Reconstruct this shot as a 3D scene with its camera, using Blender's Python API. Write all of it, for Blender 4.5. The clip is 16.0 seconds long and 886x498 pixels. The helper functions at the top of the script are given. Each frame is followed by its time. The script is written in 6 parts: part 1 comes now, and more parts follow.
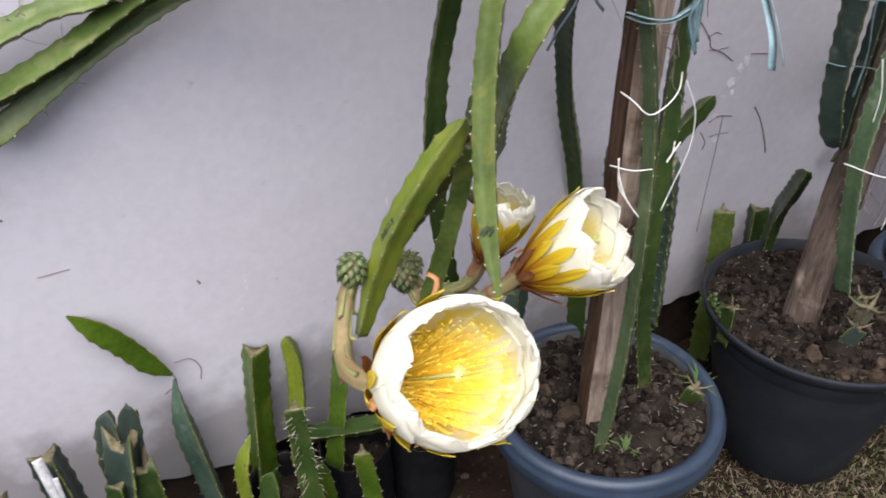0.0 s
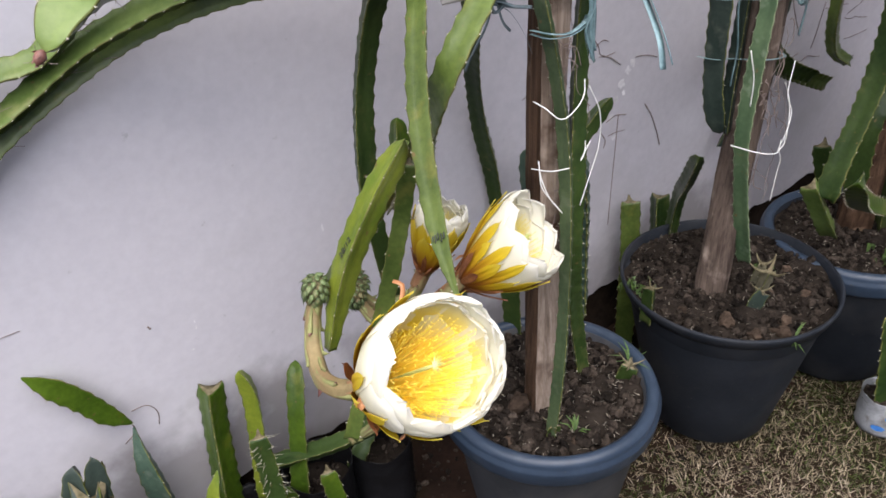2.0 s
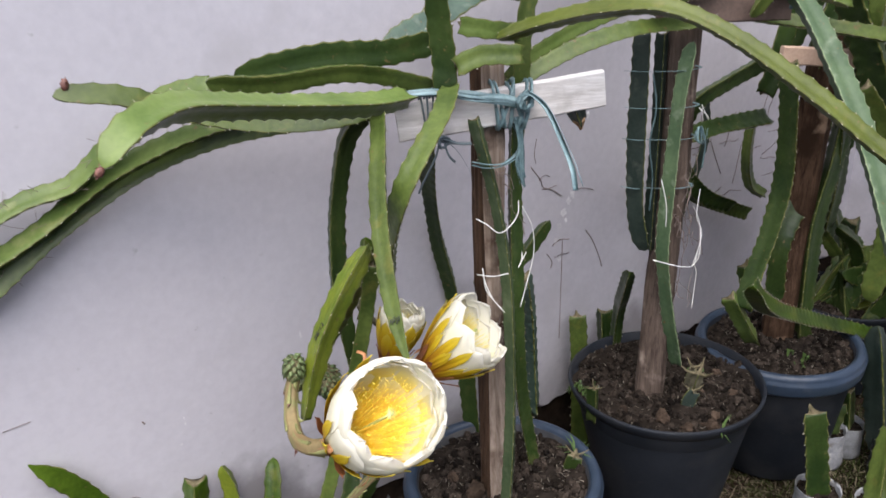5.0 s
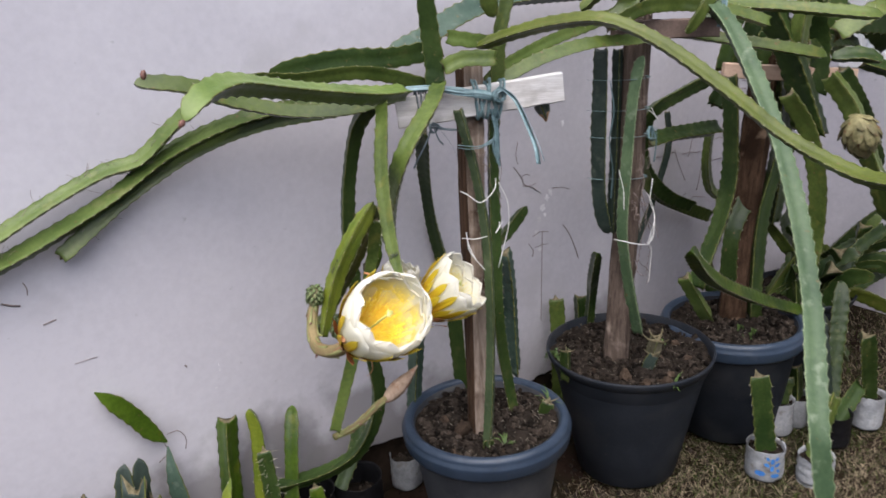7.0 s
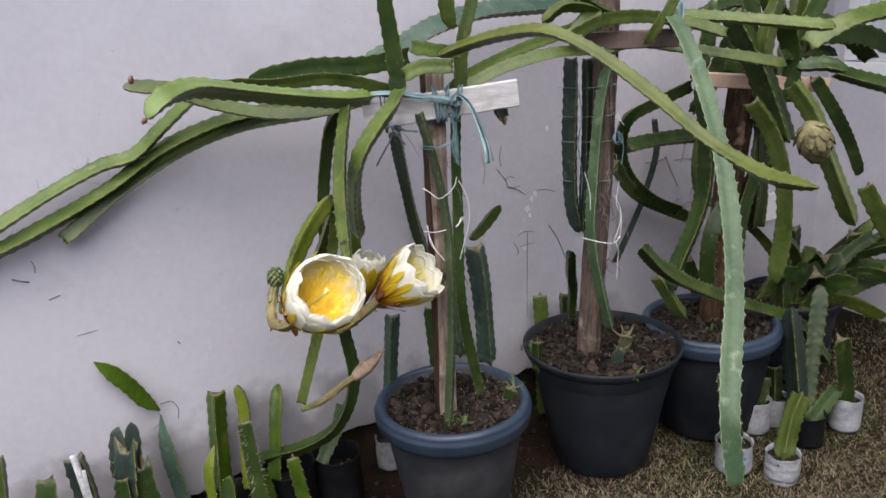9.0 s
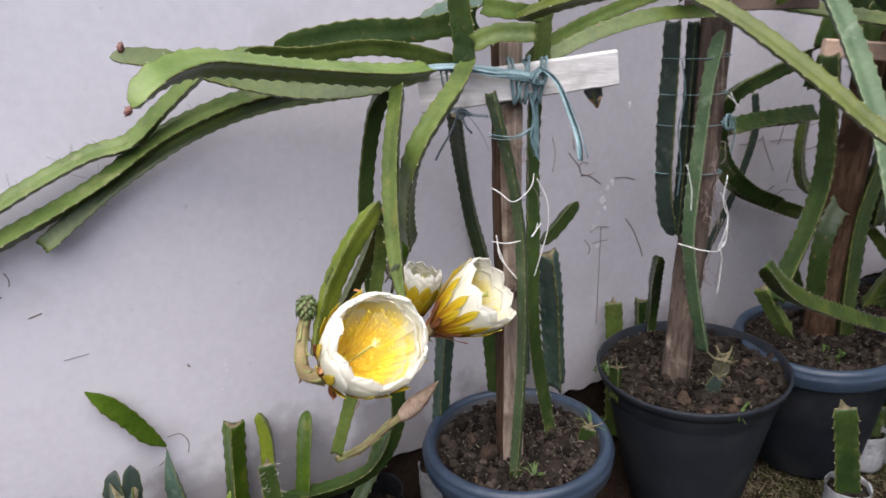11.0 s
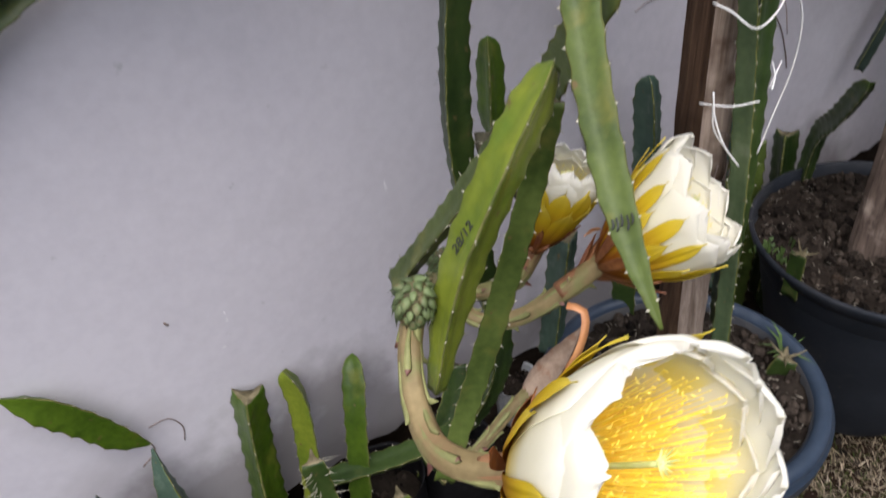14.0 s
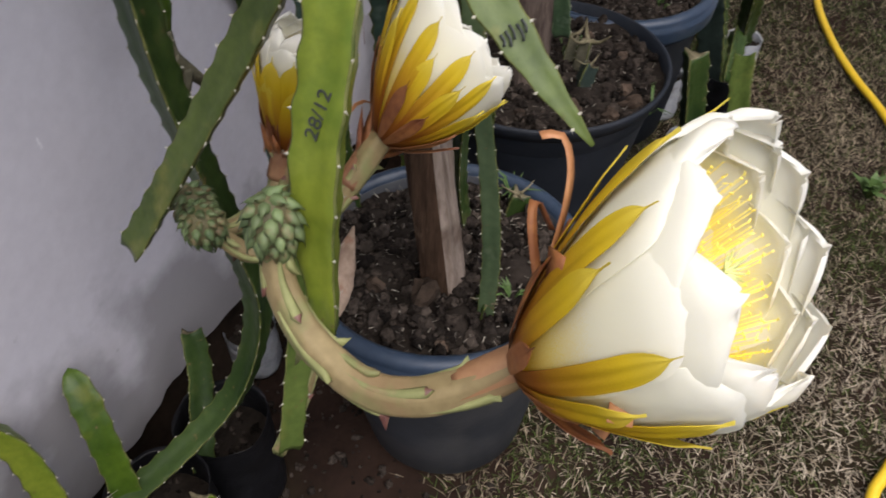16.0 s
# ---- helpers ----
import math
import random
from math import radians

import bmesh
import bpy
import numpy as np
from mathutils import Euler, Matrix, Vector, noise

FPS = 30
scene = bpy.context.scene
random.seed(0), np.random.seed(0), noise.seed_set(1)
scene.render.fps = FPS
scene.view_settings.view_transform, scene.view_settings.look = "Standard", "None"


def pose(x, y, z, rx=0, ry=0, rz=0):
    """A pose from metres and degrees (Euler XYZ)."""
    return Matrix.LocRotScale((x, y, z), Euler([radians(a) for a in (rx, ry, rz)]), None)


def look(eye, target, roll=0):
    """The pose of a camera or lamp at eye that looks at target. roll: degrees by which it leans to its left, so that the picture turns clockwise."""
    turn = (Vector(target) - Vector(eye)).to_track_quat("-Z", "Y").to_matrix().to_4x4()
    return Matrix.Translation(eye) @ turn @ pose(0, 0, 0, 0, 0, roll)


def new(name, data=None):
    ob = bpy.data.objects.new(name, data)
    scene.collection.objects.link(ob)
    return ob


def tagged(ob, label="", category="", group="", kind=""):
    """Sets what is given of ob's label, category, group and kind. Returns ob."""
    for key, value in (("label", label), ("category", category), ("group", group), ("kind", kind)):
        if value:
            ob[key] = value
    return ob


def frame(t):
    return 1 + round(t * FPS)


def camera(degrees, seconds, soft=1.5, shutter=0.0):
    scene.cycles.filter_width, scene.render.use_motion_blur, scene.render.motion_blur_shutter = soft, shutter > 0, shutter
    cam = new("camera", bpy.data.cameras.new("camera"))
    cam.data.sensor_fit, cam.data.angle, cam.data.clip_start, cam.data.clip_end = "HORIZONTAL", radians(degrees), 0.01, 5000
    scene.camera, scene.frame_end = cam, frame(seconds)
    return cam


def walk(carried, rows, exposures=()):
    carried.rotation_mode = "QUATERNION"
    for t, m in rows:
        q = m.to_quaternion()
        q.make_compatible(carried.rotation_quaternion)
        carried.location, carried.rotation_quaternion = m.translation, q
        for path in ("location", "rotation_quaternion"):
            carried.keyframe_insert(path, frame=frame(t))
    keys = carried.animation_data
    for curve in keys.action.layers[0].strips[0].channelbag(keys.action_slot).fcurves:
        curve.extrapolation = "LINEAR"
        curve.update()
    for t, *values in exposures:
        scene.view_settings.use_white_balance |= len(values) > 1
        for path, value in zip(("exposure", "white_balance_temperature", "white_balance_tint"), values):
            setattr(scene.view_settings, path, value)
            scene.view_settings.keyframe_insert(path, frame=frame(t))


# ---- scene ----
cam = camera(58.3, 16.0, 1.6, 0.5)
PATH = [
    (0, (0.029, 0.016, 1.505), (0.751, 1.497, 0.371), -0.8),
    (0.5, (0.062, 0.008, 1.508), (0.824, 1.47, 0.376), -0.1),
    (1, (0.08, -0.026, 1.515), (0.842, 1.439, 0.387), -0.0),
    (1.5, (-0.004, -0.026, 1.53), (0.795, 1.432, 0.419), -3.0),
    (2, (-0.06, -0.03, 1.54), (0.876, 1.361, 0.45), -3.5),
    (2.5, (-0.099, -0.031, 1.539), (0.86, 1.367, 0.478), -3.4),
    (3, (-0.12, -0.034, 1.537), (0.884, 1.341, 0.488), -2.9),
    (3.5, (-0.133, -0.064, 1.553), (0.916, 1.301, 0.535), -2.4),
    (4, (-0.142, -0.134, 1.561), (0.92, 1.247, 0.578), -2.3),
    (4.5, (-0.151, -0.198, 1.58), (0.93, 1.227, 0.685), -2.6),
    (4.7, (-0.155, -0.22, 1.586), (0.931, 1.238, 0.751), -2.8),
    (6.8, (-0.388, -0.542, 1.546), (0.723, 0.984, 0.882), -3.1),
    (7, (-0.388, -0.586, 1.544), (0.723, 0.94, 0.881), -3.1),
    (7.5, (-0.358, -0.706, 1.536), (0.745, 0.828, 0.881), -3.2),
    (8, (-0.339, -0.792, 1.542), (0.704, 0.785, 0.89), -3.6),
    (8.5, (-0.311, -0.84, 1.543), (0.705, 0.759, 0.901), -3.5),
    (9, (-0.281, -0.87, 1.542), (0.708, 0.751, 0.911), -3.4),
    (9.2, (-0.27, -0.869, 1.538), (0.71, 0.759, 0.913), -3.3),
    (11.3, (-0.063, -0.362, 1.531), (0.807, 1.263, 0.755), -3.2),
    (11.5, (-0.012, -0.313, 1.531), (0.809, 1.322, 0.723), -3.4),
    (12, (0.042, -0.209, 1.497), (0.699, 1.449, 0.592), -4.1),
    (12.5, (0.02, -0.085, 1.475), (0.627, 1.545, 0.488), -4.2),
    (13, (-0.013, 0.104, 1.463), (0.726, 1.624, 0.394), -6.4),
    (13.5, (-0.015, 0.241, 1.425), (0.836, 1.631, 0.266), -5.0),
    (14, (0.033, 0.325, 1.377), (0.864, 1.674, 0.157), -5.7),
    (14.5, (0.025, 0.393, 1.322), (1.076, 1.425, -0.031), -1.9),
    (15, (-0.018, 0.501, 1.28), (1.189, 1.284, -0.109), -2.5),
    (15.5, (-0.024, 0.537, 1.257), (1.255, 1.175, -0.142), -2.0),
    (16, (-0.02, 0.541, 1.262), (1.31, 1.067, -0.136), -1.2),
]
EXPOSURES = [(0, 1.42, 6250, 13), (2, 1.42, 6250, 13), (3.5, 1.37, 6250, 13), (7, 1.22, 6250, 13), (9, 1.13, 6250, 13), (11.5, 1.36, 6250, 13), (12.5, 1.3, 6250, 13), (13.5, 1.22, 6250, 13), (14.5, 1.0, 6250, 13), (16, 0.97, 6250, 13)]
walk(cam, [(t, look(eye, target, roll)) for t, eye, target, roll in PATH], EXPOSURES)

# ---- world, sun, exposure ----
world = bpy.data.worlds.new("overcast_sky")
scene.world = world
world.use_nodes = True
SUN_ELEVATION, SUN_TURN = 63.0, 222.0
wn = world.node_tree
sky = wn.nodes.new("ShaderNodeTexSky")
sky.sky_type, sky.sun_disc = "NISHITA", False
sky.sun_elevation, sky.sun_rotation = radians(SUN_ELEVATION), radians(SUN_TURN)
sky.air_density, sky.dust_density, sky.ozone_density = 1.0, 4.0, 1.0
wn.links.new(sky.outputs[0], wn.nodes["Background"].inputs[0])
wn.nodes["Background"].inputs[1].default_value = 0.08
sun_data = bpy.data.lights.new("sun", "SUN")
sun_data.energy, sun_data.angle, sun_data.color = 2.3, radians(80), (1.0, 0.97, 0.93)
sun = new("sun", sun_data)
sun.rotation_euler = (Vector((-0.32, -0.38, 1.0))).to_track_quat("Z", "Y").to_euler()


# ---- materials ----
def material(name, dark, light, scale=20.0, rough=0.6, bump=0.2, fine=160.0, metal=0.0, vary=0.15, translucent=0.0, spec=0.5, patch=None, stretch=None, island=0.0):
    """Two colours mixed by noise at two scales, with relief and a change from thing to thing."""
    m = bpy.data.materials.new(name)
    m.use_nodes = True
    t = m.node_tree
    bsdf = t.nodes["Principled BSDF"]
    co = t.nodes.new("ShaderNodeTexCoord")
    big, small = t.nodes.new("ShaderNodeTexNoise"), t.nodes.new("ShaderNodeTexNoise")
    for n, s in ((big, scale), (small, fine)):
        n.inputs["Scale"].default_value, n.inputs["Detail"].default_value = s, 6
        if stretch:
            mp = t.nodes.new("ShaderNodeMapping")
            mp.inputs["Scale"].default_value = stretch
            t.links.new(co.outputs["Object"], mp.inputs[0])
            t.links.new(mp.outputs[0], n.inputs["Vector"])
        else:
            t.links.new(co.outputs["Object"], n.inputs["Vector"])
    add = t.nodes.new("ShaderNodeMath")
    add.operation = "MULTIPLY_ADD"
    t.links.new(small.outputs[0], add.inputs[0])
    add.inputs[1].default_value = 0.45
    t.links.new(big.outputs[0], add.inputs[2])
    ramp = t.nodes.new("ShaderNodeValToRGB")
    ramp.color_ramp.elements[0].position, ramp.color_ramp.elements[1].position = 0.5, 0.95
    ramp.color_ramp.elements[0].color, ramp.color_ramp.elements[1].color = (*dark, 1), (*light, 1)
    t.links.new(add.outputs[0], ramp.inputs[0])
    info = t.nodes.new("ShaderNodeObjectInfo")
    hsv = t.nodes.new("ShaderNodeHueSaturation")
    val = t.nodes.new("ShaderNodeMapRange")
    val.inputs[3].default_value, val.inputs[4].default_value = 1 - vary, 1 + vary
    t.links.new(info.outputs["Random"], val.inputs[0])
    t.links.new(val.outputs[0], hsv.inputs["Value"])
    t.links.new(ramp.outputs[0], hsv.inputs["Color"])
    colour = hsv.outputs[0]
    if island:
        geo, each, hue = t.nodes.new("ShaderNodeNewGeometry"), t.nodes.new("ShaderNodeMapRange"), t.nodes.new("ShaderNodeHueSaturation")
        each.inputs[3].default_value, each.inputs[4].default_value = 1 - island, 1 + island
        t.links.new(geo.outputs["Random Per Island"], each.inputs[0])
        t.links.new(each.outputs[0], hue.inputs["Value"])
        t.links.new(colour, hue.inputs["Color"])
        colour = hue.outputs[0]
    for tone, size, low, high in ([] if not patch else patch if isinstance(patch, list) else [patch]):
        n = t.nodes.new("ShaderNodeTexNoise")
        n.inputs["Scale"].default_value, n.inputs["Detail"].default_value = size, 8
        t.links.new(co.outputs["Object"], n.inputs["Vector"])
        r = t.nodes.new("ShaderNodeMapRange")
        r.inputs[1].default_value, r.inputs[2].default_value = low, high
        t.links.new(n.outputs[0], r.inputs[0])
        mix = t.nodes.new("ShaderNodeMix")
        mix.data_type = "RGBA"
        mix.inputs[7].default_value = (*tone, 1)
        t.links.new(r.outputs[0], mix.inputs[0])
        t.links.new(colour, mix.inputs[6])
        colour = mix.outputs[2]
    t.links.new(colour, bsdf.inputs["Base Color"])
    bsdf.inputs["Roughness"].default_value, bsdf.inputs["Metallic"].default_value = rough, metal
    bsdf.inputs["Specular IOR Level"].default_value = spec
    if bump:
        b = t.nodes.new("ShaderNodeBump")
        b.inputs["Strength"].default_value, b.inputs["Distance"].default_value = bump, 0.004
        t.links.new(add.outputs[0], b.inputs["Height"])
        t.links.new(b.outputs[0], bsdf.inputs["Normal"])
    if translucent:
        tr, ms = t.nodes.new("ShaderNodeBsdfTranslucent"), t.nodes.new("ShaderNodeMixShader")
        ms.inputs[0].default_value = translucent
        t.links.new(colour, tr.inputs[0])
        t.links.new(bsdf.outputs[0], ms.inputs[1])
        t.links.new(tr.outputs[0], ms.inputs[2])
        t.links.new(ms.outputs[0], t.nodes["Material Output"].inputs[0])
    return m


def along(m, stops):
    """Colours that follow the length of a petal or leaf, which lies along its local z from 0 to 1 in the uv map."""
    t = m.node_tree
    uv, sep = t.nodes.new("ShaderNodeUVMap"), t.nodes.new("ShaderNodeSeparateXYZ")
    ramp = t.nodes.new("ShaderNodeValToRGB")
    ramp.color_ramp.elements.remove(ramp.color_ramp.elements[1])
    for n, (at, c) in enumerate(stops):
        e = ramp.color_ramp.elements[0] if n == 0 else ramp.color_ramp.elements.new(at)
        e.position, e.color = at, (*c, 1)
    noise_n = t.nodes.new("ShaderNodeTexNoise")
    noise_n.inputs["Scale"].default_value = 90
    m1 = t.nodes.new("ShaderNodeMath")
    m1.operation = "MULTIPLY_ADD"
    m1.inputs[1].default_value = 0.16
    t.links.new(uv.outputs[0], sep.inputs[0])
    t.links.new(noise_n.outputs[0], m1.inputs[0])
    t.links.new(sep.outputs[1], m1.inputs[2])
    m2 = t.nodes.new("ShaderNodeMath")
    m2.operation = "SUBTRACT"
    m2.inputs[1].default_value = 0.08
    t.links.new(m1.outputs[0], m2.inputs[0])
    t.links.new(m2.outputs[0], ramp.inputs[0])
    for link in list(t.links):
        if link.to_socket.name in ("Base Color",) or (link.to_node.type == "BSDF_TRANSLUCENT" and link.to_socket.name == "Color"):
            target = link.to_socket
            t.links.new(ramp.outputs[0], target)
    return m


GREEN = material("stem_green", (0.034, 0.055, 0.011), (0.09, 0.122, 0.028), 12, 0.36, 0.3, 110, vary=0.2, patch=[((0.13, 0.13, 0.03), 26, 0.58, 0.78), ((0.12, 0.085, 0.035), 75, 0.66, 0.74)], spec=0.28)
PALE = material("stem_young_green", (0.064, 0.104, 0.022), (0.13, 0.178, 0.048), 12, 0.36, 0.3, 110, vary=0.14, patch=[((0.19, 0.2, 0.08), 22, 0.6, 0.8), ((0.12, 0.085, 0.035), 75, 0.66, 0.74)], spec=0.28)
DEEP = material("stem_deep_green", (0.012, 0.027, 0.006), (0.036, 0.06, 0.014), 12, 0.38, 0.3, 110, vary=0.22, patch=[((0.08, 0.085, 0.03), 24, 0.6, 0.8), ((0.12, 0.085, 0.035), 75, 0.66, 0.74)], spec=0.28)
BLUE = material("stem_waxy_blue_green", (0.024, 0.048, 0.035), (0.06, 0.095, 0.068), 12, 0.45, 0.3, 90, vary=0.14, patch=[((0.12, 0.15, 0.12), 40, 0.58, 0.78), ((0.12, 0.085, 0.035), 75, 0.66, 0.74)], spec=0.28)
BLUEGREEN = material("stem_waxy_grey_green", (0.038, 0.07, 0.034), (0.084, 0.128, 0.064), 11, 0.45, 0.3, 90, vary=0.1, patch=[((0.2, 0.24, 0.17), 30, 0.58, 0.8), ((0.12, 0.085, 0.035), 75, 0.66, 0.74)], spec=0.28)
OLIVE = material("stem_olive", (0.046, 0.06, 0.008), (0.088, 0.108, 0.018), 12, 0.36, 0.3, 110, vary=0.1, patch=[((0.15, 0.14, 0.04), 26, 0.58, 0.8), ((0.12, 0.085, 0.035), 75, 0.66, 0.74)], spec=0.28)
MARGIN = material("stem_margin", (0.1, 0.15, 0.075), (0.22, 0.27, 0.15), 60, 0.6, 0.3, 300, spec=0.2)
EDGE = material("stem_corky_edge", (0.035, 0.05, 0.01), (0.12, 0.12, 0.04), 45, 0.6, 0.3, 260, spec=0.1)
AREOLE = material("areole_wool", (0.22, 0.2, 0.15), (0.46, 0.44, 0.36), 80, 0.9, 0.2)
CALLUS = material("cut_callus", (0.06, 0.052, 0.025), (0.2, 0.17, 0.105), 60, 0.8, 0.5, spec=0.2)
WITHER = material("withered_brown", (0.16, 0.08, 0.035), (0.42, 0.27, 0.15), 30, 0.7, 0.4)
TUBE = material("flower_tube", (0.14, 0.105, 0.048), (0.24, 0.185, 0.09), 16, 0.55, 0.25, 140, spec=0.2, patch=[((0.19, 0.115, 0.06), 14, 0.55, 0.75), ((0.15, 0.17, 0.06), 22, 0.52, 0.68)])
TUBERIB = material("flower_tube_rib", (0.13, 0.135, 0.05), (0.24, 0.245, 0.1), 20, 0.55, 0.25, 140, spec=0.2, patch=((0.22, 0.1, 0.07), 30, 0.58, 0.74))
CREVICE = material("bract_crevice", (0.05, 0.045, 0.016), (0.12, 0.1, 0.04), 60, 0.7, 0.2)
SCALE = material("bract_green", (0.05, 0.08, 0.03), (0.13, 0.165, 0.07), 30, 0.5, 0.2, vary=0.35, spec=0.25, patch=((0.14, 0.085, 0.045), 90, 0.52, 0.68))
BUDSCALE = material("bud_scale", (0.06, 0.055, 0.022), (0.19, 0.17, 0.085), 30, 0.6, 0.4, vary=0.35, spec=0.2, patch=((0.12, 0.06, 0.03), 50, 0.55, 0.7))
REDTIP = material("red_growing_tip", (0.09, 0.035, 0.028), (0.2, 0.09, 0.065), 40, 0.5, 0.2)
PETAL = along(material("petal_white", (0.8, 0.78, 0.68), (0.86, 0.85, 0.8), 30, 0.55, 0.1, 200, translucent=0.55, spec=0.12),
              [(0.0, (0.6, 0.32, 0.01)), (0.2, (0.8, 0.55, 0.03)), (0.36, (0.86, 0.74, 0.24)), (0.54, (0.88, 0.855, 0.68)), (1.0, (0.88, 0.87, 0.82))])
INNER = along(material("petal_inner", (0.8, 0.78, 0.68), (0.86, 0.85, 0.8), 30, 0.55, 0.1, 200, translucent=0.72, spec=0.12),
              [(0.0, (0.96, 0.76, 0.03)), (0.36, (0.96, 0.81, 0.06)), (0.5, (0.95, 0.83, 0.12)), (0.63, (0.93, 0.85, 0.34)), (0.76, (0.92, 0.89, 0.68)), (0.9, (0.92, 0.91, 0.86))])
SEPAL = along(material("tepal_gold", (0.5, 0.35, 0.02), (0.6, 0.42, 0.05), 30, 0.55, 0.1, 200, translucent=0.3, spec=0.15),
              [(0.0, (0.16, 0.045, 0.012)), (0.3, (0.27, 0.09, 0.01)), (0.52, (0.45, 0.25, 0.01)), (0.75, (0.6, 0.43, 0.015)), (1.0, (0.64, 0.53, 0.08))])
RUST = material("tepal_rust", (0.15, 0.042, 0.014), (0.33, 0.13, 0.035), 30, 0.6, 0.2, translucent=0.2)
DRYSTUB = material("dried_stub", (0.045, 0.045, 0.028), (0.15, 0.135, 0.09), 26, 0.75, 0.4, 120, spec=0.15)
DRYBUD = material("dry_bud", (0.17, 0.115, 0.08), (0.36, 0.27, 0.2), 30, 0.75, 0.4, 140, spec=0.15, patch=((0.2, 0.09, 0.05), 40, 0.56, 0.72))
CALYX = material("calyx_brown", (0.17, 0.07, 0.03), (0.3, 0.16, 0.075), 24, 0.6, 0.2, translucent=0.1)
SALMON = material("tepal_salmon", (0.36, 0.14, 0.05), (0.56, 0.28, 0.12), 30, 0.5, 0.2, translucent=0.25)
GREYGREEN = material("stem_grey_green", (0.03, 0.05, 0.022), (0.072, 0.1, 0.048), 12, 0.42, 0.3, 110, vary=0.1, spec=0.25, patch=[((0.12, 0.14, 0.09), 26, 0.6, 0.8), ((0.1, 0.07, 0.03), 75, 0.66, 0.74)])
MOSS = material("stem_moss_green", (0.017, 0.04, 0.003), (0.058, 0.1, 0.008), 12, 0.36, 0.3, 110, vary=0.2, spec=0.28, patch=[((0.1, 0.11, 0.015), 20, 0.56, 0.76), ((0.1, 0.07, 0.03), 75, 0.66, 0.74)])
SLATE = material("stem_dull_slate_green", (0.014, 0.024, 0.019), (0.036, 0.05, 0.041), 12, 0.45, 0.3, 110, vary=0.1, spec=0.25, patch=((0.07, 0.08, 0.065), 30, 0.6, 0.8))
LIME = material("stem_yellow_green", (0.07, 0.1, 0.008), (0.16, 0.19, 0.022), 9, 0.36, 0.3, 110, vary=0.08, spec=0.28, patch=[((0.06, 0.11, 0.012), 12, 0.5, 0.7), ((0.1, 0.07, 0.03), 75, 0.66, 0.74)])
STAMEN = material("stamen_yellow", (0.96, 0.82, 0.12), (0.97, 0.9, 0.34), 60, 0.6, 0.0, translucent=0.6, island=0.08)
STIGMA = material("stigma_green", (0.5, 0.55, 0.15), (0.68, 0.7, 0.3), 60, 0.5, 0.0)
PLASTER = material("lavender_grey_plaster", (0.425, 0.411, 0.446), (0.52, 0.505, 0.54), 1.3, 0.75, 0.14, 55, vary=0.0, spec=0.3, patch=[((0.6, 0.59, 0.62), 2.2, 0.6, 0.85), ((0.4, 0.385, 0.405), 3.1, 0.58, 0.74), ((0.36, 0.35, 0.365), 34, 0.7, 0.78)])


def stain_shade_marks(m, marks, tone):
    """Grey marks with a soft, uneven edge, water stains plus painted shade: (x, z, half width, half height) each, in
    metres on the wall.
    """
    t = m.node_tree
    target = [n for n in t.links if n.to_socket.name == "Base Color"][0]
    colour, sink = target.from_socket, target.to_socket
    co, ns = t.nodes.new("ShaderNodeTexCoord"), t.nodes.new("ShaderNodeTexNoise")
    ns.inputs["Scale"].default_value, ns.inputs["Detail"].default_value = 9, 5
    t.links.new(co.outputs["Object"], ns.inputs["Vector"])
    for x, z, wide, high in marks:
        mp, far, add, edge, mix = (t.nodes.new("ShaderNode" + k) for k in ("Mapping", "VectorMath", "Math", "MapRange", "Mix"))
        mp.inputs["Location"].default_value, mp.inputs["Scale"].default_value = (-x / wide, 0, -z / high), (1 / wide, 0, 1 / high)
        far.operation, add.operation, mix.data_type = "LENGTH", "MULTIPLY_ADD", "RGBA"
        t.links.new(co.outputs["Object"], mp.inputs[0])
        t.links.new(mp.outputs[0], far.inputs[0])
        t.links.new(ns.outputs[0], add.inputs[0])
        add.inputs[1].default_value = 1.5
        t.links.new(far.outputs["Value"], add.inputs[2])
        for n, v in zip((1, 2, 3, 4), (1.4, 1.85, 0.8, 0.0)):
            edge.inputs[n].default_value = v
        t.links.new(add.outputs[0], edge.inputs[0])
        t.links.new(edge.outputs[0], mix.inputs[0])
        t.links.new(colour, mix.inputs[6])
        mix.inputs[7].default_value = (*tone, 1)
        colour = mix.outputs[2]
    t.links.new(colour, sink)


# stains enlarged and darkened to paint in the shade low on the wall
stain_shade_marks(PLASTER, [(-0.25, 0.18, 0.36, 0.2), (0.1, 0.18, 0.22, 0.2), (0.36, 0.19, 0.16, 0.26), (0.62, 0.16, 0.24, 0.27), (1.02, 0.2, 0.2, 0.17), (1.62, 0.2, 0.26, 0.18)], (0.22, 0.207, 0.212))
CHALK = material("scraped_plaster", (0.52, 0.51, 0.53), (0.68, 0.67, 0.68), 40, 0.9, 0.6)
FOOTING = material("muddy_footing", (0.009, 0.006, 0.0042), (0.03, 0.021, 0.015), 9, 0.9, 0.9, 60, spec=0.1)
BLACKBAG = material("black_grow_bag", (0.0038, 0.0038, 0.0045), (0.009, 0.009, 0.0105), 20, 0.5, 0.4, 120, spec=0.2)
SOIL = material("potting_soil", (0.007, 0.005, 0.0035), (0.03, 0.0235, 0.0185), 22, 0.95, 0.9, 140, spec=0.1)
CLOD = material("soil_clod", (0.025, 0.0175, 0.0125), (0.085, 0.06, 0.043), 30, 0.95, 0.9, 160, vary=0.35, spec=0.1)
CRUMB = material("soil_crumb", (0.007, 0.005, 0.0036), (0.04, 0.0315, 0.025), 40, 0.95, 0.9, 160, island=0.75, spec=0.1)
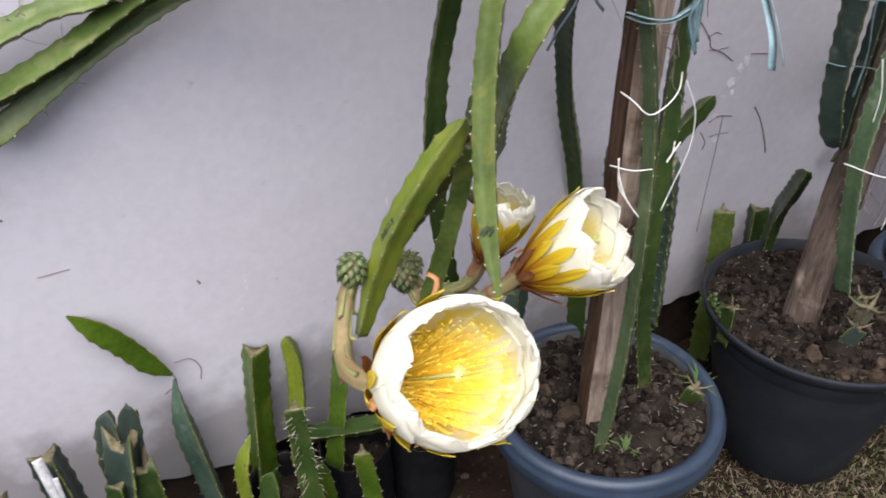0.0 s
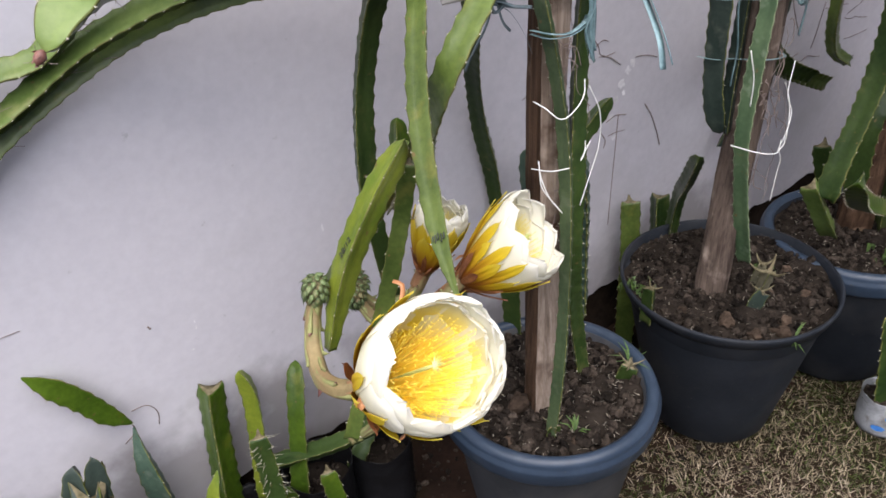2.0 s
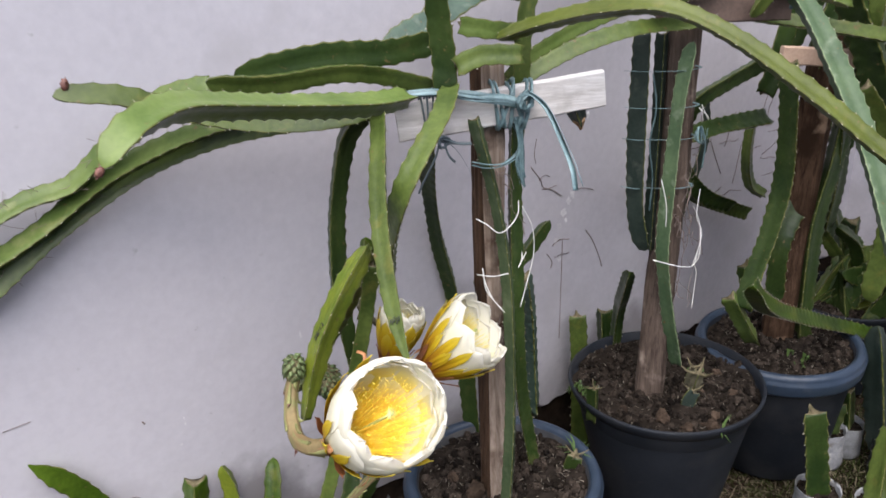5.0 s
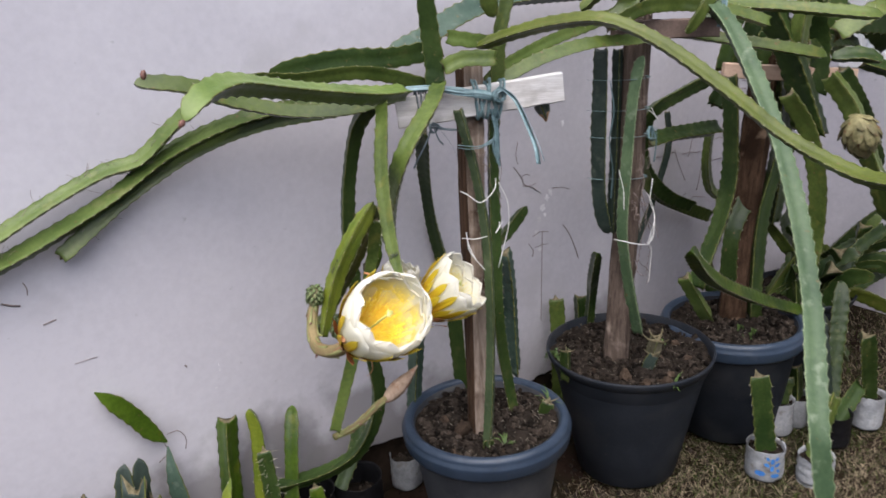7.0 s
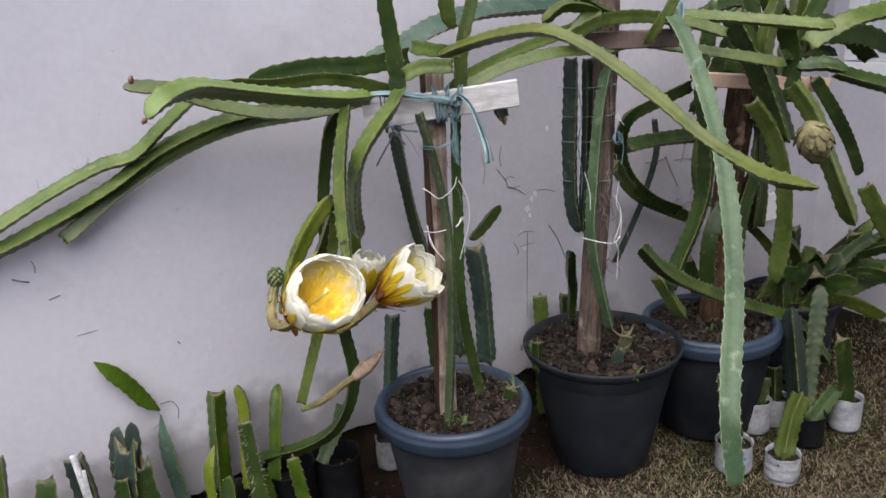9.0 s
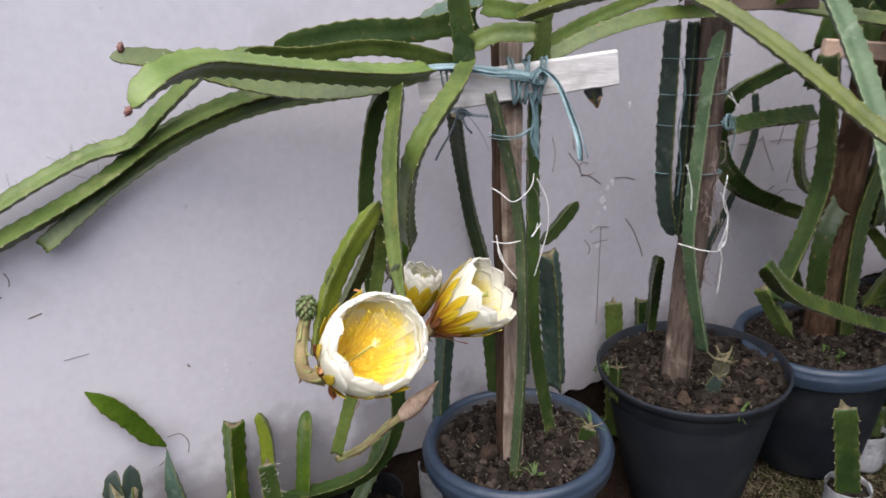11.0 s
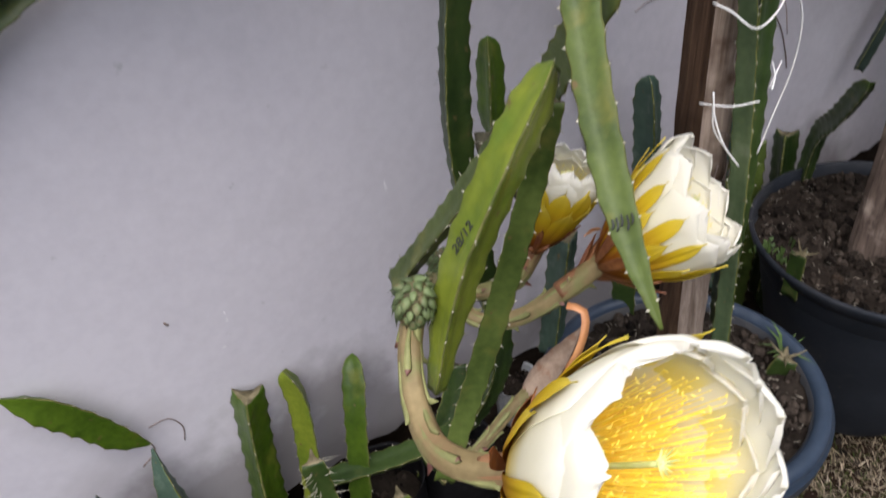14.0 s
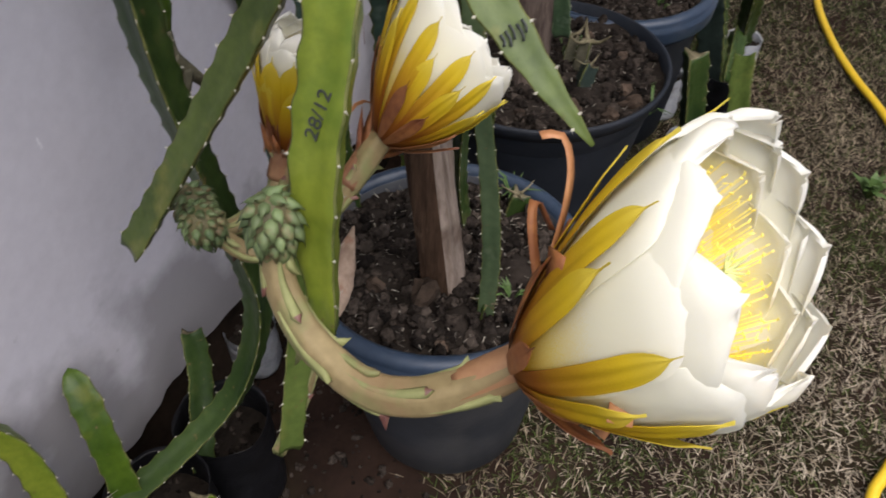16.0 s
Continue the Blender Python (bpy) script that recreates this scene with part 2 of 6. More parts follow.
CHIP = material("husk_chip", (0.07, 0.06, 0.046), (0.25, 0.225, 0.185), 60, 0.9, 0.3, island=0.5, spec=0.1)
BLACKPOT = material("black_plastic", (0.009, 0.0115, 0.016), (0.016, 0.019, 0.025), 12, 0.6, 0.15, 90, spec=0.2, patch=[((0.032, 0.033, 0.036), 7, 0.5, 0.8), ((0.05, 0.045, 0.04), 60, 0.68, 0.78)])
DUSTYPOT = material("dusty_black_plastic", (0.017, 0.019, 0.023), (0.034, 0.036, 0.041), 9, 0.6, 0.15, 90, spec=0.3, patch=[((0.065, 0.062, 0.06), 6, 0.5, 0.75), ((0.06, 0.055, 0.05), 60, 0.66, 0.78)])
BLUEPOT = material("blue_grey_plastic", (0.017, 0.028, 0.047), (0.029, 0.044, 0.07), 12, 0.4, 0.12, 90, spec=0.4, patch=[((0.055, 0.068, 0.09), 18, 0.6, 0.85), ((0.06, 0.055, 0.05), 60, 0.68, 0.78)])
BARK = material("post_wood", (0.022, 0.0125, 0.008), (0.1, 0.06, 0.037), 90, 0.85, 1.0, 420, vary=0.1, stretch=(1, 1, 0.05), patch=[((0.025, 0.014, 0.008), 9, 0.52, 0.66), ((0.2, 0.14, 0.095), 14, 0.62, 0.74)], spec=0.1)
GREYWOOD = material("weathered_wood", (0.045, 0.032, 0.026), (0.15, 0.115, 0.093), 90, 0.85, 1.0, 420, vary=0.05, stretch=(1, 1, 0.05), patch=[((0.04, 0.027, 0.02), 9, 0.52, 0.66), ((0.27, 0.22, 0.18), 16, 0.62, 0.76)], spec=0.1)
SAWN = material("sawn_wood", (0.15, 0.112, 0.085), (0.33, 0.265, 0.215), 110, 0.85, 0.7, 480, vary=0.05, stretch=(1, 1, 0.05), patch=((0.06, 0.035, 0.022), 11, 0.56, 0.7), spec=0.1)
LIMEWASH = material("limewashed_board", (0.36, 0.34, 0.32), (0.6, 0.585, 0.57), 40, 0.8, 0.5, 220, spec=0.1, stretch=(0.15, 0.15, 1), patch=((0.27, 0.25, 0.23), 12, 0.58, 0.8))
BROWNBOARD = material("brown_board", (0.06, 0.039, 0.03), (0.132, 0.09, 0.072), 14, 0.8, 0.5, 150)
PINKBOARD = material("raw_board", (0.34, 0.23, 0.17), (0.5, 0.37, 0.28), 14, 0.8, 0.4, 150)
RAFFIA = material("teal_raffia", (0.0675, 0.12, 0.135), (0.18, 0.27, 0.285), 40, 0.5, 0.3, 200, vary=0.2)
DARKTWINE = material("dark_twine", (0.05, 0.07, 0.08), (0.11, 0.14, 0.15), 40, 0.6, 0.3)
STRING = material("white_string", (0.6, 0.6, 0.58), (0.8, 0.8, 0.78), 40, 0.6, 0.2)
ROOT = material("dry_root", (0.12, 0.09, 0.08), (0.25, 0.2, 0.18), 40, 0.9, 0.2)
SACK = material("white_sack", (0.2, 0.21, 0.225), (0.36, 0.37, 0.385), 26, 0.6, 0.6, 160, spec=0.3, patch=((0.13, 0.115, 0.1), 26, 0.55, 0.75))
PRINT = material("blue_print", (0.03, 0.13, 0.4), (0.06, 0.22, 0.55), 30, 0.6, 0.2)
TAPE = material("silver_tape", (0.36, 0.36, 0.37), (0.66, 0.66, 0.66), 70, 0.4, 0.8, 180)
HOSE = material("yellow_hose", (0.62, 0.4, 0.01), (0.75, 0.52, 0.03), 20, 0.4, 0.1)
INK = material("ink", (0.012, 0.014, 0.012), (0.03, 0.035, 0.03), 80, 0.6, 0.0)
WHITEPAINT = material("white_paint", (0.72, 0.72, 0.72), (0.82, 0.82, 0.82), 10, 0.45, 0.1)
PANE = material("window_pane", (0.5, 0.52, 0.55), (0.6, 0.62, 0.64), 5, 0.15, 0.0)
WEED = material("weed_green", (0.045, 0.09, 0.018), (0.1, 0.16, 0.042), 60, 0.5, 0.1, vary=0.2, translucent=0.2)


# ---- building helpers ----
def thing(name, base, label, category, group=""):
    ob = new(name)
    ob.location, ob.empty_display_size = base, 0.05
    return tagged(ob, label, category, group)


def mesh_part(name, verts, faces, mats, parent=None, label="", slots=None, smooth=True):
    """One mesh object from vertices in world places, under a thing or a part."""
    me = bpy.data.meshes.new(name)
    me.from_pydata([tuple(v) for v in verts], [], faces)
    for m in mats if isinstance(mats, (list, tuple)) else [mats]:
        me.materials.append(m)
    if slots is not None:
        me.polygons.foreach_set("material_index", slots)
    if smooth:
        me.polygons.foreach_set("use_smooth", [True] * len(me.polygons))
    me.update()
    return hang(new(name, me), parent, label)


def hang(ob, parent, label=""):
    if parent is not None:
        ob.parent = parent
        if parent.type == "EMPTY":
            ob.matrix_parent_inverse = Matrix.Translation(-parent.location)
    if label:
        ob["label"] = label
    return ob


def part(name, bm, mat, parent=None, label="", smooth=False):
    me = bpy.data.meshes.new(name)
    bm.to_mesh(me)
    bm.free()
    me.materials.append(mat)
    if smooth:
        me.polygons.foreach_set("use_smooth", [True] * len(me.polygons))
    return hang(new(name, me), parent, label)


def smooth_line(points, step):
    """Even samples of the smooth line through some points."""
    p = [Vector(q) for q in points]
    p = [2 * p[0] - p[1]] + p + [2 * p[-1] - p[-2]]
    dense = []
    for a, b, c, d in zip(p, p[1:], p[2:], p[3:]):
        for k in range(16):
            t = k / 16
            dense.append(0.5 * (2 * b + (c - a) * t + (2 * a - 5 * b + 4 * c - d) * t * t + (3 * b - a - 3 * c + d) * t**3))
    dense.append(p[-2])
    far = [0.0]
    for a, b in zip(dense, dense[1:]):
        far.append(far[-1] + (b - a).length)
    count = max(4, int(far[-1] / step))
    wanted = np.linspace(0, far[-1], count + 1)
    grid = np.array(dense)
    return [Vector([float(np.interp(w, far, grid[:, n])) for n in range(3)]) for w in wanted], far[-1]


def frames(line, turn=0.0):
    """Two cross directions at each sample, carried along without twist."""
    out, side = [], None
    for n, p in enumerate(line):
        way = (line[min(n + 1, len(line) - 1)] - line[max(n - 1, 0)]).normalized()
        if side is None:
            ref = Vector((0, -1, 0)) if abs(way.y) < 0.85 else Vector((0, 0, 1))
            side = (ref - way * ref.dot(way)).normalized()
            side = Matrix.Rotation(radians(turn), 3, way) @ side
        side = (side - way * side.dot(way)).normalized()
        out.append((way, side, way.cross(side)))
    return out


def sweep(line, turn, section, radius_at):
    """Vertices and faces of a section of (angle, radius, rib) carried along a line; radius_at(n, share, rib) scales it."""
    verts, faces, k = [], [], len(section)
    fr = frames(line, turn)
    for n, (p, (way, a, b)) in enumerate(zip(line, fr)):
        share = n / (len(line) - 1)
        for ang, rad, rib in section:
            r = rad * radius_at(n, share, rib)
            verts.append(p + a * (math.cos(ang) * r) + b * (math.sin(ang) * r))
    for n in range(len(line) - 1):
        for j in range(k):
            i = n * k
            faces.append((i + j, i + (j + 1) % k, i + k + (j + 1) % k, i + k + j))
    faces.append(tuple(reversed(range(k))))
    faces.append(tuple(range(len(verts) - k, len(verts))))
    return verts, faces, fr


RIB = []
for rib in range(3):
    for off, rad in ((-60, 0.40), (-24, 0.545), (-3.6, 0.95), (0, 1.0), (3.6, 0.95), (24, 0.545)):
        RIB.append((radians(120 * rib + off), rad, rib if abs(off) < 10 else -1))
ROUND = [(2 * math.pi * n / 10, 1.0, -1) for n in range(10)]
THIN = [(2 * math.pi * n / 5, 1.0, -1) for n in range(5)]


RUN = {}


def facing(points, way_out, rib=False):
    """The turn at which a flat face, or a rib, of a stem through these points looks along way_out at its start."""
    line, _ = smooth_line(points, 0.0052)
    way, side, across = frames(line)[0]
    d = Vector(way_out)
    return math.degrees(math.atan2(d.dot(across), d.dot(side))) - (0 if rib else 60)


def stem(plant, points, r, turn, ends, mat, label="", name="stem", step=0.0052):
    """A three-ribbed climbing stem with scalloped margins; ends: c cut, p pointed, x left open."""
    line, length = smooth_line(points, step)
    r = r * 0.84
    phase = [random.random() for _ in range(3)]
    gap = 0.026 + 0.4 * r * random.uniform(0.8, 1.2) * 0.5
    swell = random.random() * 6.28
    wob = [random.uniform(0.9, 1.1) for _ in range(3)]

    def radius_at(n, share, rib):
        s = share * length
        k = r * (1 + 0.05 * math.sin(s * 17 + swell))
        for side, kind in ((s, ends[0]), (length - s, ends[1])):
            reach = 2.2 * r if kind == "p" else 0.12 * length if kind == "t" else 0.48 * length if kind == "l" else 0.3 * length if kind == "m" else 0.45 * length if kind == "n" else 0.35 * r
            if side < reach and kind not in "xf":
                u = max(side / reach, 0.0)
                u = u * u * (1.5 - 0.5 * u) if kind in "ltm" else u
                k *= (0.10 + 0.90 * math.sqrt(u * (2 - u))) if kind in "pltm" else 0.5 + 0.5 * min(1, 1.6 * u) if kind == "n" else 0.86 + 0.14 * u
        if rib >= 0:
            u = (s / gap + phase[rib]) % 1.0
            k *= wob[rib] * (1.07 - 0.21 * min(u, (1 - u) * 1.9) ** 0.7)
        return k

    verts, faces, fr = sweep(line, turn, RIB, radius_at)
    slots = []
    for n in range(len(line) - 1):
        for j in range(len(RIB)):
            slots.append(1 if j % 6 in (2, 3) else 0)
    # cut ends shrink back between the ribs, which stay as three pale points
    del faces[-2:]
    k = len(RIB)
    for kind, first, sign, centre in ((ends[0], 0, -1, line[0]), (ends[1], len(verts) - k, 1, line[-1])):
        way = fr[0 if sign < 0 else -1][0] * sign
        push = 1.1 if kind == "f" else 0.2 if kind == "c" else 0.0
        for j in range(k):
            if j % 6 in (2, 3, 4):
                verts[first + j] = verts[first + j] + way * r * push * random.uniform(0.75, 1.2)
        verts.append(centre - way * r * (0.1 if push else -0.05))
        for j in range(k):
            ring = (first + j, first + (j + 1) % k, len(verts) - 1)
            faces.append(ring if sign > 0 else ring[::-1])
            slots.append(2 if push else 0)
    ob = mesh_part(name, verts, faces, [mat, MARGIN if mat is BLUEGREEN else EDGE, CALLUS], plant, label, slots)
    # woolly areoles with a few short spines in the notches of the margins
    av, af = [], []
    for rib in range(3):
        s = gap * (1 - phase[rib])
        while s < length - 0.004:
            n = min(int(round(s / length * (len(line) - 1))), len(line) - 1)
            way, a, b = fr[n]
            i = n * len(RIB) + rib * 6 + 3
            tip = verts[i]
            out = (tip - line[n]).normalized()
            side = way.cross(out)
            i0 = len(av)
            q = 0.0011
            av += [tip + way * q * 1.6 - out * 0.001, tip + side * q - out * 0.001, tip - way * q * 1.6 - out * 0.001, tip - side * q - out * 0.001, tip + out * 0.0019]
            af += [(i0, i0 + 1, i0 + 4), (i0 + 1, i0 + 2, i0 + 4), (i0 + 2, i0 + 3, i0 + 4), (i0 + 3, i0, i0 + 4)]
            for _ in range(2):
                d = (out + way * random.uniform(-0.9, 0.9) + side * random.uniform(-0.8, 0.8)).normalized() * random.uniform(0.003, 0.006)
                i0 = len(av)
                av += [tip + side * 0.0004, tip - side * 0.0004, tip + d]
                af.append((i0, i0 + 1, i0 + 2))
            s += gap
    if av:
        tagged(mesh_part("areole_wool", av, af, AREOLE, ob, smooth=False), kind="stuff")
    RUN[ob.name] = (line, fr, r, turn)
    return ob


def cord(name, points, r, mat, parent=None, label="", section=THIN, step=0.006, taper=False, turn=0.0):
    line, length = smooth_line(points, step)
    verts, faces, _ = sweep(line, turn, section, lambda n, s, rib: r * (math.sin(math.pi * (0.14 + 0.84 * s ** 0.75)) * (1 + 0.1 * noise.noise(Vector((s * 9, 3.1, r * 100)))) if taper == "spindle" else 1 - 0.8 * s if taper else 1))
    return mesh_part(name, verts, faces, mat, parent, label)


PLEATED = [(2 * math.pi * n / 18, (1.0, 0.84)[n % 2] * (1 + 0.05 * math.sin(2.3 * n)), -1) for n in range(18)]
STRAP = [(radians(a), q, -1) for a, q in ((4, 1.0), (176, 1.0), (184, 1.0), (356, 1.0))]


def strap(name, points, r, mat, parent=None, label="", turn=0.0):
    """A flat band."""
    return cord(name, points, r, mat, parent, label, STRAP, 0.006, False, turn)


def lathe(name, profile, mat, parent, centre, seg=64, label="", wobble=0.0):
    verts, faces = [], []
    for r, z in profile:
        for n in range(seg):
            a = 2 * math.pi * n / seg
            q = r * (1 + wobble * math.sin(3 * a + 1.3) + wobble * 0.6 * math.sin(5 * a))
            verts.append((centre[0] + q * math.cos(a), centre[1] + q * math.sin(a), centre[2] + z))
    for k in range(len(profile) - 1):
        for n in range(seg):
            i, j = k * seg + n, k * seg + (n + 1) % seg
            faces.append((i, j, j + seg, i + seg))
    faces.append(tuple(reversed(range(seg))))
    return mesh_part(name, verts, faces, mat, parent, label)


def box_bm(x0, x1, y0, y1, z0, z1, bevel=0.0):
    bm = bmesh.new()
    bmesh.ops.create_cube(bm, size=1.0, matrix=Matrix.Translation(((x0 + x1) / 2, (y0 + y1) / 2, (z0 + z1) / 2)) @ Matrix.Diagonal((x1 - x0, y1 - y0, z1 - z0, 1)))
    if bevel:
        bmesh.ops.bevel(bm, geom=bm.edges[:], offset=bevel, segments=2, affect="EDGES")
    return bm


def rocks(name, spots, mat, parent, label=""):
    """Rough lumps: (place, size) each, in one mesh."""
    verts, faces = [], []
    for place, size in spots:
        bm = bmesh.new()
        bmesh.ops.create_icosphere(bm, subdivisions=1 if size < 0.012 else 2, radius=1.0)
        turn = Euler([random.uniform(0, 6.28) for _ in range(3)]).to_matrix()
        flat = Vector((random.uniform(0.7, 1.3), random.uniform(0.7, 1.1), random.uniform(0.55, 0.9)))
        seed = Vector([random.uniform(0, 50) for _ in range(3)])
        i = len(verts)
        for v in bm.verts:
            q = v.co * (0.8 + 0.55 * noise.noise(v.co * 1.6 + seed))
            q = turn @ Vector((q.x * flat.x, q.y * flat.y, q.z * flat.z))
            verts.append(Vector(place) + q * size)
        faces += [tuple(i + v.index for v in f.verts) for f in bm.faces]
        bm.free()
    return mesh_part(name, verts, faces, mat, parent, label, smooth=False)


# ---- ground, wall ----
WALL_Y = 1.262


def ground_height(x, y):
    near = max(0.0, 1 - ((x - 1.2) ** 2 + (y - 0.4) ** 2) / 9)
    return near * (0.016 * noise.noise(Vector((x * 2.1, y * 2.1, 0))) + 0.008 * noise.noise(Vector((x * 9, y * 9, 3))) - 0.008)


xs = sorted(set([-400, -120, -40, -15, -6, -3] + [round(-1.5 + 0.05 * n, 3) for n in range(121)] + [5.5, 8, 15, 40, 120, 400]))
ys = sorted(set([-400, -120, -40, -15, -6, -3.5] + [round(-2.2 + 0.05 * n, 3) for n in range(70)] + [1.3, 3, 8, 20, 60, 120, 400]))
gv = [(x, y, ground_height(x, y)) for y in ys for x in xs]
gf = [(j * len(xs) + i, j * len(xs) + i + 1, (j + 1) * len(xs) + i + 1, (j + 1) * len(xs) + i) for j in range(len(ys) - 1) for i in range(len(xs) - 1)]
EARTH = material("earth", (0.0085, 0.0048, 0.0034), (0.026, 0.015, 0.0105), 5, 0.95, 0.8, 70, patch=((0.016, 0.012, 0.006), 3.5, 0.45, 0.6), spec=0.1)
ground = mesh_part("ground", gv, gf, EARTH)
tagged(ground, "brown earth with patchy dry grass", "ground", kind="structure")

# plastered wall with a thickness, its plaster ending a little above the earth in a rough line
wall_x = [round(-6 + 0.02 * n, 3) for n in range(701)]
wv, wf = [], []
for x in wall_x:
    low = 0.16 + 0.03 * noise.noise(Vector((x * 4, 0, 7))) + 0.018 * noise.noise(Vector((x * 21, 0, 2)))
    wv += [(x, WALL_Y + 0.012, low - 0.004), (x, WALL_Y, low + 0.006), (x, WALL_Y, 3.0), (x, WALL_Y + 0.2, 3.0), (x, WALL_Y + 0.2, low)]
for n in range(len(wall_x) - 1):
    for k in range(4):
        i = 5 * n + k
        wf.append((i, i + 1, i + 6, i + 5))
wall = mesh_part("wall_back", wv, wf, PLASTER, smooth=False)
tagged(wall, "lavender-grey painted plaster garden wall with stains and painted-in shade", "wall", kind="structure")
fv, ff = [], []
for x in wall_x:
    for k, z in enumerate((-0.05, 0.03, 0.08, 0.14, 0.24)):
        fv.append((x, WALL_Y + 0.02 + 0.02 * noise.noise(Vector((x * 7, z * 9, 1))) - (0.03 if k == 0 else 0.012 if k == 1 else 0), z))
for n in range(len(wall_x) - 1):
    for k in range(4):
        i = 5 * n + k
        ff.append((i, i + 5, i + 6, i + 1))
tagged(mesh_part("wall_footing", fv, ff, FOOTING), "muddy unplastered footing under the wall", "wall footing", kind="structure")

# house wall that closes the garden, with a white window
RX = 3.08
for n, (y0, y1, z0, z1) in enumerate(((-2.4, 0.35, 0.0, 3.0), (0.35, 1.19, 0.0, 1.06), (0.35, 1.19, 1.95, 3.0), (1.19, WALL_Y + 0.2, 0.0, 3.0))):
    tagged(part("wall_right", box_bm(RX, RX + 0.2, y0, y1, z0 - 0.03, z1), PLASTER), "lavender-grey plaster house wall", "wall", kind="structure")
# added wall outside every view, its height set to limit low sky light
tagged(part("wall_front", box_bm(-6.0, RX + 0.2, -2.6, -2.4, -0.03, 1.9), PLASTER), "added unseen plaster wall that cuts low sky light", "wall", kind="structure")
# added overhead slab, never in view, to shade the right-hand plants and wall
tagged(part("roof_eave", box_bm(2.2, RX + 0.2, -2.4, WALL_Y + 0.2, 2.7, 2.82), WHITEPAINT), "added unseen slab overhead that shades the right side", "roof", kind="structure")
window = thing("window_1", (RX, 0.7, 1.06), "white painted window in the house wall", "window")
tagged(window, kind="structure")
for y0, y1, z0, z1 in ((0.35, 1.19, 1.06, 1.13), (0.35, 1.19, 1.88, 1.95), (0.35, 0.42, 1.13, 1.88), (1.10, 1.19, 1.13, 1.88)):
    part("window_frame", box_bm(RX - 0.015, RX + 0.06, y0 + 0.001, y1 - 0.001, z0 + 0.001, z1 - 0.001, 0.004), WHITEPAINT, window)
part("pane", box_bm(RX + 0.03, RX + 0.036, 0.421, 1.099, 1.131, 1.879), PANE, window)

# two small flat white panes set on the garden wall
vent = thing("wall_vent", (2.69, WALL_Y, 0.46), "pair of small white panes on the garden wall", "vent")
for x0, x1 in ((2.605, 2.688), (2.702, 2.78)):
    part("pane", box_bm(x0, x1, WALL_Y - 0.012, WALL_Y - 0.001, 0.462, 0.588, 0.003), WHITEPAINT, vent)

litter = []
while len(litter) < 2600:
    x, y = random.uniform(-0.25, 2.9), 1.24 - abs(random.gauss(0, 0.33))
    if y > -0.1:
        litter.append(((x, y, ground_height(x, y) + 0.001), random.choice((0.003, 0.004, 0.005, 0.006, 0.008, 0.012))))
tagged(rocks("loose_earth", litter, CRUMB, None), "crumbs of dark earth strewn below the wall", "earth", kind="stuff")
# ---- pots ----


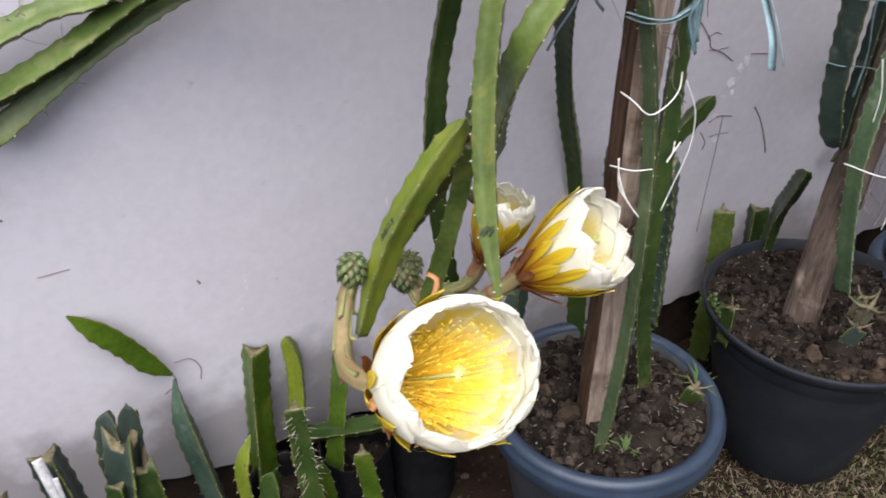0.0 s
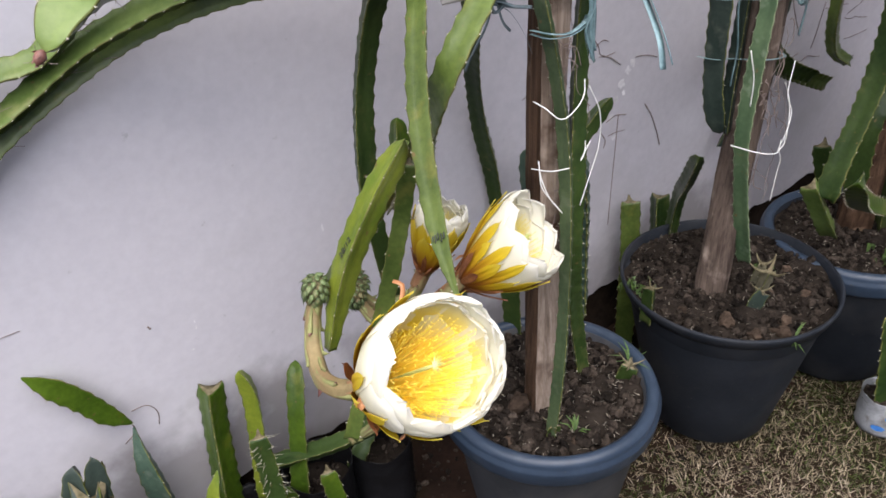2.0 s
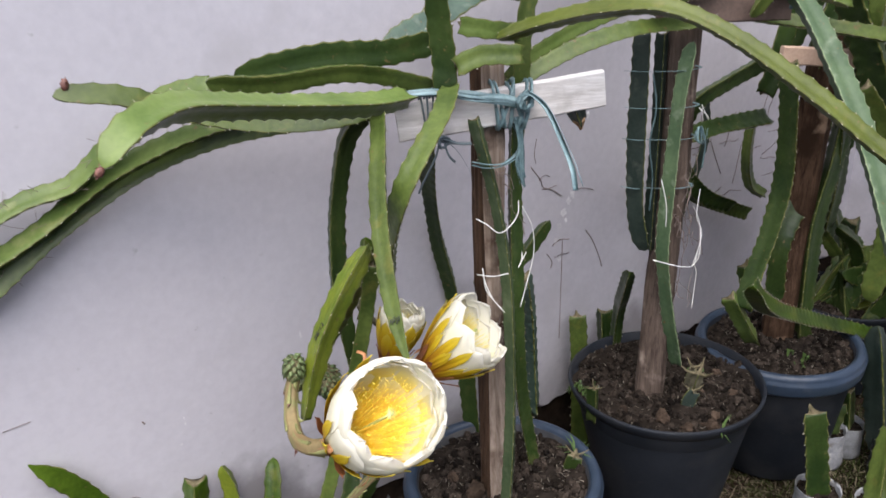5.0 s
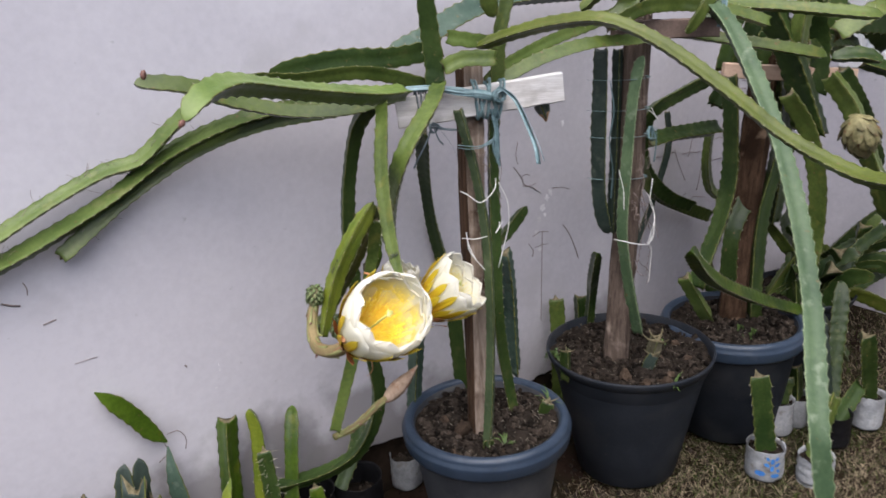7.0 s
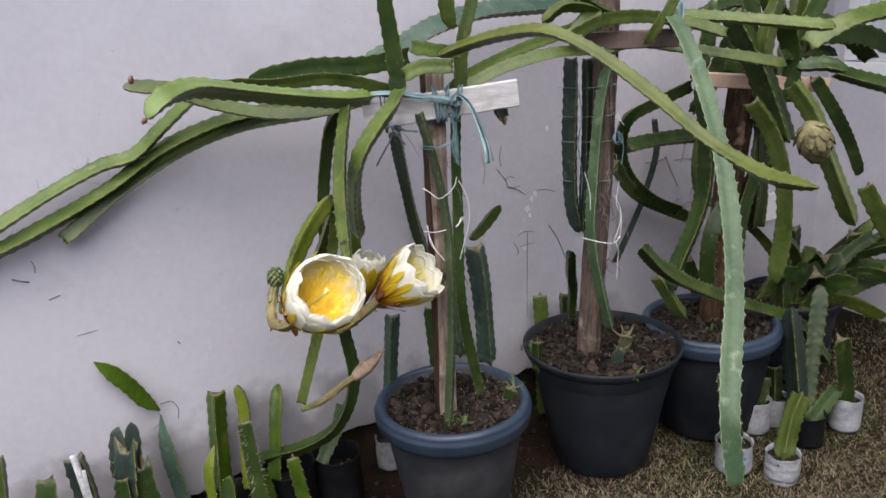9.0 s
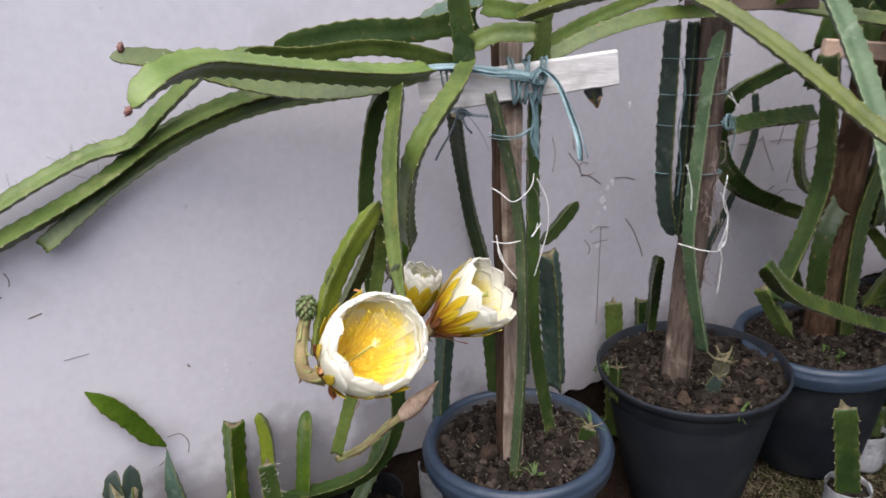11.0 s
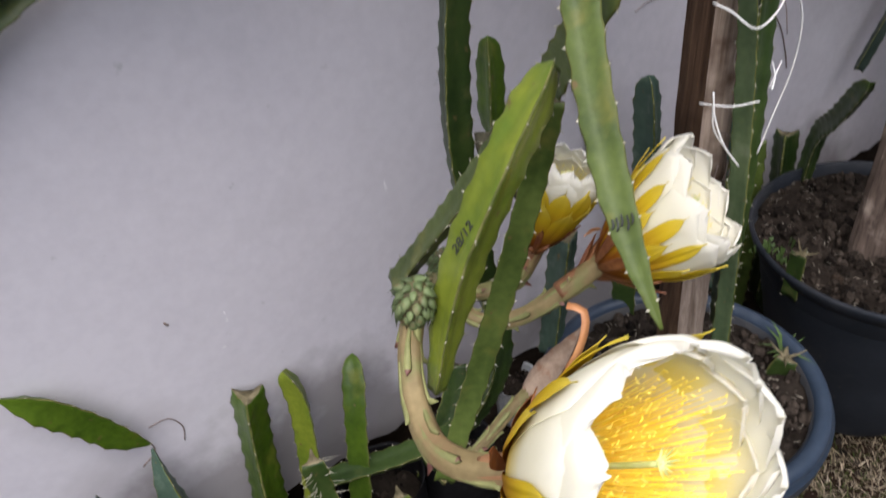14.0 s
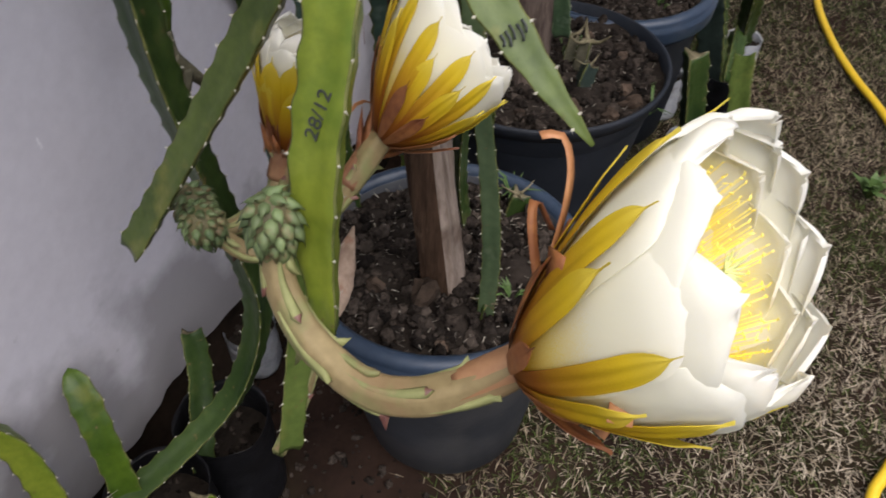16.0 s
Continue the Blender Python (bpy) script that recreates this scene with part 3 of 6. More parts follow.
def pot(centre, top, r_rim, r_base, rim_mat, body_mat, label, collar):
    x, y = centre
    root = thing("plant_pot", (x, y, 0.0), label, "plant pot", "large plant pots by the wall")
    r_in = r_rim - 0.022
    body = [(0.0, 0.012), (r_base - 0.006, 0.01), (r_base, 0.018), (r_base + 0.3 * (r_in - r_base), 0.3 * top), (r_in - 0.004, top - 0.06), (r_in, top - 0.035)]
    if not collar:
        body += [(r_in + 0.014, top - 0.03), (r_rim, top - 0.008), (r_rim, top - 0.002), (r_rim - 0.004, top), (r_rim - 0.008, top - 0.002), (r_rim - 0.01, top - 0.03), (r_rim - 0.03, top - 0.08)]
        lathe("body", body, body_mat, root, (x, y, 0))
    else:
        body += [(r_in - 0.002, top - 0.01), (r_in - 0.012, top - 0.012), (r_in - 0.016, top - 0.08)]
        lathe("body", body, body_mat, root, (x, y, 0))
        c = [(r_in + 0.001, top - 0.06), (r_rim - 0.007, top - 0.062), (r_rim - 0.004, top - 0.057), (r_rim - 0.001, top - 0.032), (r_rim, top - 0.024), (r_rim - 0.005, top - 0.02), (r_rim - 0.004, top - 0.013),
             (r_rim - 0.008, top - 0.004), (r_rim - 0.015, top), (r_rim - 0.024, top - 0.001), (r_rim - 0.031, top - 0.008), (r_rim - 0.035, top - 0.035)]
        lathe("rim", c, rim_mat, root, (x, y, 0), label="rolled blue-grey plastic rim")
    # soil with lumps
    rs = r_rim - (0.034 if collar else 0.011)
    level = top - 0.028
    sv, sf = [(x, y, level)], []
    rings, seg = 14, 56
    for k in range(1, rings + 1):
        for n in range(seg):
            a, q = 2 * math.pi * n / seg, rs * k / rings
            px, py = x + q * math.cos(a), y + q * math.sin(a)
            h = 0.014 * noise.noise(Vector((px * 22, py * 22, 1))) + 0.008 * noise.noise(Vector((px * 60, py * 60, 4)))
            sv.append((px, py, level + h))
    for n in range(seg):
        sf.append((0, 1 + n, 1 + (n + 1) % seg))
        for k in range(rings - 1):
            i, j = 1 + k * seg + n, 1 + k * seg + (n + 1) % seg
            sf.append((i, i + seg, j + seg, j))
    mesh_part("soil", sv, sf, SOIL, root, "dark crumbly potting soil")
    spots, chips = [], []
    for _ in range(900):
        a, q = random.uniform(0, 6.283), rs * math.sqrt(random.random()) * 0.97
        spots.append(((x + q * math.cos(a), y + q * math.sin(a), level + random.uniform(0, 0.006)), random.choice((0.004, 0.005, 0.006, 0.006, 0.008, 0.009, 0.012, 0.016))))
    tagged(rocks("loose_soil", spots, CRUMB, root), kind="stuff")
    cv, cf = [], []
    for _ in range(320):
        a, q = random.uniform(0, 6.283), rs * math.sqrt(random.random()) * 0.97
        p = Vector((x + q * math.cos(a), y + q * math.sin(a), level + random.uniform(0.004, 0.012)))
        d = Vector((random.uniform(-1, 1), random.uniform(-1, 1), random.uniform(-0.3, 0.5))).normalized() * random.uniform(0.002, 0.006)
        s = Vector((-d.y, d.x, 0)).normalized() * random.uniform(0.0004, 0.001)
        i = len(cv)
        cv += [p - d - s, p - d + s, p + d + s, p + d - s]
        cf.append((i, i + 1, i + 2, i + 3))
    tagged(mesh_part("husk_litter", cv, cf, CHIP, root, smooth=False), kind="stuff")
    return root, level


pot_a, soil_a = pot((0.775, 0.857), 0.425, 0.226, 0.142, BLUEPOT, DUSTYPOT, "black plastic pot with a blue-grey rolled rim on the ground", True)
pot_b, soil_b = pot((1.357, 0.864), 0.425, 0.254, 0.155, BLACKPOT, BLACKPOT, "tall black plastic pot filled with lumpy soil", False)
pot_c, soil_c = pot((1.80, 0.80), 0.405, 0.235, 0.16, BLUEPOT, BLACKPOT, "dark plastic pot with a wide slate-blue rim", True)
pot_d, soil_d = pot((2.36, 0.87), 0.33, 0.19, 0.14, BLACKPOT, BLACKPOT, "black plastic pot crowded with cactus cuttings", False)

for place, size in (((0.695, 0.856, soil_a + 0.012), 0.034), ((0.69, 0.93, soil_a + 0.005), 0.018), ((0.62, 0.80, soil_a), 0.015), ((0.72, 0.72, soil_a), 0.014), ((0.9, 0.9, soil_a), 0.013)):
    rocks("soil_clod", [(place, size)], CLOD, pot_a, "brown dried clod of earth")
for place, size in (((1.225, 0.765, soil_b + 0.008), 0.026), ((1.235, 0.70, soil_b + 0.006), 0.021), ((1.285, 0.665, soil_b + 0.006), 0.026), ((1.33, 0.69, soil_b + 0.004), 0.018),
                    ((1.45, 0.72, soil_b + 0.004), 0.02), ((1.50, 0.80, soil_b + 0.004), 0.017), ((1.19, 0.86, soil_b + 0.004), 0.014), ((1.40, 0.78, soil_b), 0.016)):
    rocks("soil_clod", [(place, size)], CLOD, pot_b, "brown dried clod of earth")

# ---- stakes and boards ----


def stake(name, points, wide, deep, mat, label, side=(), spin=20):
    """A split wooden post with worn, uneven edges."""
    root = thing(name, points[0], label, "wooden post", "posts that carry the cacti")
    line, length = smooth_line(points, 0.02)
    sec = []
    for n in range(16):
        a = 2 * math.pi * n / 16
        c, s = math.cos(a), math.sin(a)
        q = 1 / max(abs(c) / wide, abs(s) / deep) * (0.93 if n % 4 == 2 else 1.0)
        sec.append((a, q, n))
    seed = random.uniform(0, 99)
    verts, faces, _ = sweep(line, spin, sec, lambda n, share, rib: 1 + 0.11 * noise.noise(Vector((share * length * 5, rib * 0.9, seed))) + 0.05 * noise.noise(Vector((share * length * 25, rib * 2.9, seed))))
    slots = [1 if side and (n % 16) in side else 0 for n in range(len(faces))]
    mesh_part("post", verts, faces, [mat, SAWN], root, slots=slots, smooth=False)
    return root


stake_a = stake("post", [(0.738, 0.84, 0.38), (0.766, 0.87, 0.62), (0.78, 0.885, 0.85), (0.783, 0.89, 1.05), (0.79, 0.892, 1.345)], 0.028, 0.026, BARK, "split brown wooden post standing in the pot", (14, 15, 0, 1), -12)
stake_b = stake("post", [(1.306, 0.875, 0.38), (1.311, 0.875, 0.439), (1.338, 0.885, 0.661), (1.369, 0.89, 0.929), (1.382, 0.895, 1.101), (1.415, 0.91, 1.56)], 0.034, 0.026, GREYWOOD, "weathered grey wooden post standing in the pot")
stake_c = stake("post", [(1.86, 0.84, 0.36), (1.92, 0.86, 0.7), (1.96, 0.87, 0.95), (2.02, 0.88, 1.25)], 0.045, 0.04, BARK, "rough brown wooden post standing in the pot")


def board(p0, p1, high, thick, mat, label, sag=0.0):
    """A sawn board from end to end, its long face towards the garden; the places give its upper edge."""
    a, b = Vector(p0), Vector(p1)
    root = thing("board", a, label, "wooden board", "boards across the posts")
    way = (b - a).normalized()
    out = Vector((way.y, -way.x, 0)).normalized()
    up = out.cross(way) * -1
    up = up if up.z > 0 else -up
    verts, faces, n = [], [], 14
    for k in range(n + 1):
        p = a.lerp(b, k / n)
        h = high * (1 + 0.03 * noise.noise(Vector((k * 0.7, high * 50, 2))))
        lift = 0.002 * noise.noise(Vector((k * 0.9, 4, high * 90)))
        q = [(0.0, -0.003), (0.003, 0.0), (thick - 0.003, 0.0), (thick, -0.003), (thick, -h + 0.003), (thick - 0.003, -h), (0.003, -h), (0.0, -h + 0.003)]
        verts += [p - out * d + up * (u + lift) for d, u in q]
    for k in range(n):
        for j in range(8):
            i = 8 * k
            faces.append((i + j, i + (j + 1) % 8, i + 8 + (j + 1) % 8, i + 8 + j))
    faces += [tuple(reversed(range(8))), tuple(range(8 * n, 8 * n + 8))]
    mesh_part("plank", verts, faces, mat, root, smooth=False)
    return root


board_a = board((0.604, 0.930, 1.272), (0.95, 0.745, 1.306), 0.068, 0.02, LIMEWASH, "limewashed grey board tied across the post")
board_b = board((1.27, 0.885, 1.392), (1.47, 0.69, 1.392), 0.05, 0.02, BROWNBOARD, "dark brown board across the post")
board_c = board((1.755, 0.86, 1.235), (2.085, 0.62, 1.195), 0.045, 0.025, PINKBOARD, "raw reddish board across the post")

# ---- the climbing cacti ----
plant_a = thing("dragon_fruit_cactus", (0.75, 0.84, soil_a), "flowering dragon fruit cactus tied to a post, with long drooping stems", "cactus", "potted climbing cacti")
plant_b = thing("dragon_fruit_cactus", (1.33, 0.84, soil_b), "dragon fruit cactus on a grey post with one long hanging stem", "cactus", "potted climbing cacti")
plant_c = thing("dragon_fruit_cactus", (1.87, 0.83, soil_c), "bushy dragon fruit cactus with a flower bud", "cactus", "potted climbing cacti")
stem(plant_a, [(0.615, 0.950, 1.276), (0.520, 1.020, 1.264), (0.358, 1.120, 1.254), (0.182, 1.195, 1.192), (0.034, 1.210, 1.109), (-0.106, 1.215, 1.049), (-0.238, 1.215, 1.003), (-0.371, 1.215, 0.973)], 0.028, 110, "cp", PALE)
stem(plant_a, [(0.524, 1.030, 1.253), (0.362, 1.140, 1.226), (0.229, 1.215, 1.178), (0.078, 1.225, 1.105), (-0.027, 1.225, 1.043), (-0.096, 1.218, 1.0)], 0.024, 80, "cc", GREEN)
stem(plant_a, [(0.329, 1.080, 1.334), (0.259, 1.140, 1.313), (0.174, 1.180, 1.243), (0.099, 1.200, 1.18), (0.018, 1.215, 1.163), (-0.106, 1.215, 1.116), (-0.227, 1.215, 1.06), (-0.354, 1.215, 1.0)], 0.027, 105, "cp", PALE)
stem(plant_a, [(0.632, 0.950, 1.275), (0.495, 0.960, 1.261), (0.376, 0.990, 1.270), (0.265, 1.020, 1.303), (0.170, 1.035, 1.345), (0.099, 1.043, 1.360), (0.072, 1.043, 1.364)], 0.026, 100, "cp", GREEN)
stem(plant_a, [(0.615, 0.900, 1.290), (0.522, 0.880, 1.297), (0.367, 0.840, 1.327), (0.253, 0.800, 1.353), (0.160, 0.755, 1.374), (0.099, 0.715, 1.371), (0.065, 0.695, 1.357), (0.039, 0.685, 1.336)], 0.028, 10, "cp", PALE)
stem(plant_a, [(0.772, 0.980, 1.370), (0.649, 1.000, 1.358), (0.537, 1.030, 1.362), (0.458, 1.060, 1.354), (0.378, 1.090, 1.342)], 0.034, 60, "cp", DEEP)
stem(plant_a, [(0.683, 0.920, 1.300), (0.585, 0.940, 1.334), (0.509, 0.970, 1.344), (0.403, 1.000, 1.339), (0.303, 1.030, 1.351)], 0.024, 30, "cp", GREEN)
stem(plant_a, [(0.691, 0.890, 1.292), (0.695, 0.890, 1.340), (0.687, 0.890, 1.409), (0.678, 0.885, 1.463), (0.669, 0.880, 1.515), (0.661, 0.870, 1.604)], 0.03, 10, "cp", DEEP)
stem(plant_a, [(0.699, 1.100, 1.345), (0.806, 1.100, 1.374), (0.944, 1.110, 1.424), (1.109, 1.120, 1.456), (1.284, 1.130, 1.461), (1.473, 1.140, 1.457), (1.653, 1.150, 1.464)], 0.04, 15, "pp", BLUE)
stem(plant_a, [(0.882, 0.900, 1.269), (0.885, 0.900, 1.348), (0.899, 0.900, 1.419), (0.924, 0.900, 1.487), (0.952, 0.900, 1.582)], 0.024, 40, "cp", GREEN)
stem(plant_a, [(0.844, 0.860, 1.435), (0.834, 0.860, 1.479), (0.830, 0.860, 1.546), (0.831, 0.860, 1.611)], 0.032, 0, "pc", GREEN)
stem(plant_a, [(0.693, 0.860, 1.339), (0.738, 0.840, 1.354), (0.795, 0.800, 1.351)], 0.026, 40, "cc", GREEN)
stem(plant_a, [(0.762, 0.930, 1.398), (0.811, 0.900, 1.387), (0.888, 0.900, 1.374)], 0.024, 70, "cc", PALE)
stem(plant_a, [(0.806, 0.880, 1.371), (0.848, 0.800, 1.400), (0.895, 0.700, 1.423), (0.934, 0.600, 1.426), (0.981, 0.500, 1.380), (1.036, 0.380, 1.291), (1.083, 0.260, 1.196), (1.089, 0.120, 1.143), (1.073, 0.020, 1.141), (1.048, -0.030, 1.149)], 0.0235, 95, "pt", OLIVE)
stem(plant_a, [(0.868, 0.920, 1.264), (0.938, 0.920, 1.286), (1.042, 0.900, 1.321), (1.176, 0.870, 1.343), (1.315, 0.840, 1.341), (1.428, 0.800, 1.351), (1.535, 0.750, 1.331), (1.644, 0.640, 1.303), (1.756, 0.550, 1.272)], 0.026, 20, "cp", GREEN)
stem(plant_a, [(0.868, 0.930, 1.278), (0.945, 0.950, 1.307), (1.080, 0.950, 1.349), (1.227, 0.930, 1.386), (1.345, 0.920, 1.412), (1.479, 0.920, 1.422), (1.621, 0.920, 1.412)], 0.022, 50, "cp", PALE)
stem(plant_a, [(0.679, 0.862, 1.298), (0.63, 0.822, 1.268), (0.575, 0.792, 1.236), (0.525, 0.778, 1.19), (0.509, 0.792, 1.143), (0.514, 0.824, 1.094), (0.53, 0.866, 1.045), (0.552, 0.915, 0.985), (0.59, 0.98, 0.91)], 0.0285, 15, "cp", GREEN)
stem(plant_a, [(0.760, 1.050, 1.161), (0.837, 1.160, 1.012), (0.895, 1.220, 0.847), (0.939, 1.235, 0.701), (0.958, 1.235, 0.577)], 0.027, 10, "cp", DEEP)
stem(plant_a, [(0.722, 0.848, 1.24), (0.75, 0.838, 1.117), (0.768, 0.832, 1.01), (0.772, 0.822, 0.91), (0.762, 0.805, 0.81), (0.745, 0.786, 0.7), (0.725, 0.768, 0.6), (0.708, 0.758, 0.5), (0.7, 0.762, 0.395)], 0.0175, 20, "cc", GREYGREEN)
stem(plant_a, [(0.83, 0.858, 1.222), (0.826, 0.862, 1.1), (0.822, 0.858, 1.0), (0.812, 0.846, 0.92), (0.802, 0.834, 0.83), (0.8, 0.83, 0.75), (0.811, 0.838, 0.66), (0.832, 0.852, 0.572), (0.854, 0.86, 0.484), (0.868, 0.857, 0.395)], 0.022, 60, "cc", DEEP)
stem(plant_a, [(0.975, 1.000, 0.790), (1.008, 1.020, 0.630), (1.018, 1.020, 0.395)], 0.042, 20, "cc", BLUE)
stem(plant_a, [(0.969, 1.020, 0.813), (1.025, 1.030, 0.843), (1.063, 1.030, 0.875), (1.093, 1.030, 0.894)], 0.026, 60, "pp", DEEP)
stem(plant_a, [(0.702, 1.050, 0.629), (0.689, 1.050, 0.524), (0.674, 1.050, 0.397)], 0.03, 30, "cc", BLUE)
stem(plant_a, [(0.976, 1.153, 0.772), (0.985, 1.15, 0.68), (0.985, 1.14, 0.56), (0.975, 1.12, 0.395)], 0.036, 30, "pc", BLUE)
stem(plant_a, [(0.846, 1.060, 0.614), (0.848, 1.050, 0.436), (0.852, 1.050, 0.337)], 0.03, 0, "cc", DEEP)
stem(plant_b, [(1.313, 0.95, 1.313), (1.306, 0.945, 1.191), (1.298, 0.94, 1.056), (1.293, 0.93, 0.9), (1.304, 0.91, 0.79)], 0.034, 15, "cp", SLATE)
stem(plant_b, [(1.373, 0.86, 1.295), (1.356, 0.86, 1.241), (1.337, 0.858, 1.161), (1.313, 0.852, 0.998), (1.294, 0.845, 0.828), (1.301, 0.84, 0.738), (1.328, 0.835, 0.603), (1.36, 0.83, 0.48)], 0.0235, 20, "pc", BLUEGREEN)
stem(plant_b, [(1.354, 0.93, 1.31), (1.341, 0.92, 1.07), (1.323, 0.91, 0.898), (1.309, 0.9, 0.795)], 0.021, 40, "cc", SLATE)
stem(plant_b, [(1.442, 0.700, 1.425), (1.410, 0.620, 1.369), (1.366, 0.520, 1.263), (1.309, 0.420, 1.153), (1.245, 0.330, 1.038), (1.174, 0.250, 0.933), (1.099, 0.180, 0.835), (1.021, 0.120, 0.745), (0.963, 0.070, 0.652), (0.956, 0.050, 0.570), (0.953, 0.035, 0.508)], 0.029, 100, "cp", BLUEGREEN)
stem(plant_b, [(1.211, 0.840, 1.380), (1.252, 0.840, 1.422), (1.304, 0.840, 1.449), (1.200, 0.850, 1.470), (1.129, 0.860, 1.431)], 0.024, 10, "cp", GREEN)
stem(plant_b, [(1.194, 0.820, 1.394), (1.298, 0.800, 1.428), (1.428, 0.780, 1.428), (1.453, 0.700, 1.418)], 0.024, 60, "cc", GREEN)
stem(plant_b, [(1.453, 0.700, 1.418), (1.521, 0.660, 1.395), (1.575, 0.620, 1.371)], 0.024, 35, "cc", GREEN)
stem(plant_b, [(1.474, 0.720, 1.425), (1.587, 0.640, 1.412), (1.683, 0.530, 1.394), (1.785, 0.430, 1.375)], 0.024, 20, "cp", GREEN)
stem(plant_b, [(1.368, 0.720, 1.358), (1.399, 0.700, 1.413), (1.450, 0.700, 1.468), (1.469, 0.700, 1.540)], 0.022, 50, "pc", GREEN)
stem(plant_b, [(1.264, 0.900, 1.512), (1.330, 0.880, 1.463), (1.398, 0.860, 1.427)], 0.026, 0, "cc", DEEP)
stem(plant_c, [(1.959, 1.100, 0.698), (1.808, 1.100, 0.771), (1.674, 1.080, 0.881), (1.602, 1.050, 0.995), (1.589, 1.000, 1.097), (1.695, 0.980, 1.140), (1.820, 0.950, 1.183)], 0.032, 30, "cc", DEEP)
stem(plant_c, [(1.641, 1.050, 0.985), (1.765, 1.040, 0.991), (1.970, 1.020, 0.983)], 0.04, 10, "cc", DEEP)
stem(plant_c, [(1.734, 1.200, 0.514), (1.805, 1.200, 0.620), (1.875, 1.200, 0.739), (1.938, 1.200, 0.902), (1.924, 1.200, 1.027)], 0.019, 40, "cc", SLATE)
stem(plant_c, [(1.500, 0.970, 0.966), (1.675, 1.080, 0.840), (1.903, 1.160, 0.715), (2.184, 1.180, 0.591)], 0.03, 70, "cc", GREEN)
stem(plant_c, [(2.118, 1.150, 0.946), (2.108, 1.150, 0.816), (2.141, 1.150, 0.710), (2.179, 1.120, 0.669)], 0.025, 40, "cc", GREEN)
stem(plant_c, [(1.845, 0.860, 0.482), (1.849, 0.860, 0.668), (1.936, 0.860, 0.812), (1.979, 0.860, 0.982), (1.990, 0.860, 1.170)], 0.04, 10, "cc", DEEP)
stem(plant_c, [(2.059, 0.840, 0.669), (2.046, 0.820, 0.840), (2.026, 0.820, 1.019), (1.993, 0.820, 1.191)], 0.035, 60, "cc", DEEP)
stem(plant_c, [(1.736, 0.720, 1.405), (1.800, 0.680, 1.271), (1.840, 0.640, 1.135), (1.851, 0.600, 1.035)], 0.05625, 30, "cc", DEEP)
stem(plant_c, [(1.745, 0.640, 1.163), (1.799, 0.600, 1.060), (1.831, 0.570, 0.903), (1.846, 0.570, 0.738), (1.835, 0.585, 0.586)], 0.04, 20, "cp", GREEN)
stem(plant_c, [(1.811, 0.560, 1.211), (1.827, 0.500, 1.133), (1.818, 0.450, 1.043), (1.842, 0.400, 0.915), (1.890, 0.380, 0.808)], 0.0375, 40, "cp", GREEN)
stem(plant_c, [(2.118, 0.920, 0.661), (2.224, 0.920, 0.572), (2.290, 0.900, 0.490)], 0.0275, 0, "cc", GREEN)
stem(plant_c, [(1.201, 0.550, 0.852), (1.330, 0.600, 0.751), (1.522, 0.660, 0.634), (1.793, 0.700, 0.493), (1.981, 0.680, 0.405), (2.090, 0.640, 0.336), (2.199, 0.600, 0.186)], 0.03, 20, "pc", MOSS)
stem(plant_c, [(1.759, 0.840, 1.195), (1.764, 0.830, 1.099), (1.783, 0.830, 0.894), (1.727, 0.820, 0.750), (1.628, 0.800, 0.638), (1.589, 0.790, 0.572)], 0.04, 30, "cc", DEEP)
stem(plant_c, [(2.060, 0.840, 1.123), (2.053, 0.830, 1.035), (2.007, 0.820, 0.881), (1.930, 0.810, 0.714), (1.894, 0.790, 0.491), (1.890, 0.780, 0.373)], 0.04, 70, "cc", DEEP)
stem(plant_c, [(1.560, 0.820, 0.606), (1.622, 0.800, 0.497), (1.665, 0.800, 0.444)], 0.0325, 20, "cc", PALE)
stem(plant_c, [(1.916, 1.000, 0.533), (1.963, 0.980, 0.393)], 0.04, 10, "cc", DEEP)
stem(plant_c, [(1.877, 0.600, 1.251), (1.938, 0.550, 1.255), (1.973, 0.500, 1.238)], 0.0325, 10, "pp", DEEP)
stem(plant_c, [(2.110, 0.620, 1.212), (2.183, 0.550, 1.179), (2.322, 0.480, 1.134)], 0.035, 20, "cp", DEEP)
stem(plant_c, [(1.934, 0.700, 1.274), (2.105, 0.700, 1.272), (2.228, 0.700, 1.256)], 0.0275, 30, "cp", DEEP)
stem(plant_c, [(2.012, 0.660, 1.302), (2.112, 0.600, 1.363), (2.233, 0.550, 1.388), (2.360, 0.500, 1.396)], 0.045, 0, "cp", GREEN)
stem(plant_c, [(2.126, 0.700, 1.326), (2.278, 0.660, 1.315), (2.379, 0.620, 1.272), (2.561, 0.580, 1.202)], 0.045, 60, "cp", DEEP)
stem(plant_c, [(2.093, 0.800, 1.107), (2.102, 0.800, 1.273), (2.145, 0.800, 1.395), (2.158, 0.800, 1.517)], 0.04, 60, "cp", GREEN)
stem(plant_c, [(1.889, 0.850, 1.219), (1.959, 0.850, 1.354), (1.972, 0.850, 1.509)], 0.0425, 30, "cp", DEEP)
stem(plant_c, [(1.788, 0.900, 1.208), (1.833, 0.900, 1.328), (1.851, 0.900, 1.448)], 0.0375, 30, "cp", DEEP)
stem(plant_c, [(1.799, 0.660, 1.272), (1.814, 0.660, 1.368), (1.866, 0.660, 1.475)], 0.0325, 70, "cp", GREEN)
stem(plant_c, [(2.146, 0.500, 0.859), (2.175, 0.460, 0.768), (2.265, 0.420, 0.624)], 0.0375, 10, "cp", GREEN)
stem(plant_c, [(2.244, 0.950, 0.606), (2.250, 0.950, 0.760)], 0.025, 10, "cp", GREEN)
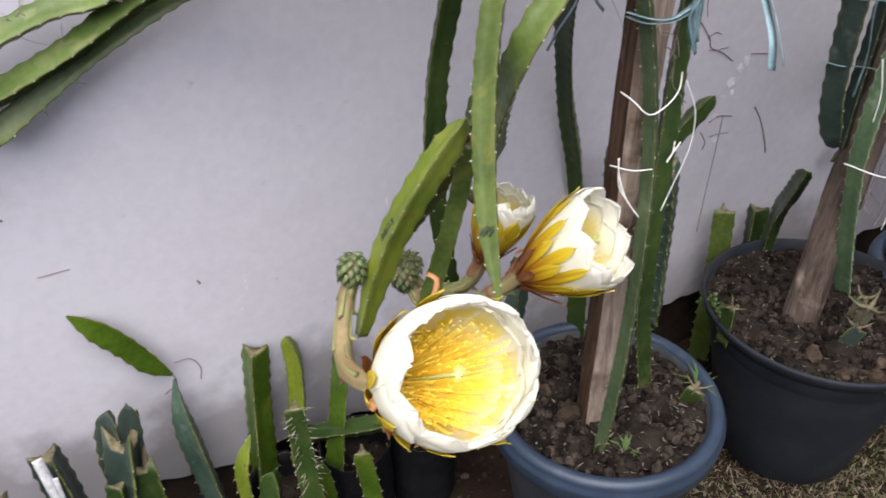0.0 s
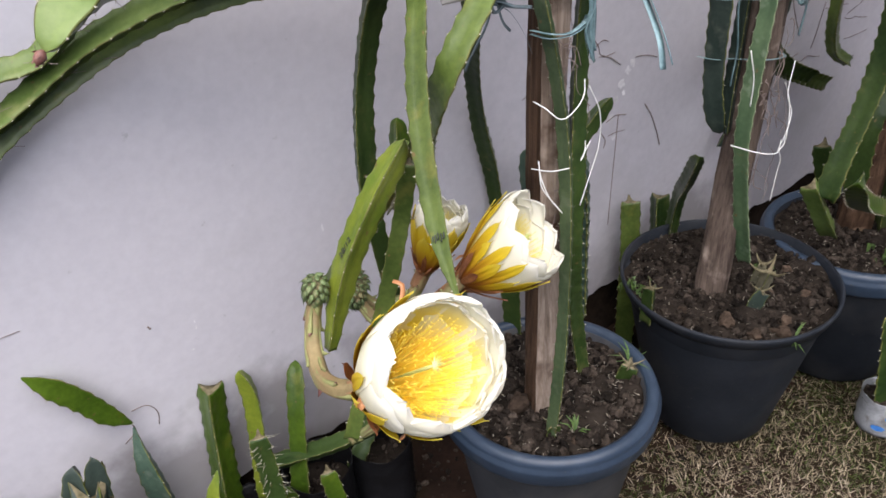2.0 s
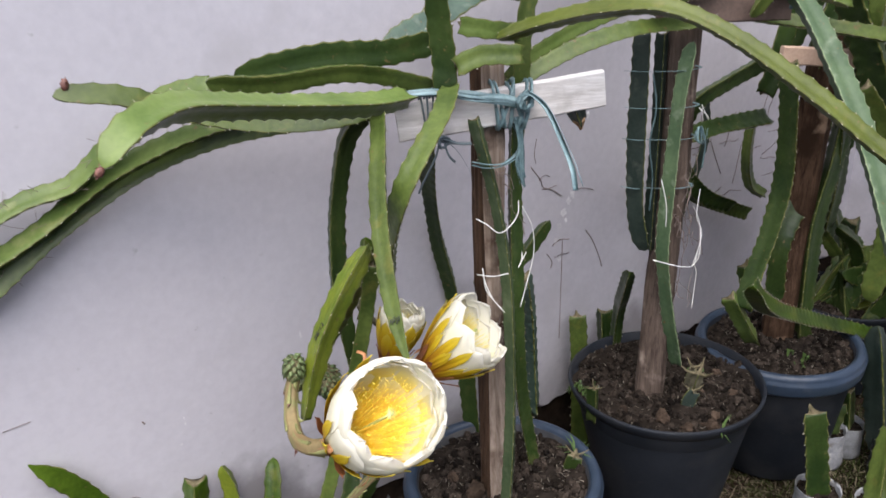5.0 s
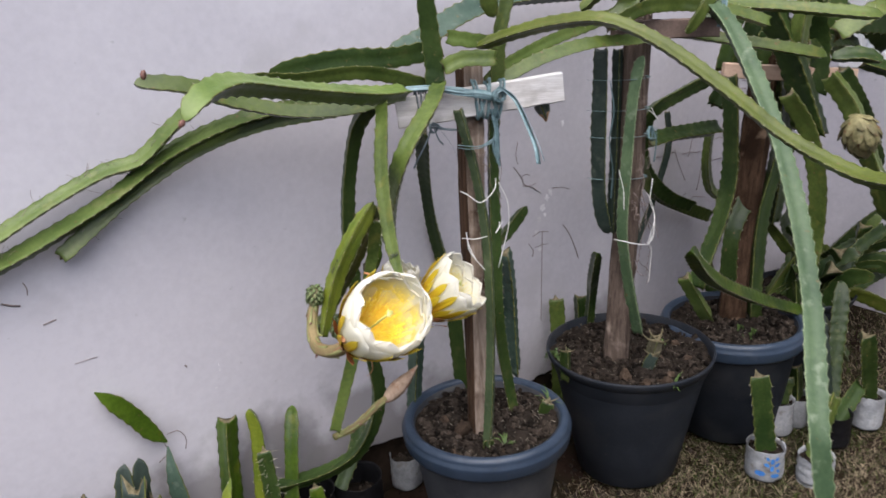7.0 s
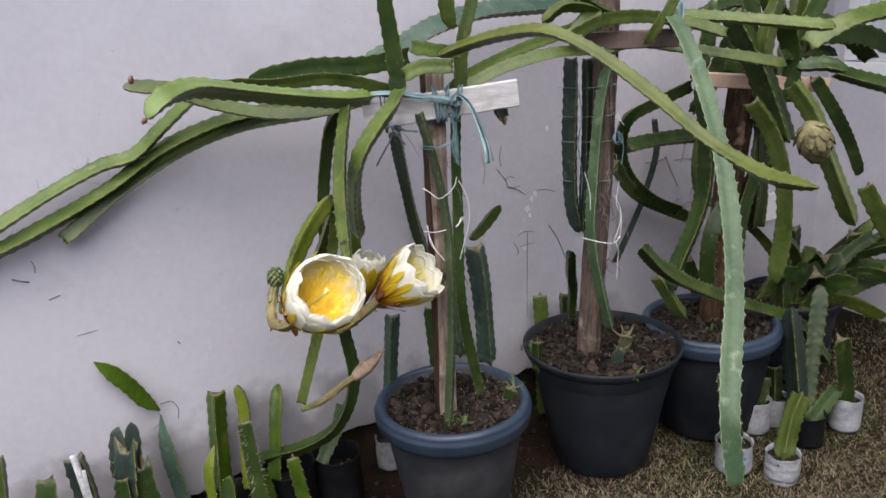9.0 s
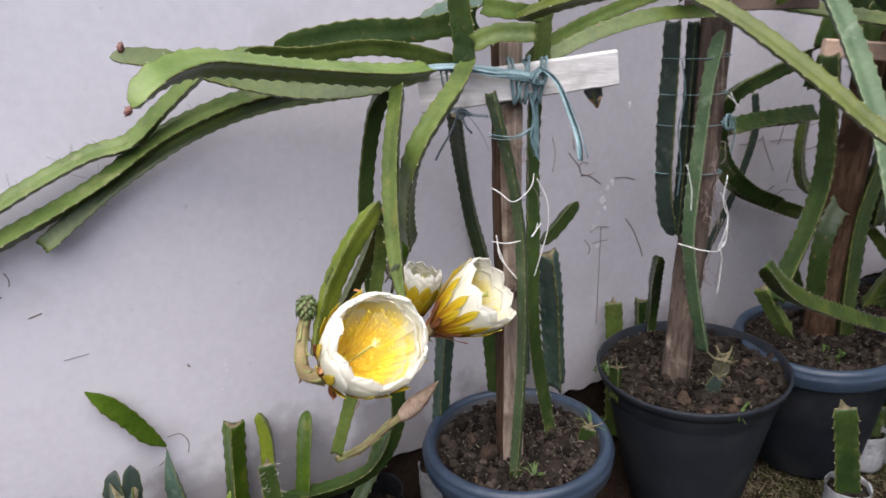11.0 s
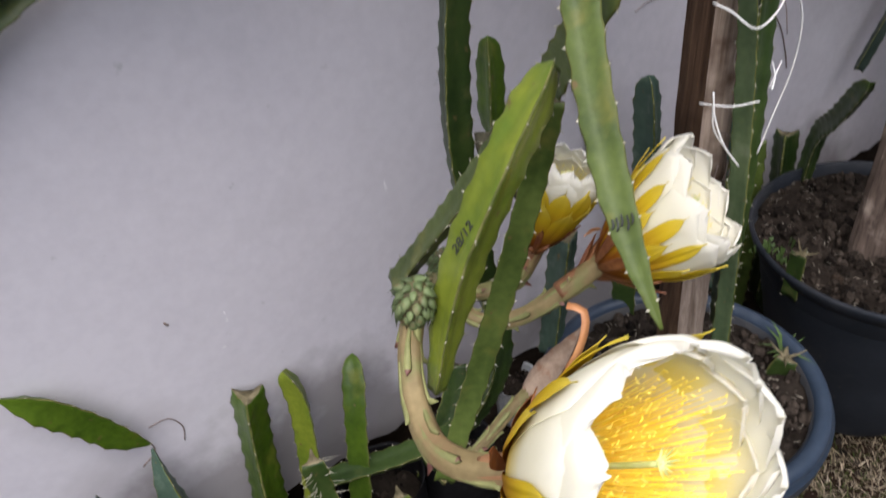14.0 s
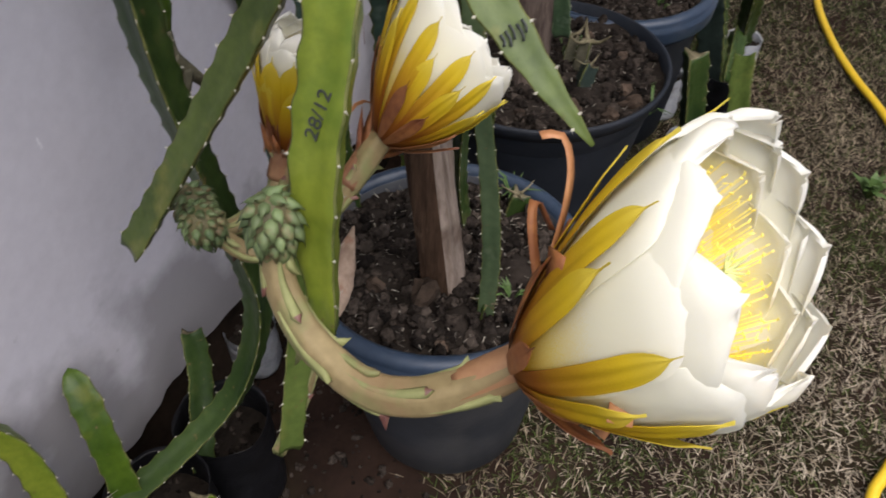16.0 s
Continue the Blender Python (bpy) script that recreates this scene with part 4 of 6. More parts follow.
stem(plant_c, [(1.912, 1.000, 1.073), (1.979, 0.980, 1.202), (2.033, 0.950, 1.329), (2.071, 0.920, 1.436)], 0.04, 20, "cp", DEEP)
stem(plant_c, [(2.036, 0.750, 1.007), (1.959, 0.750, 1.164), (1.861, 0.750, 1.313), (1.747, 0.750, 1.420)], 0.05, 70, "cp", DEEP)
stem(plant_c, [(1.994, 0.700, 1.128), (1.990, 0.700, 1.269), (1.935, 0.700, 1.375), (1.830, 0.700, 1.478)], 0.042, 10, "cp", DEEP)
stem(plant_c, [(2.186, 0.750, 1.230), (2.112, 0.750, 1.327), (2.159, 0.750, 1.411), (2.236, 0.750, 1.494)], 0.04, 40, "cp", DEEP)
stem(plant_c, [(2.461, 0.720, 1.224), (2.346, 0.740, 1.309), (2.244, 0.760, 1.352), (2.096, 0.780, 1.327)], 0.042, 0, "cp", DEEP)
stem(plant_c, [(1.783, 0.950, 1.349), (1.860, 0.950, 1.396), (1.996, 0.950, 1.423), (2.117, 0.930, 1.397)], 0.032, 0, "cp", DEEP)
stem(plant_c, [(2.014, 0.900, 0.493), (2.034, 0.900, 0.619), (2.083, 0.880, 0.802), (2.149, 0.850, 0.958)], 0.034, 30, "cp", DEEP)
stem(plant_c, [(2.299, 0.620, 0.849), (2.211, 0.620, 0.979), (2.098, 0.620, 1.104), (2.026, 0.640, 1.199)], 0.03, 30, "pc", DEEP)
stem(plant_a, [(0.574, 1.0, 1.252), (0.552, 1.03, 1.2), (0.535, 1.05, 1.1), (0.522, 1.055, 1.0), (0.515, 1.05, 0.85), (0.535, 1.04, 0.65), (0.548, 1.03, 0.48), (0.505, 1.06, 0.34), (0.42, 1.11, 0.272), (0.263, 1.18, 0.242)], 0.026, 50, "cc", DEEP, "long dark stem that bends down to the ground")
run_front = [(0.535, 0.87, 1.275), (0.505, 0.83, 1.235), (0.478, 0.797, 1.186), (0.46, 0.771, 1.148), (0.443, 0.743, 1.11), (0.427, 0.712, 1.072), (0.411, 0.677, 1.034), (0.395, 0.637, 0.996), (0.383, 0.599, 0.962)]
stem_front = stem(plant_a, run_front, 0.021, facing(run_front, (-0.02, -0.91, 0.413), True), "cm", GREEN)
run_inked = [(0.436, 0.782, 1.096), (0.408, 0.768, 1.08), (0.37, 0.754, 1.052), (0.335, 0.748, 1.01), (0.312, 0.748, 0.97), (0.29, 0.745, 0.92), (0.264, 0.734, 0.862)]
stem_inked = stem(plant_a, run_inked, 0.026, facing(run_inked, (-0.93, -0.05, 0.4)), "pn", LIME, "yellow-green stem with a date written in ink")
run_low = [(0.45, 0.8, 1.05), (0.437, 0.815, 0.95), (0.398, 0.836, 0.78), (0.325, 0.85, 0.565)]
stem(plant_a, run_low, 0.018, facing(run_low, (-0.45, -0.7, 0.5)), "cc", GREEN)
stem(plant_a, [(0.455, 0.80, 1.08), (0.44, 0.88, 0.95), (0.41, 0.97, 0.81), (0.388, 1.024, 0.726)], 0.022, 50, "pc", GREEN)

stem(plant_a, [(0.657, 1.165, 0.935), (0.655, 1.16, 0.89), (0.649, 1.153, 0.835), (0.643, 1.147, 0.785)], 0.031, 40, "pm", MOSS, "short round-topped stem that hangs behind the flowers")
withered = cord("withered_flower", [(0.6, 1.11, 0.83), (0.594, 1.1, 0.808), (0.607, 1.09, 0.782), (0.628, 1.088, 0.75), (0.638, 1.088, 0.712)], 0.012, DRYSTUB, plant_a, "withered grey-green flower remnant", PLEATED, 0.005, True)
cord("dried_lobe", [(0.602, 1.09, 0.79), (0.592, 1.088, 0.772), (0.582, 1.088, 0.752)], 0.008, DRYSTUB, withered, "", PLEATED, 0.005, True)
cord("dried_lobe", [(0.596, 1.095, 0.808), (0.582, 1.09, 0.8), (0.572, 1.089, 0.79)], 0.006, DRYSTUB, withered, "", PLEATED, 0.005, True)

for arm in [ob for ob in plant_a.children if ob.name in RUN][:3]:
    line, fr, r, turn = RUN[arm.name]
    for n in range(34):
        k = random.randrange(int(len(line) * 0.25), len(line))
        way, a, b2 = fr[k]
        d = Vector((random.uniform(-1, 1), random.uniform(-0.3, 0.1), random.uniform(-0.2, 1))).normalized()
        p = line[k] + d * r * 0.7
        q = p + d * random.uniform(0.012, 0.035)
        cord("aerial_root", [p, (p + q) / 2 + Vector((random.uniform(-0.004, 0.004), 0, random.uniform(-0.004, 0.004))), q], 0.0004, ROOT, arm)

# ---- flowers ----


def rotated(base, axis, spin=0.0):
    z = Vector(axis).normalized()
    q = z.to_track_quat("Z", "Y").to_matrix().to_4x4()
    return Matrix.Translation(base) @ q @ Matrix.Rotation(spin, 4, "Z")


def petal_mesh(name, profile, width, ragged, mat, rows=20, cols=12, tip=2.0, cup=0.0, seed=0.0, flare=0.0, lap=0.0):
    """A petal laid on the flower's cup: profile gives (radius, height) along it, width its half width; flare bends its end out or in; lap lifts one side over the next petal."""
    verts, faces, uvs = [], [], []
    for side in (0, 1):
        for i in range(rows + 1):
            v = 1 - (1 - i / rows) ** 1.7
            x = v * (len(profile) - 1)
            k = min(int(x), len(profile) - 2)
            r, z = (profile[k][n] + (profile[k + 1][n] - profile[k][n]) * (x - k) for n in (0, 1))
            end = max(0.0, (v - 0.72) / 0.28)
            half = width * max(0.04, math.sin(math.pi * min(1, 0.06 + 0.66 * v)) ** 0.8) if v < 0.72 else width * (max(0.03, 1 - end ** 2.2 * (1 - tip * 0.3)) if tip < 0 else math.sqrt(1 - 0.985 * end ** 2.4))
            for j in range(cols + 1):
                u = 2 * j / cols - 1
                w = u * half
                turn = max(-1.3, min(1.3, w / max(r, 0.012)))
                lift = -cup * (u * u) * half + flare * end * end + lap * u * min(1, 2 * v) + (0.045 * half * (0.5 - u * u) * end if tip > 0 else 0)
                rag = ragged * end * (noise.noise(Vector((u * 4, seed, 3))) + 0.4 * noise.noise(Vector((u * 9, seed, 6))))
                rag += ragged * 0.4 * end * max(0.0, 1 - abs(u) * 4.0)
                wave = 0.0012 * noise.noise(Vector((u * 1.8, v * 2.5, seed + 9))) * (0.3 + v) + ragged * 0.2 * end * math.sin(u * 5.0 + seed * 2.1)
                wave -= 0.0006 * math.exp(-(u * 4) ** 2) * math.sin(math.pi * v)
                q = r + lift + wave - 0.0005 * side
                verts.append((q * math.cos(turn), q * math.sin(turn), z + rag - (0.42 if tip > 0 else 0.2) * half * u * u * max(0, v - 0.7) * 3.3))
                uvs.append((j / cols, v))
    k = (rows + 1) * (cols + 1)
    for side in (0, 1):
        for i in range(rows):
            for j in range(cols):
                a = side * k + i * (cols + 1) + j
                q = (a, a + 1, a + cols + 2, a + cols + 1)
                faces.append(q if side == 0 else tuple(reversed(q)))
    rim = [j for j in range(cols + 1)] + [(i + 1) * (cols + 1) + cols for i in range(rows)] + [rows * (cols + 1) + j for j in range(cols - 1, -1, -1)] + [i * (cols + 1) for i in range(rows - 1, 0, -1)]
    for a, b in zip(rim, rim[1:] + rim[:1]):
        faces.append((b, a, a + k, b + k))
    me = bpy.data.meshes.new(name)
    me.from_pydata(verts, [], faces)
    layer = me.uv_layers.new(name="along")
    for loop in me.loops:
        layer.data[loop.index].uv = uvs[loop.vertex_index]
    me.materials.append(mat)
    me.polygons.foreach_set("use_smooth", [True] * len(me.polygons))
    me.set_sharp_from_angle(angle=radians(48))
    return me


def flower(plant, base, mouth, axis, R, label, recurved=4, golds=9, gold=0.32, brushy=1.0, curl=0.9):
    """An open night flower: rings of white petals, golden outer tepals, a brush of stamens and a stigma. Its cup leads from base to the middle of the mouth, which looks along axis and has the radius R."""
    root = new("flower", None)
    hang(root, plant, label)
    root.empty_display_size = 0.03
    out = Vector(axis).normalized()
    e1 = Vector((0, 0, 1)).cross(out).normalized()
    e2, along_cup = out.cross(e1), Vector(mouth) - Vector(base)
    L = along_cup.length
    place = Matrix.Translation(base) @ Matrix((e1, e2, along_cup / L)).transposed().to_4x4()
    cup_line = [(0.12, 0.0), (0.33, 0.1), (0.57, 0.26), (0.78, 0.45), (0.94, 0.63), (1.03, 0.81), (0.4 * curl + 0.66, 0.93), (curl, 1.0)]
    cupped = [(R * r, L * z) for r, z in cup_line]
    inner = [(r * 0.95, z * 0.87 + 0.002) for r, z in cupped]
    outer = [(r * 1.02 + 0.001, z * 0.95) for r, z in cupped]

    def put(me, count, name, start=0.0, jitter=0.07, loose=0.03):
        for n in range(count):
            shape = (me if not isinstance(me, list) else me[n % len(me)]).copy()
            a = start + 2 * math.pi * n / count + random.uniform(-jitter, jitter)
            shape.transform(place @ Matrix.Rotation(a, 4, "Z") @ Matrix.Diagonal((random.uniform(1 - loose, 1 + 0.7 * loose), 1, random.uniform(1 - 2 * loose, 1 + loose), 1)))
            new(name, shape).parent = root

    w = 0.42 * R
    put([petal_mesh("inner_petal", inner, w * 1.25, 0.004, INNER, seed=q, cup=0.02, tip=0.75, flare=f, lap=0.01 * R) for q, f in ((1, -0.002), (5, 0.0), (8, -0.001), (12, 0.0))], 9, "inner_petal", 0.2, 0.04, 0.01)
    put([petal_mesh("petal", cupped, w * 1.3, 0.005, PETAL, seed=q, cup=0.02, tip=0.75, flare=f, lap=0.02 * R) for q, f in ((2, -0.004), (6, -0.001), (9, -0.003), (14, 0.0))], 9, "petal", 0.0, 0.04, 0.01)
    put([petal_mesh("petal", outer, w * 1.15, 0.004, PETAL, seed=q, cup=0.02, tip=0.9, flare=f, lap=0.02 * R) for q, f in ((3, -0.004), (7, -0.001), (10, -0.003))], 8, "petal", 0.3, 0.04, 0.015)
    for size, count, start in ((0.86, golds, 0.1), (0.66, golds - 2, 0.45)):
        reach = [(r * (1.05 + 0.025 * (size < 0.8)) + 0.003, 0.94 * z) for r, z in ((np.interp(n / 7 * size, [m / 7 for m in range(8)], [c[0] for c in cupped]), np.interp(n / 7 * size, [m / 7 for m in range(8)], [c[1] for c in cupped])) for n in range(8))]
        put([petal_mesh("outer_tepal", reach, w * gold * 0.95, 0.001, SEPAL, tip=-2, seed=q, cup=0.02, flare=f) for q, f in ((4, 0.0), (11, 0.003), (13, 0.001))], count, "outer_tepal", start, 0.12, 0.02)
    low = [(R * r * 1.1 + 0.005, L * z * 0.88) for r, z in cup_line[:4]]
    put([petal_mesh("rust_tepal", low, w * 0.24, 0.002, RUST, tip=-2, seed=q, cup=0.05, flare=f) for q, f in ((4, -0.002), (9, 0.001))], 9, "rust_tepal", 0.7, 0.25, 0.1)
    bent = [(R * 0.17, 0.0), (R * 0.3, L * 0.07), (R * 0.46, L * 0.1), (R * 0.6, L * 0.06), (R * 0.68, -0.01 * L), (R * 0.66, -L * 0.1)]
    put(petal_mesh("bent_tepal", bent, w * 0.13, 0.0, SALMON, tip=-1, seed=3), recurved, "bent_tepal", 0.4, 0.35)
    # stamens line the cup, thickest on its lower side
    down = place.to_3x3().inverted() @ Vector((0, 0, -1))
    low_side = math.atan2(down.y, down.x)
    sv, sf, made = [], [], 0
    while made < int(900 * brushy):
        a = random.uniform(0, 6.283)
        if random.random() > 0.42 + 0.58 * (0.5 + 0.5 * math.cos(a - low_side)):
            continue
        made += 1
        share = random.uniform(0.35, 0.84) if made % 4 else random.uniform(0.45, 0.7)
        wall = np.interp(share, [z for _, z in cup_line], [r for r, _ in cup_line]) * R * 0.82
        r1 = wall * (random.uniform(0.72, 1.0) if made % 4 else random.uniform(0.2, 0.75))
        r0, z1 = R * 0.12, L * share
        p = [Vector((r0 * math.cos(a), r0 * math.sin(a), L * 0.05)), Vector((0.72 * r1 * math.cos(a), 0.72 * r1 * math.sin(a), z1 * 0.6)), Vector((r1 * math.cos(a + 0.08), r1 * math.sin(a + 0.08), z1))]
        side = Vector((-math.sin(a), math.cos(a), 0)) * 0.0003
        o = Vector((math.cos(a), math.sin(a), 0)) * 0.0003
        i = len(sv)
        for q in p:
            sv += [q + side, q - side, q + o]
        for k in (0, 3):
            for j in range(3):
                sf.append((i + k + j, i + k + (j + 1) % 3, i + k + 3 + (j + 1) % 3, i + k + 3 + j))
        q, d, i = p[2], Vector((random.uniform(-1, 1), random.uniform(-1, 1), random.uniform(-0.4, 0.8))).normalized() * random.uniform(0.0015, 0.0026), len(sv)
        side = d.cross(Vector((0.3, 0.5, 0.8))).normalized() * 0.0007
        up = d.cross(side).normalized() * 0.0007
        sv += [q + d, q + side, q + up, q - side, q - up, q - d]
        sf += [(i, i + 1, i + 2), (i, i + 2, i + 3), (i, i + 3, i + 4), (i, i + 4, i + 1), (i + 5, i + 2, i + 1), (i + 5, i + 3, i + 2), (i + 5, i + 4, i + 3), (i + 5, i + 1, i + 4)]
    tagged(mesh_part("stamen_brush", [place @ v for v in sv], sf, STAMEN, root, "brush of yellow stamens", smooth=False), kind="stuff")
    # style and star-shaped stigma
    c = [place @ Vector((0, 0, L * k)) for k in (0.1, 0.45, 0.8)]
    cord("style", c, 0.0024, STIGMA, root)
    tv, tf = [], []
    for n in range(24):
        a, b = random.uniform(0, 6.283), random.uniform(0.1, 1.15)
        d = Vector((math.cos(a) * math.sin(b), math.sin(a) * math.sin(b), math.cos(b))) * 0.0135
        p0 = Vector((0, 0, L * 0.8))
        side = d.orthogonal().normalized() * 0.0011
        o = d.cross(side).normalized() * 0.0011
        i = len(tv)
        tv += [p0 + side, p0 - side * 0.5 + o, p0 - side * 0.5 - o, p0 + d]
        tf += [(i, i + 1, i + 3), (i + 1, i + 2, i + 3), (i + 2, i, i + 3)]
    mesh_part("stigma", [place @ v for v in tv], tf, STIGMA, root, "pale green star-shaped stigma")
    return root


def bract(verts, faces, p, out, way, long, wide, lift=0.42, blunt=False):
    """A small pointed or blunt scale that lies along way and lifts outwards."""
    if blunt:
        side, i = way.cross(out).normalized(), len(verts)
        for share, w, high in ((0.0, 0.7, 0.0), (0.4, 1.0, 0.07), (0.75, 0.85, 0.06), (0.95, 0.45, 0.03)):
            for edge in (-1, 0, 1):
                verts.append(p + way * long * share + side * wide * w * edge + out * long * (high + (0.06 if edge == 0 else -0.02)))
        for k in (0, 3, 6):
            faces += [(i + k, i + k + 1, i + k + 4, i + k + 3), (i + k + 1, i + k + 2, i + k + 5, i + k + 4)]
        verts.append(p + way * long * 0.5 - out * long * 0.12)
        ring = [0, 3, 6, 9, 10, 11, 8, 5, 2, 1]
        faces += [(i + ring[n], i + ring[(n + 1) % 10], i + 12) for n in range(10)]
        return
    side = way.cross(out).normalized()
    i = len(verts)
    verts += [p + side * wide * 0.7, p - side * wide * 0.7, p + way * long * 0.45 + out * long * lift * 0.5 + side * wide, p + way * long * 0.45 + out * long * lift * 0.5 - side * wide,
              p + way * long + out * long * lift, p + way * long * 0.3 - out * wide * 0.3]
    faces += [(i, i + 1, i + 3, i + 2), (i + 2, i + 3, i + 4), (i, i + 2, i + 5), (i + 2, i + 4, i + 5), (i + 4, i + 3, i + 5), (i + 3, i + 1, i + 5)]


def bump(verts, faces, p, out, way, size):
    """A blunt fleshy scale: a low six-sided swelling whose tip leans along way."""
    side, i = way.cross(out).normalized(), len(verts)
    for high, wide, lean in ((0.0, 0.8, 0.0), (0.5, 0.8, 0.15), (0.8, 0.42, 0.5)):
        for n in range(6):
            a = math.pi * n / 3
            verts.append(p + out * size * high + (way * (math.cos(a) * wide + lean) + side * math.sin(a) * wide * 0.9) * size)
    verts.append(p + out * size * 1.15 + way * size * 1.6)
    for k in (0, 6):
        for n in range(6):
            m = (n + 1) % 6
            faces.append((i + k + n, i + k + m, i + k + 6 + m, i + k + 6 + n))
    faces += [(i + 12 + n, i + 12 + (n + 1) % 6, i + 18) for n in range(6)]


def tube(plant, points, r0, r1, name="flower_tube", count=16, mat=None):
    """The stalk of a flower: low ribs, each ending in a small scale that stands off it."""
    line, length = smooth_line(points, 0.004)
    sec = [(2 * math.pi * n / 20, (1.0, 0.97, 0.86, 0.97)[n % 4], n) for n in range(20)]
    verts, faces, fr = sweep(line, 0, sec, lambda n, share, rib: (r0 + (r1 - r0) * share) * (1 + 0.05 * noise.noise(Vector((share * 14, rib // 4, 2))) + 0.05 * noise.noise(Vector((share * 5, rib // 4 * 3.7, 9)))))
    ob = mesh_part(name, verts, faces, mat or TUBE, plant, "curved tan ribbed flower tube")
    for n in range(count):
        tip = min(int(len(line) * (n + 1.4) / (count + 2)), len(line) - 2)
        foot = max(0, tip - random.randint(10, 17))
        ang, bv, bf = 2.4 * n + random.uniform(-0.2, 0.2), [], []
        long = tip - foot
        for m, k in enumerate(list(range(foot, tip + 1)) + [tip]):
            way, a, b = fr[k]
            share = min(1.0, m / max(1, long))
            out = a * math.cos(ang) + b * math.sin(ang)
            side = way.cross(out).normalized()
            r = r0 + (r1 - r0) * k / len(line)
            wide, high = (0.0012 + 0.0028 * share, 0.0006 + 0.0012 * share ** 2) if m <= long else (0.0003, random.uniform(0.003, 0.011))
            p = line[k] + out * r * 0.96 + way * (0.0055 if m > long else 0.0)
            sink = 0.001 * (1 - share) * (m <= long)
            bv += [p + side * wide - out * (sink + 0.001), p + side * wide * 0.6 + out * (high - sink), p - side * wide * 0.6 + out * (high - sink), p - side * wide - out * (sink + 0.001), p - out * 0.003 * (m <= long) + out * high * 0.8 * (m > long)]
        rings = long + 2
        for m in range(rings - 1):
            for q in range(5):
                bf.append((m * 5 + q, m * 5 + (q + 1) % 5, m * 5 + 5 + (q + 1) % 5, m * 5 + 5 + q))
        bf += [(4, 3, 2, 1, 0), tuple(range(5 * rings - 5, 5 * rings))]
        mesh_part("scale", bv, bf, [TUBERIB, REDTIP], ob, slots=[1 if n % 2 and m // 5 >= rings - 2 and m % 5 in (1, 2) else 0 for m in range(len(bf))])
    return ob


def knob(plant, centre, axis, r, long, count=48, mat=None, name="ovary", size=0.0055, lift=0.9, slim=0.72):
    """A scaly swelling at the foot of a flower."""
    place = rotated(centre, axis)
    sv, sf, seg, rings = [], [], 14, 9
    for k in range(rings + 1):
        t = math.pi * k / rings
        for n in range(seg):
            a = 2 * math.pi * n / seg
            sv.append(place @ Vector((r * math.sin(t) * math.cos(a), r * math.sin(t) * math.sin(a), -long * math.cos(t))))
    for k in range(rings):
        for n in range(seg):
            i, j = k * seg + n, k * seg + (n + 1) % seg
            sf.append((i, j, j + seg, i + seg))
    ob = mesh_part(name, sv, sf, mat or CREVICE, plant, "scaly green swelling")
    for n in range(count):
        t = math.acos(1 - 2 * (n + 0.5) / count)
        a = 2.39996 * n
        p = Vector((r * math.sin(t) * math.cos(a), r * math.sin(t) * math.sin(a), -long * math.cos(t)))
        out = Vector((math.sin(t) * math.cos(a), math.sin(t) * math.sin(a), -math.cos(t) * r / long)).normalized()
        way = (Vector((0, 0, 1)) - out * out.z)
        way = way.normalized() if way.length > 0.05 else Vector((1, 0, 0))
        bv, bf = [], []
        m3 = place.to_3x3()
        if mat is None:
            bump(bv, bf, place @ (p * 0.95), m3 @ out, m3 @ way, size * random.uniform(0.85, 1.25))
        else:
            bract(bv, bf, place @ (p * 0.97), m3 @ out, m3 @ way, size * random.uniform(0.8, 1.35), size * slim, lift, mat is BUDSCALE)
        mesh_part("scale", bv, bf, mat or SCALE, ob, smooth=mat is None)
    return ob


flower_a = flower(plant_a, (0.254, 0.602, 0.9), (0.291, 0.489, 0.995), (-0.1, -0.82, 0.55), 0.0705, "wide open white flower with a golden yellow heart", 0, curl=0.95)
tube(plant_a, [(0.271, 0.767, 0.928), (0.257, 0.758, 0.899), (0.239, 0.728, 0.875), (0.228, 0.68, 0.866), (0.24, 0.635, 0.876), (0.259, 0.596, 0.902)], 0.0105, 0.0135)
knob(plant_a, (0.272, 0.766, 0.94), (-0.3, -0.2, -1), 0.0152, 0.02)
# curled tepals round the foot of the open flower
for run_curl, wide, tone, turn in (([(0.27, 0.6, 0.925), (0.28, 0.597, 0.965), (0.291, 0.595, 0.99), (0.302, 0.597, 1.008), (0.308, 0.604, 1.02), (0.302, 0.614, 1.022)], 0.0028, SALMON, 60),
                                   ([(0.252, 0.58, 0.916), (0.234, 0.556, 0.938), (0.219, 0.545, 0.947), (0.203, 0.542, 0.941)], 0.0062, SALMON, 20),
                                   ([(0.25, 0.604, 0.918), (0.243, 0.594, 0.945), (0.244, 0.589, 0.97), (0.254, 0.59, 0.992)], 0.0085, RUST, 120),
                                   ([(0.268, 0.575, 0.888), (0.27, 0.56, 0.872), (0.264, 0.55, 0.858), (0.255, 0.553, 0.85)], 0.0062, SALMON, 10),
                                   ([(0.285, 0.603, 0.925), (0.305, 0.615, 0.955), (0.322, 0.618, 0.962), (0.318, 0.606, 0.945)], 0.0028, RUST, 30),
                                   ([(0.27, 0.575, 0.9), (0.286, 0.565, 0.884), (0.296, 0.555, 0.888), (0.3, 0.545, 0.9)], 0.003, RUST, 80)):
    strap("curled_tepal", run_curl, wide, tone, flower_a, "thin curled tepal", turn)
flower(plant_a, (0.556, 0.832, 0.79), (0.678, 0.782, 0.862), (0.58, -0.62, 0.53), 0.069, "half-turned white flower with golden outer tepals", 1, 12, 0.34, 0.7, 1.04)
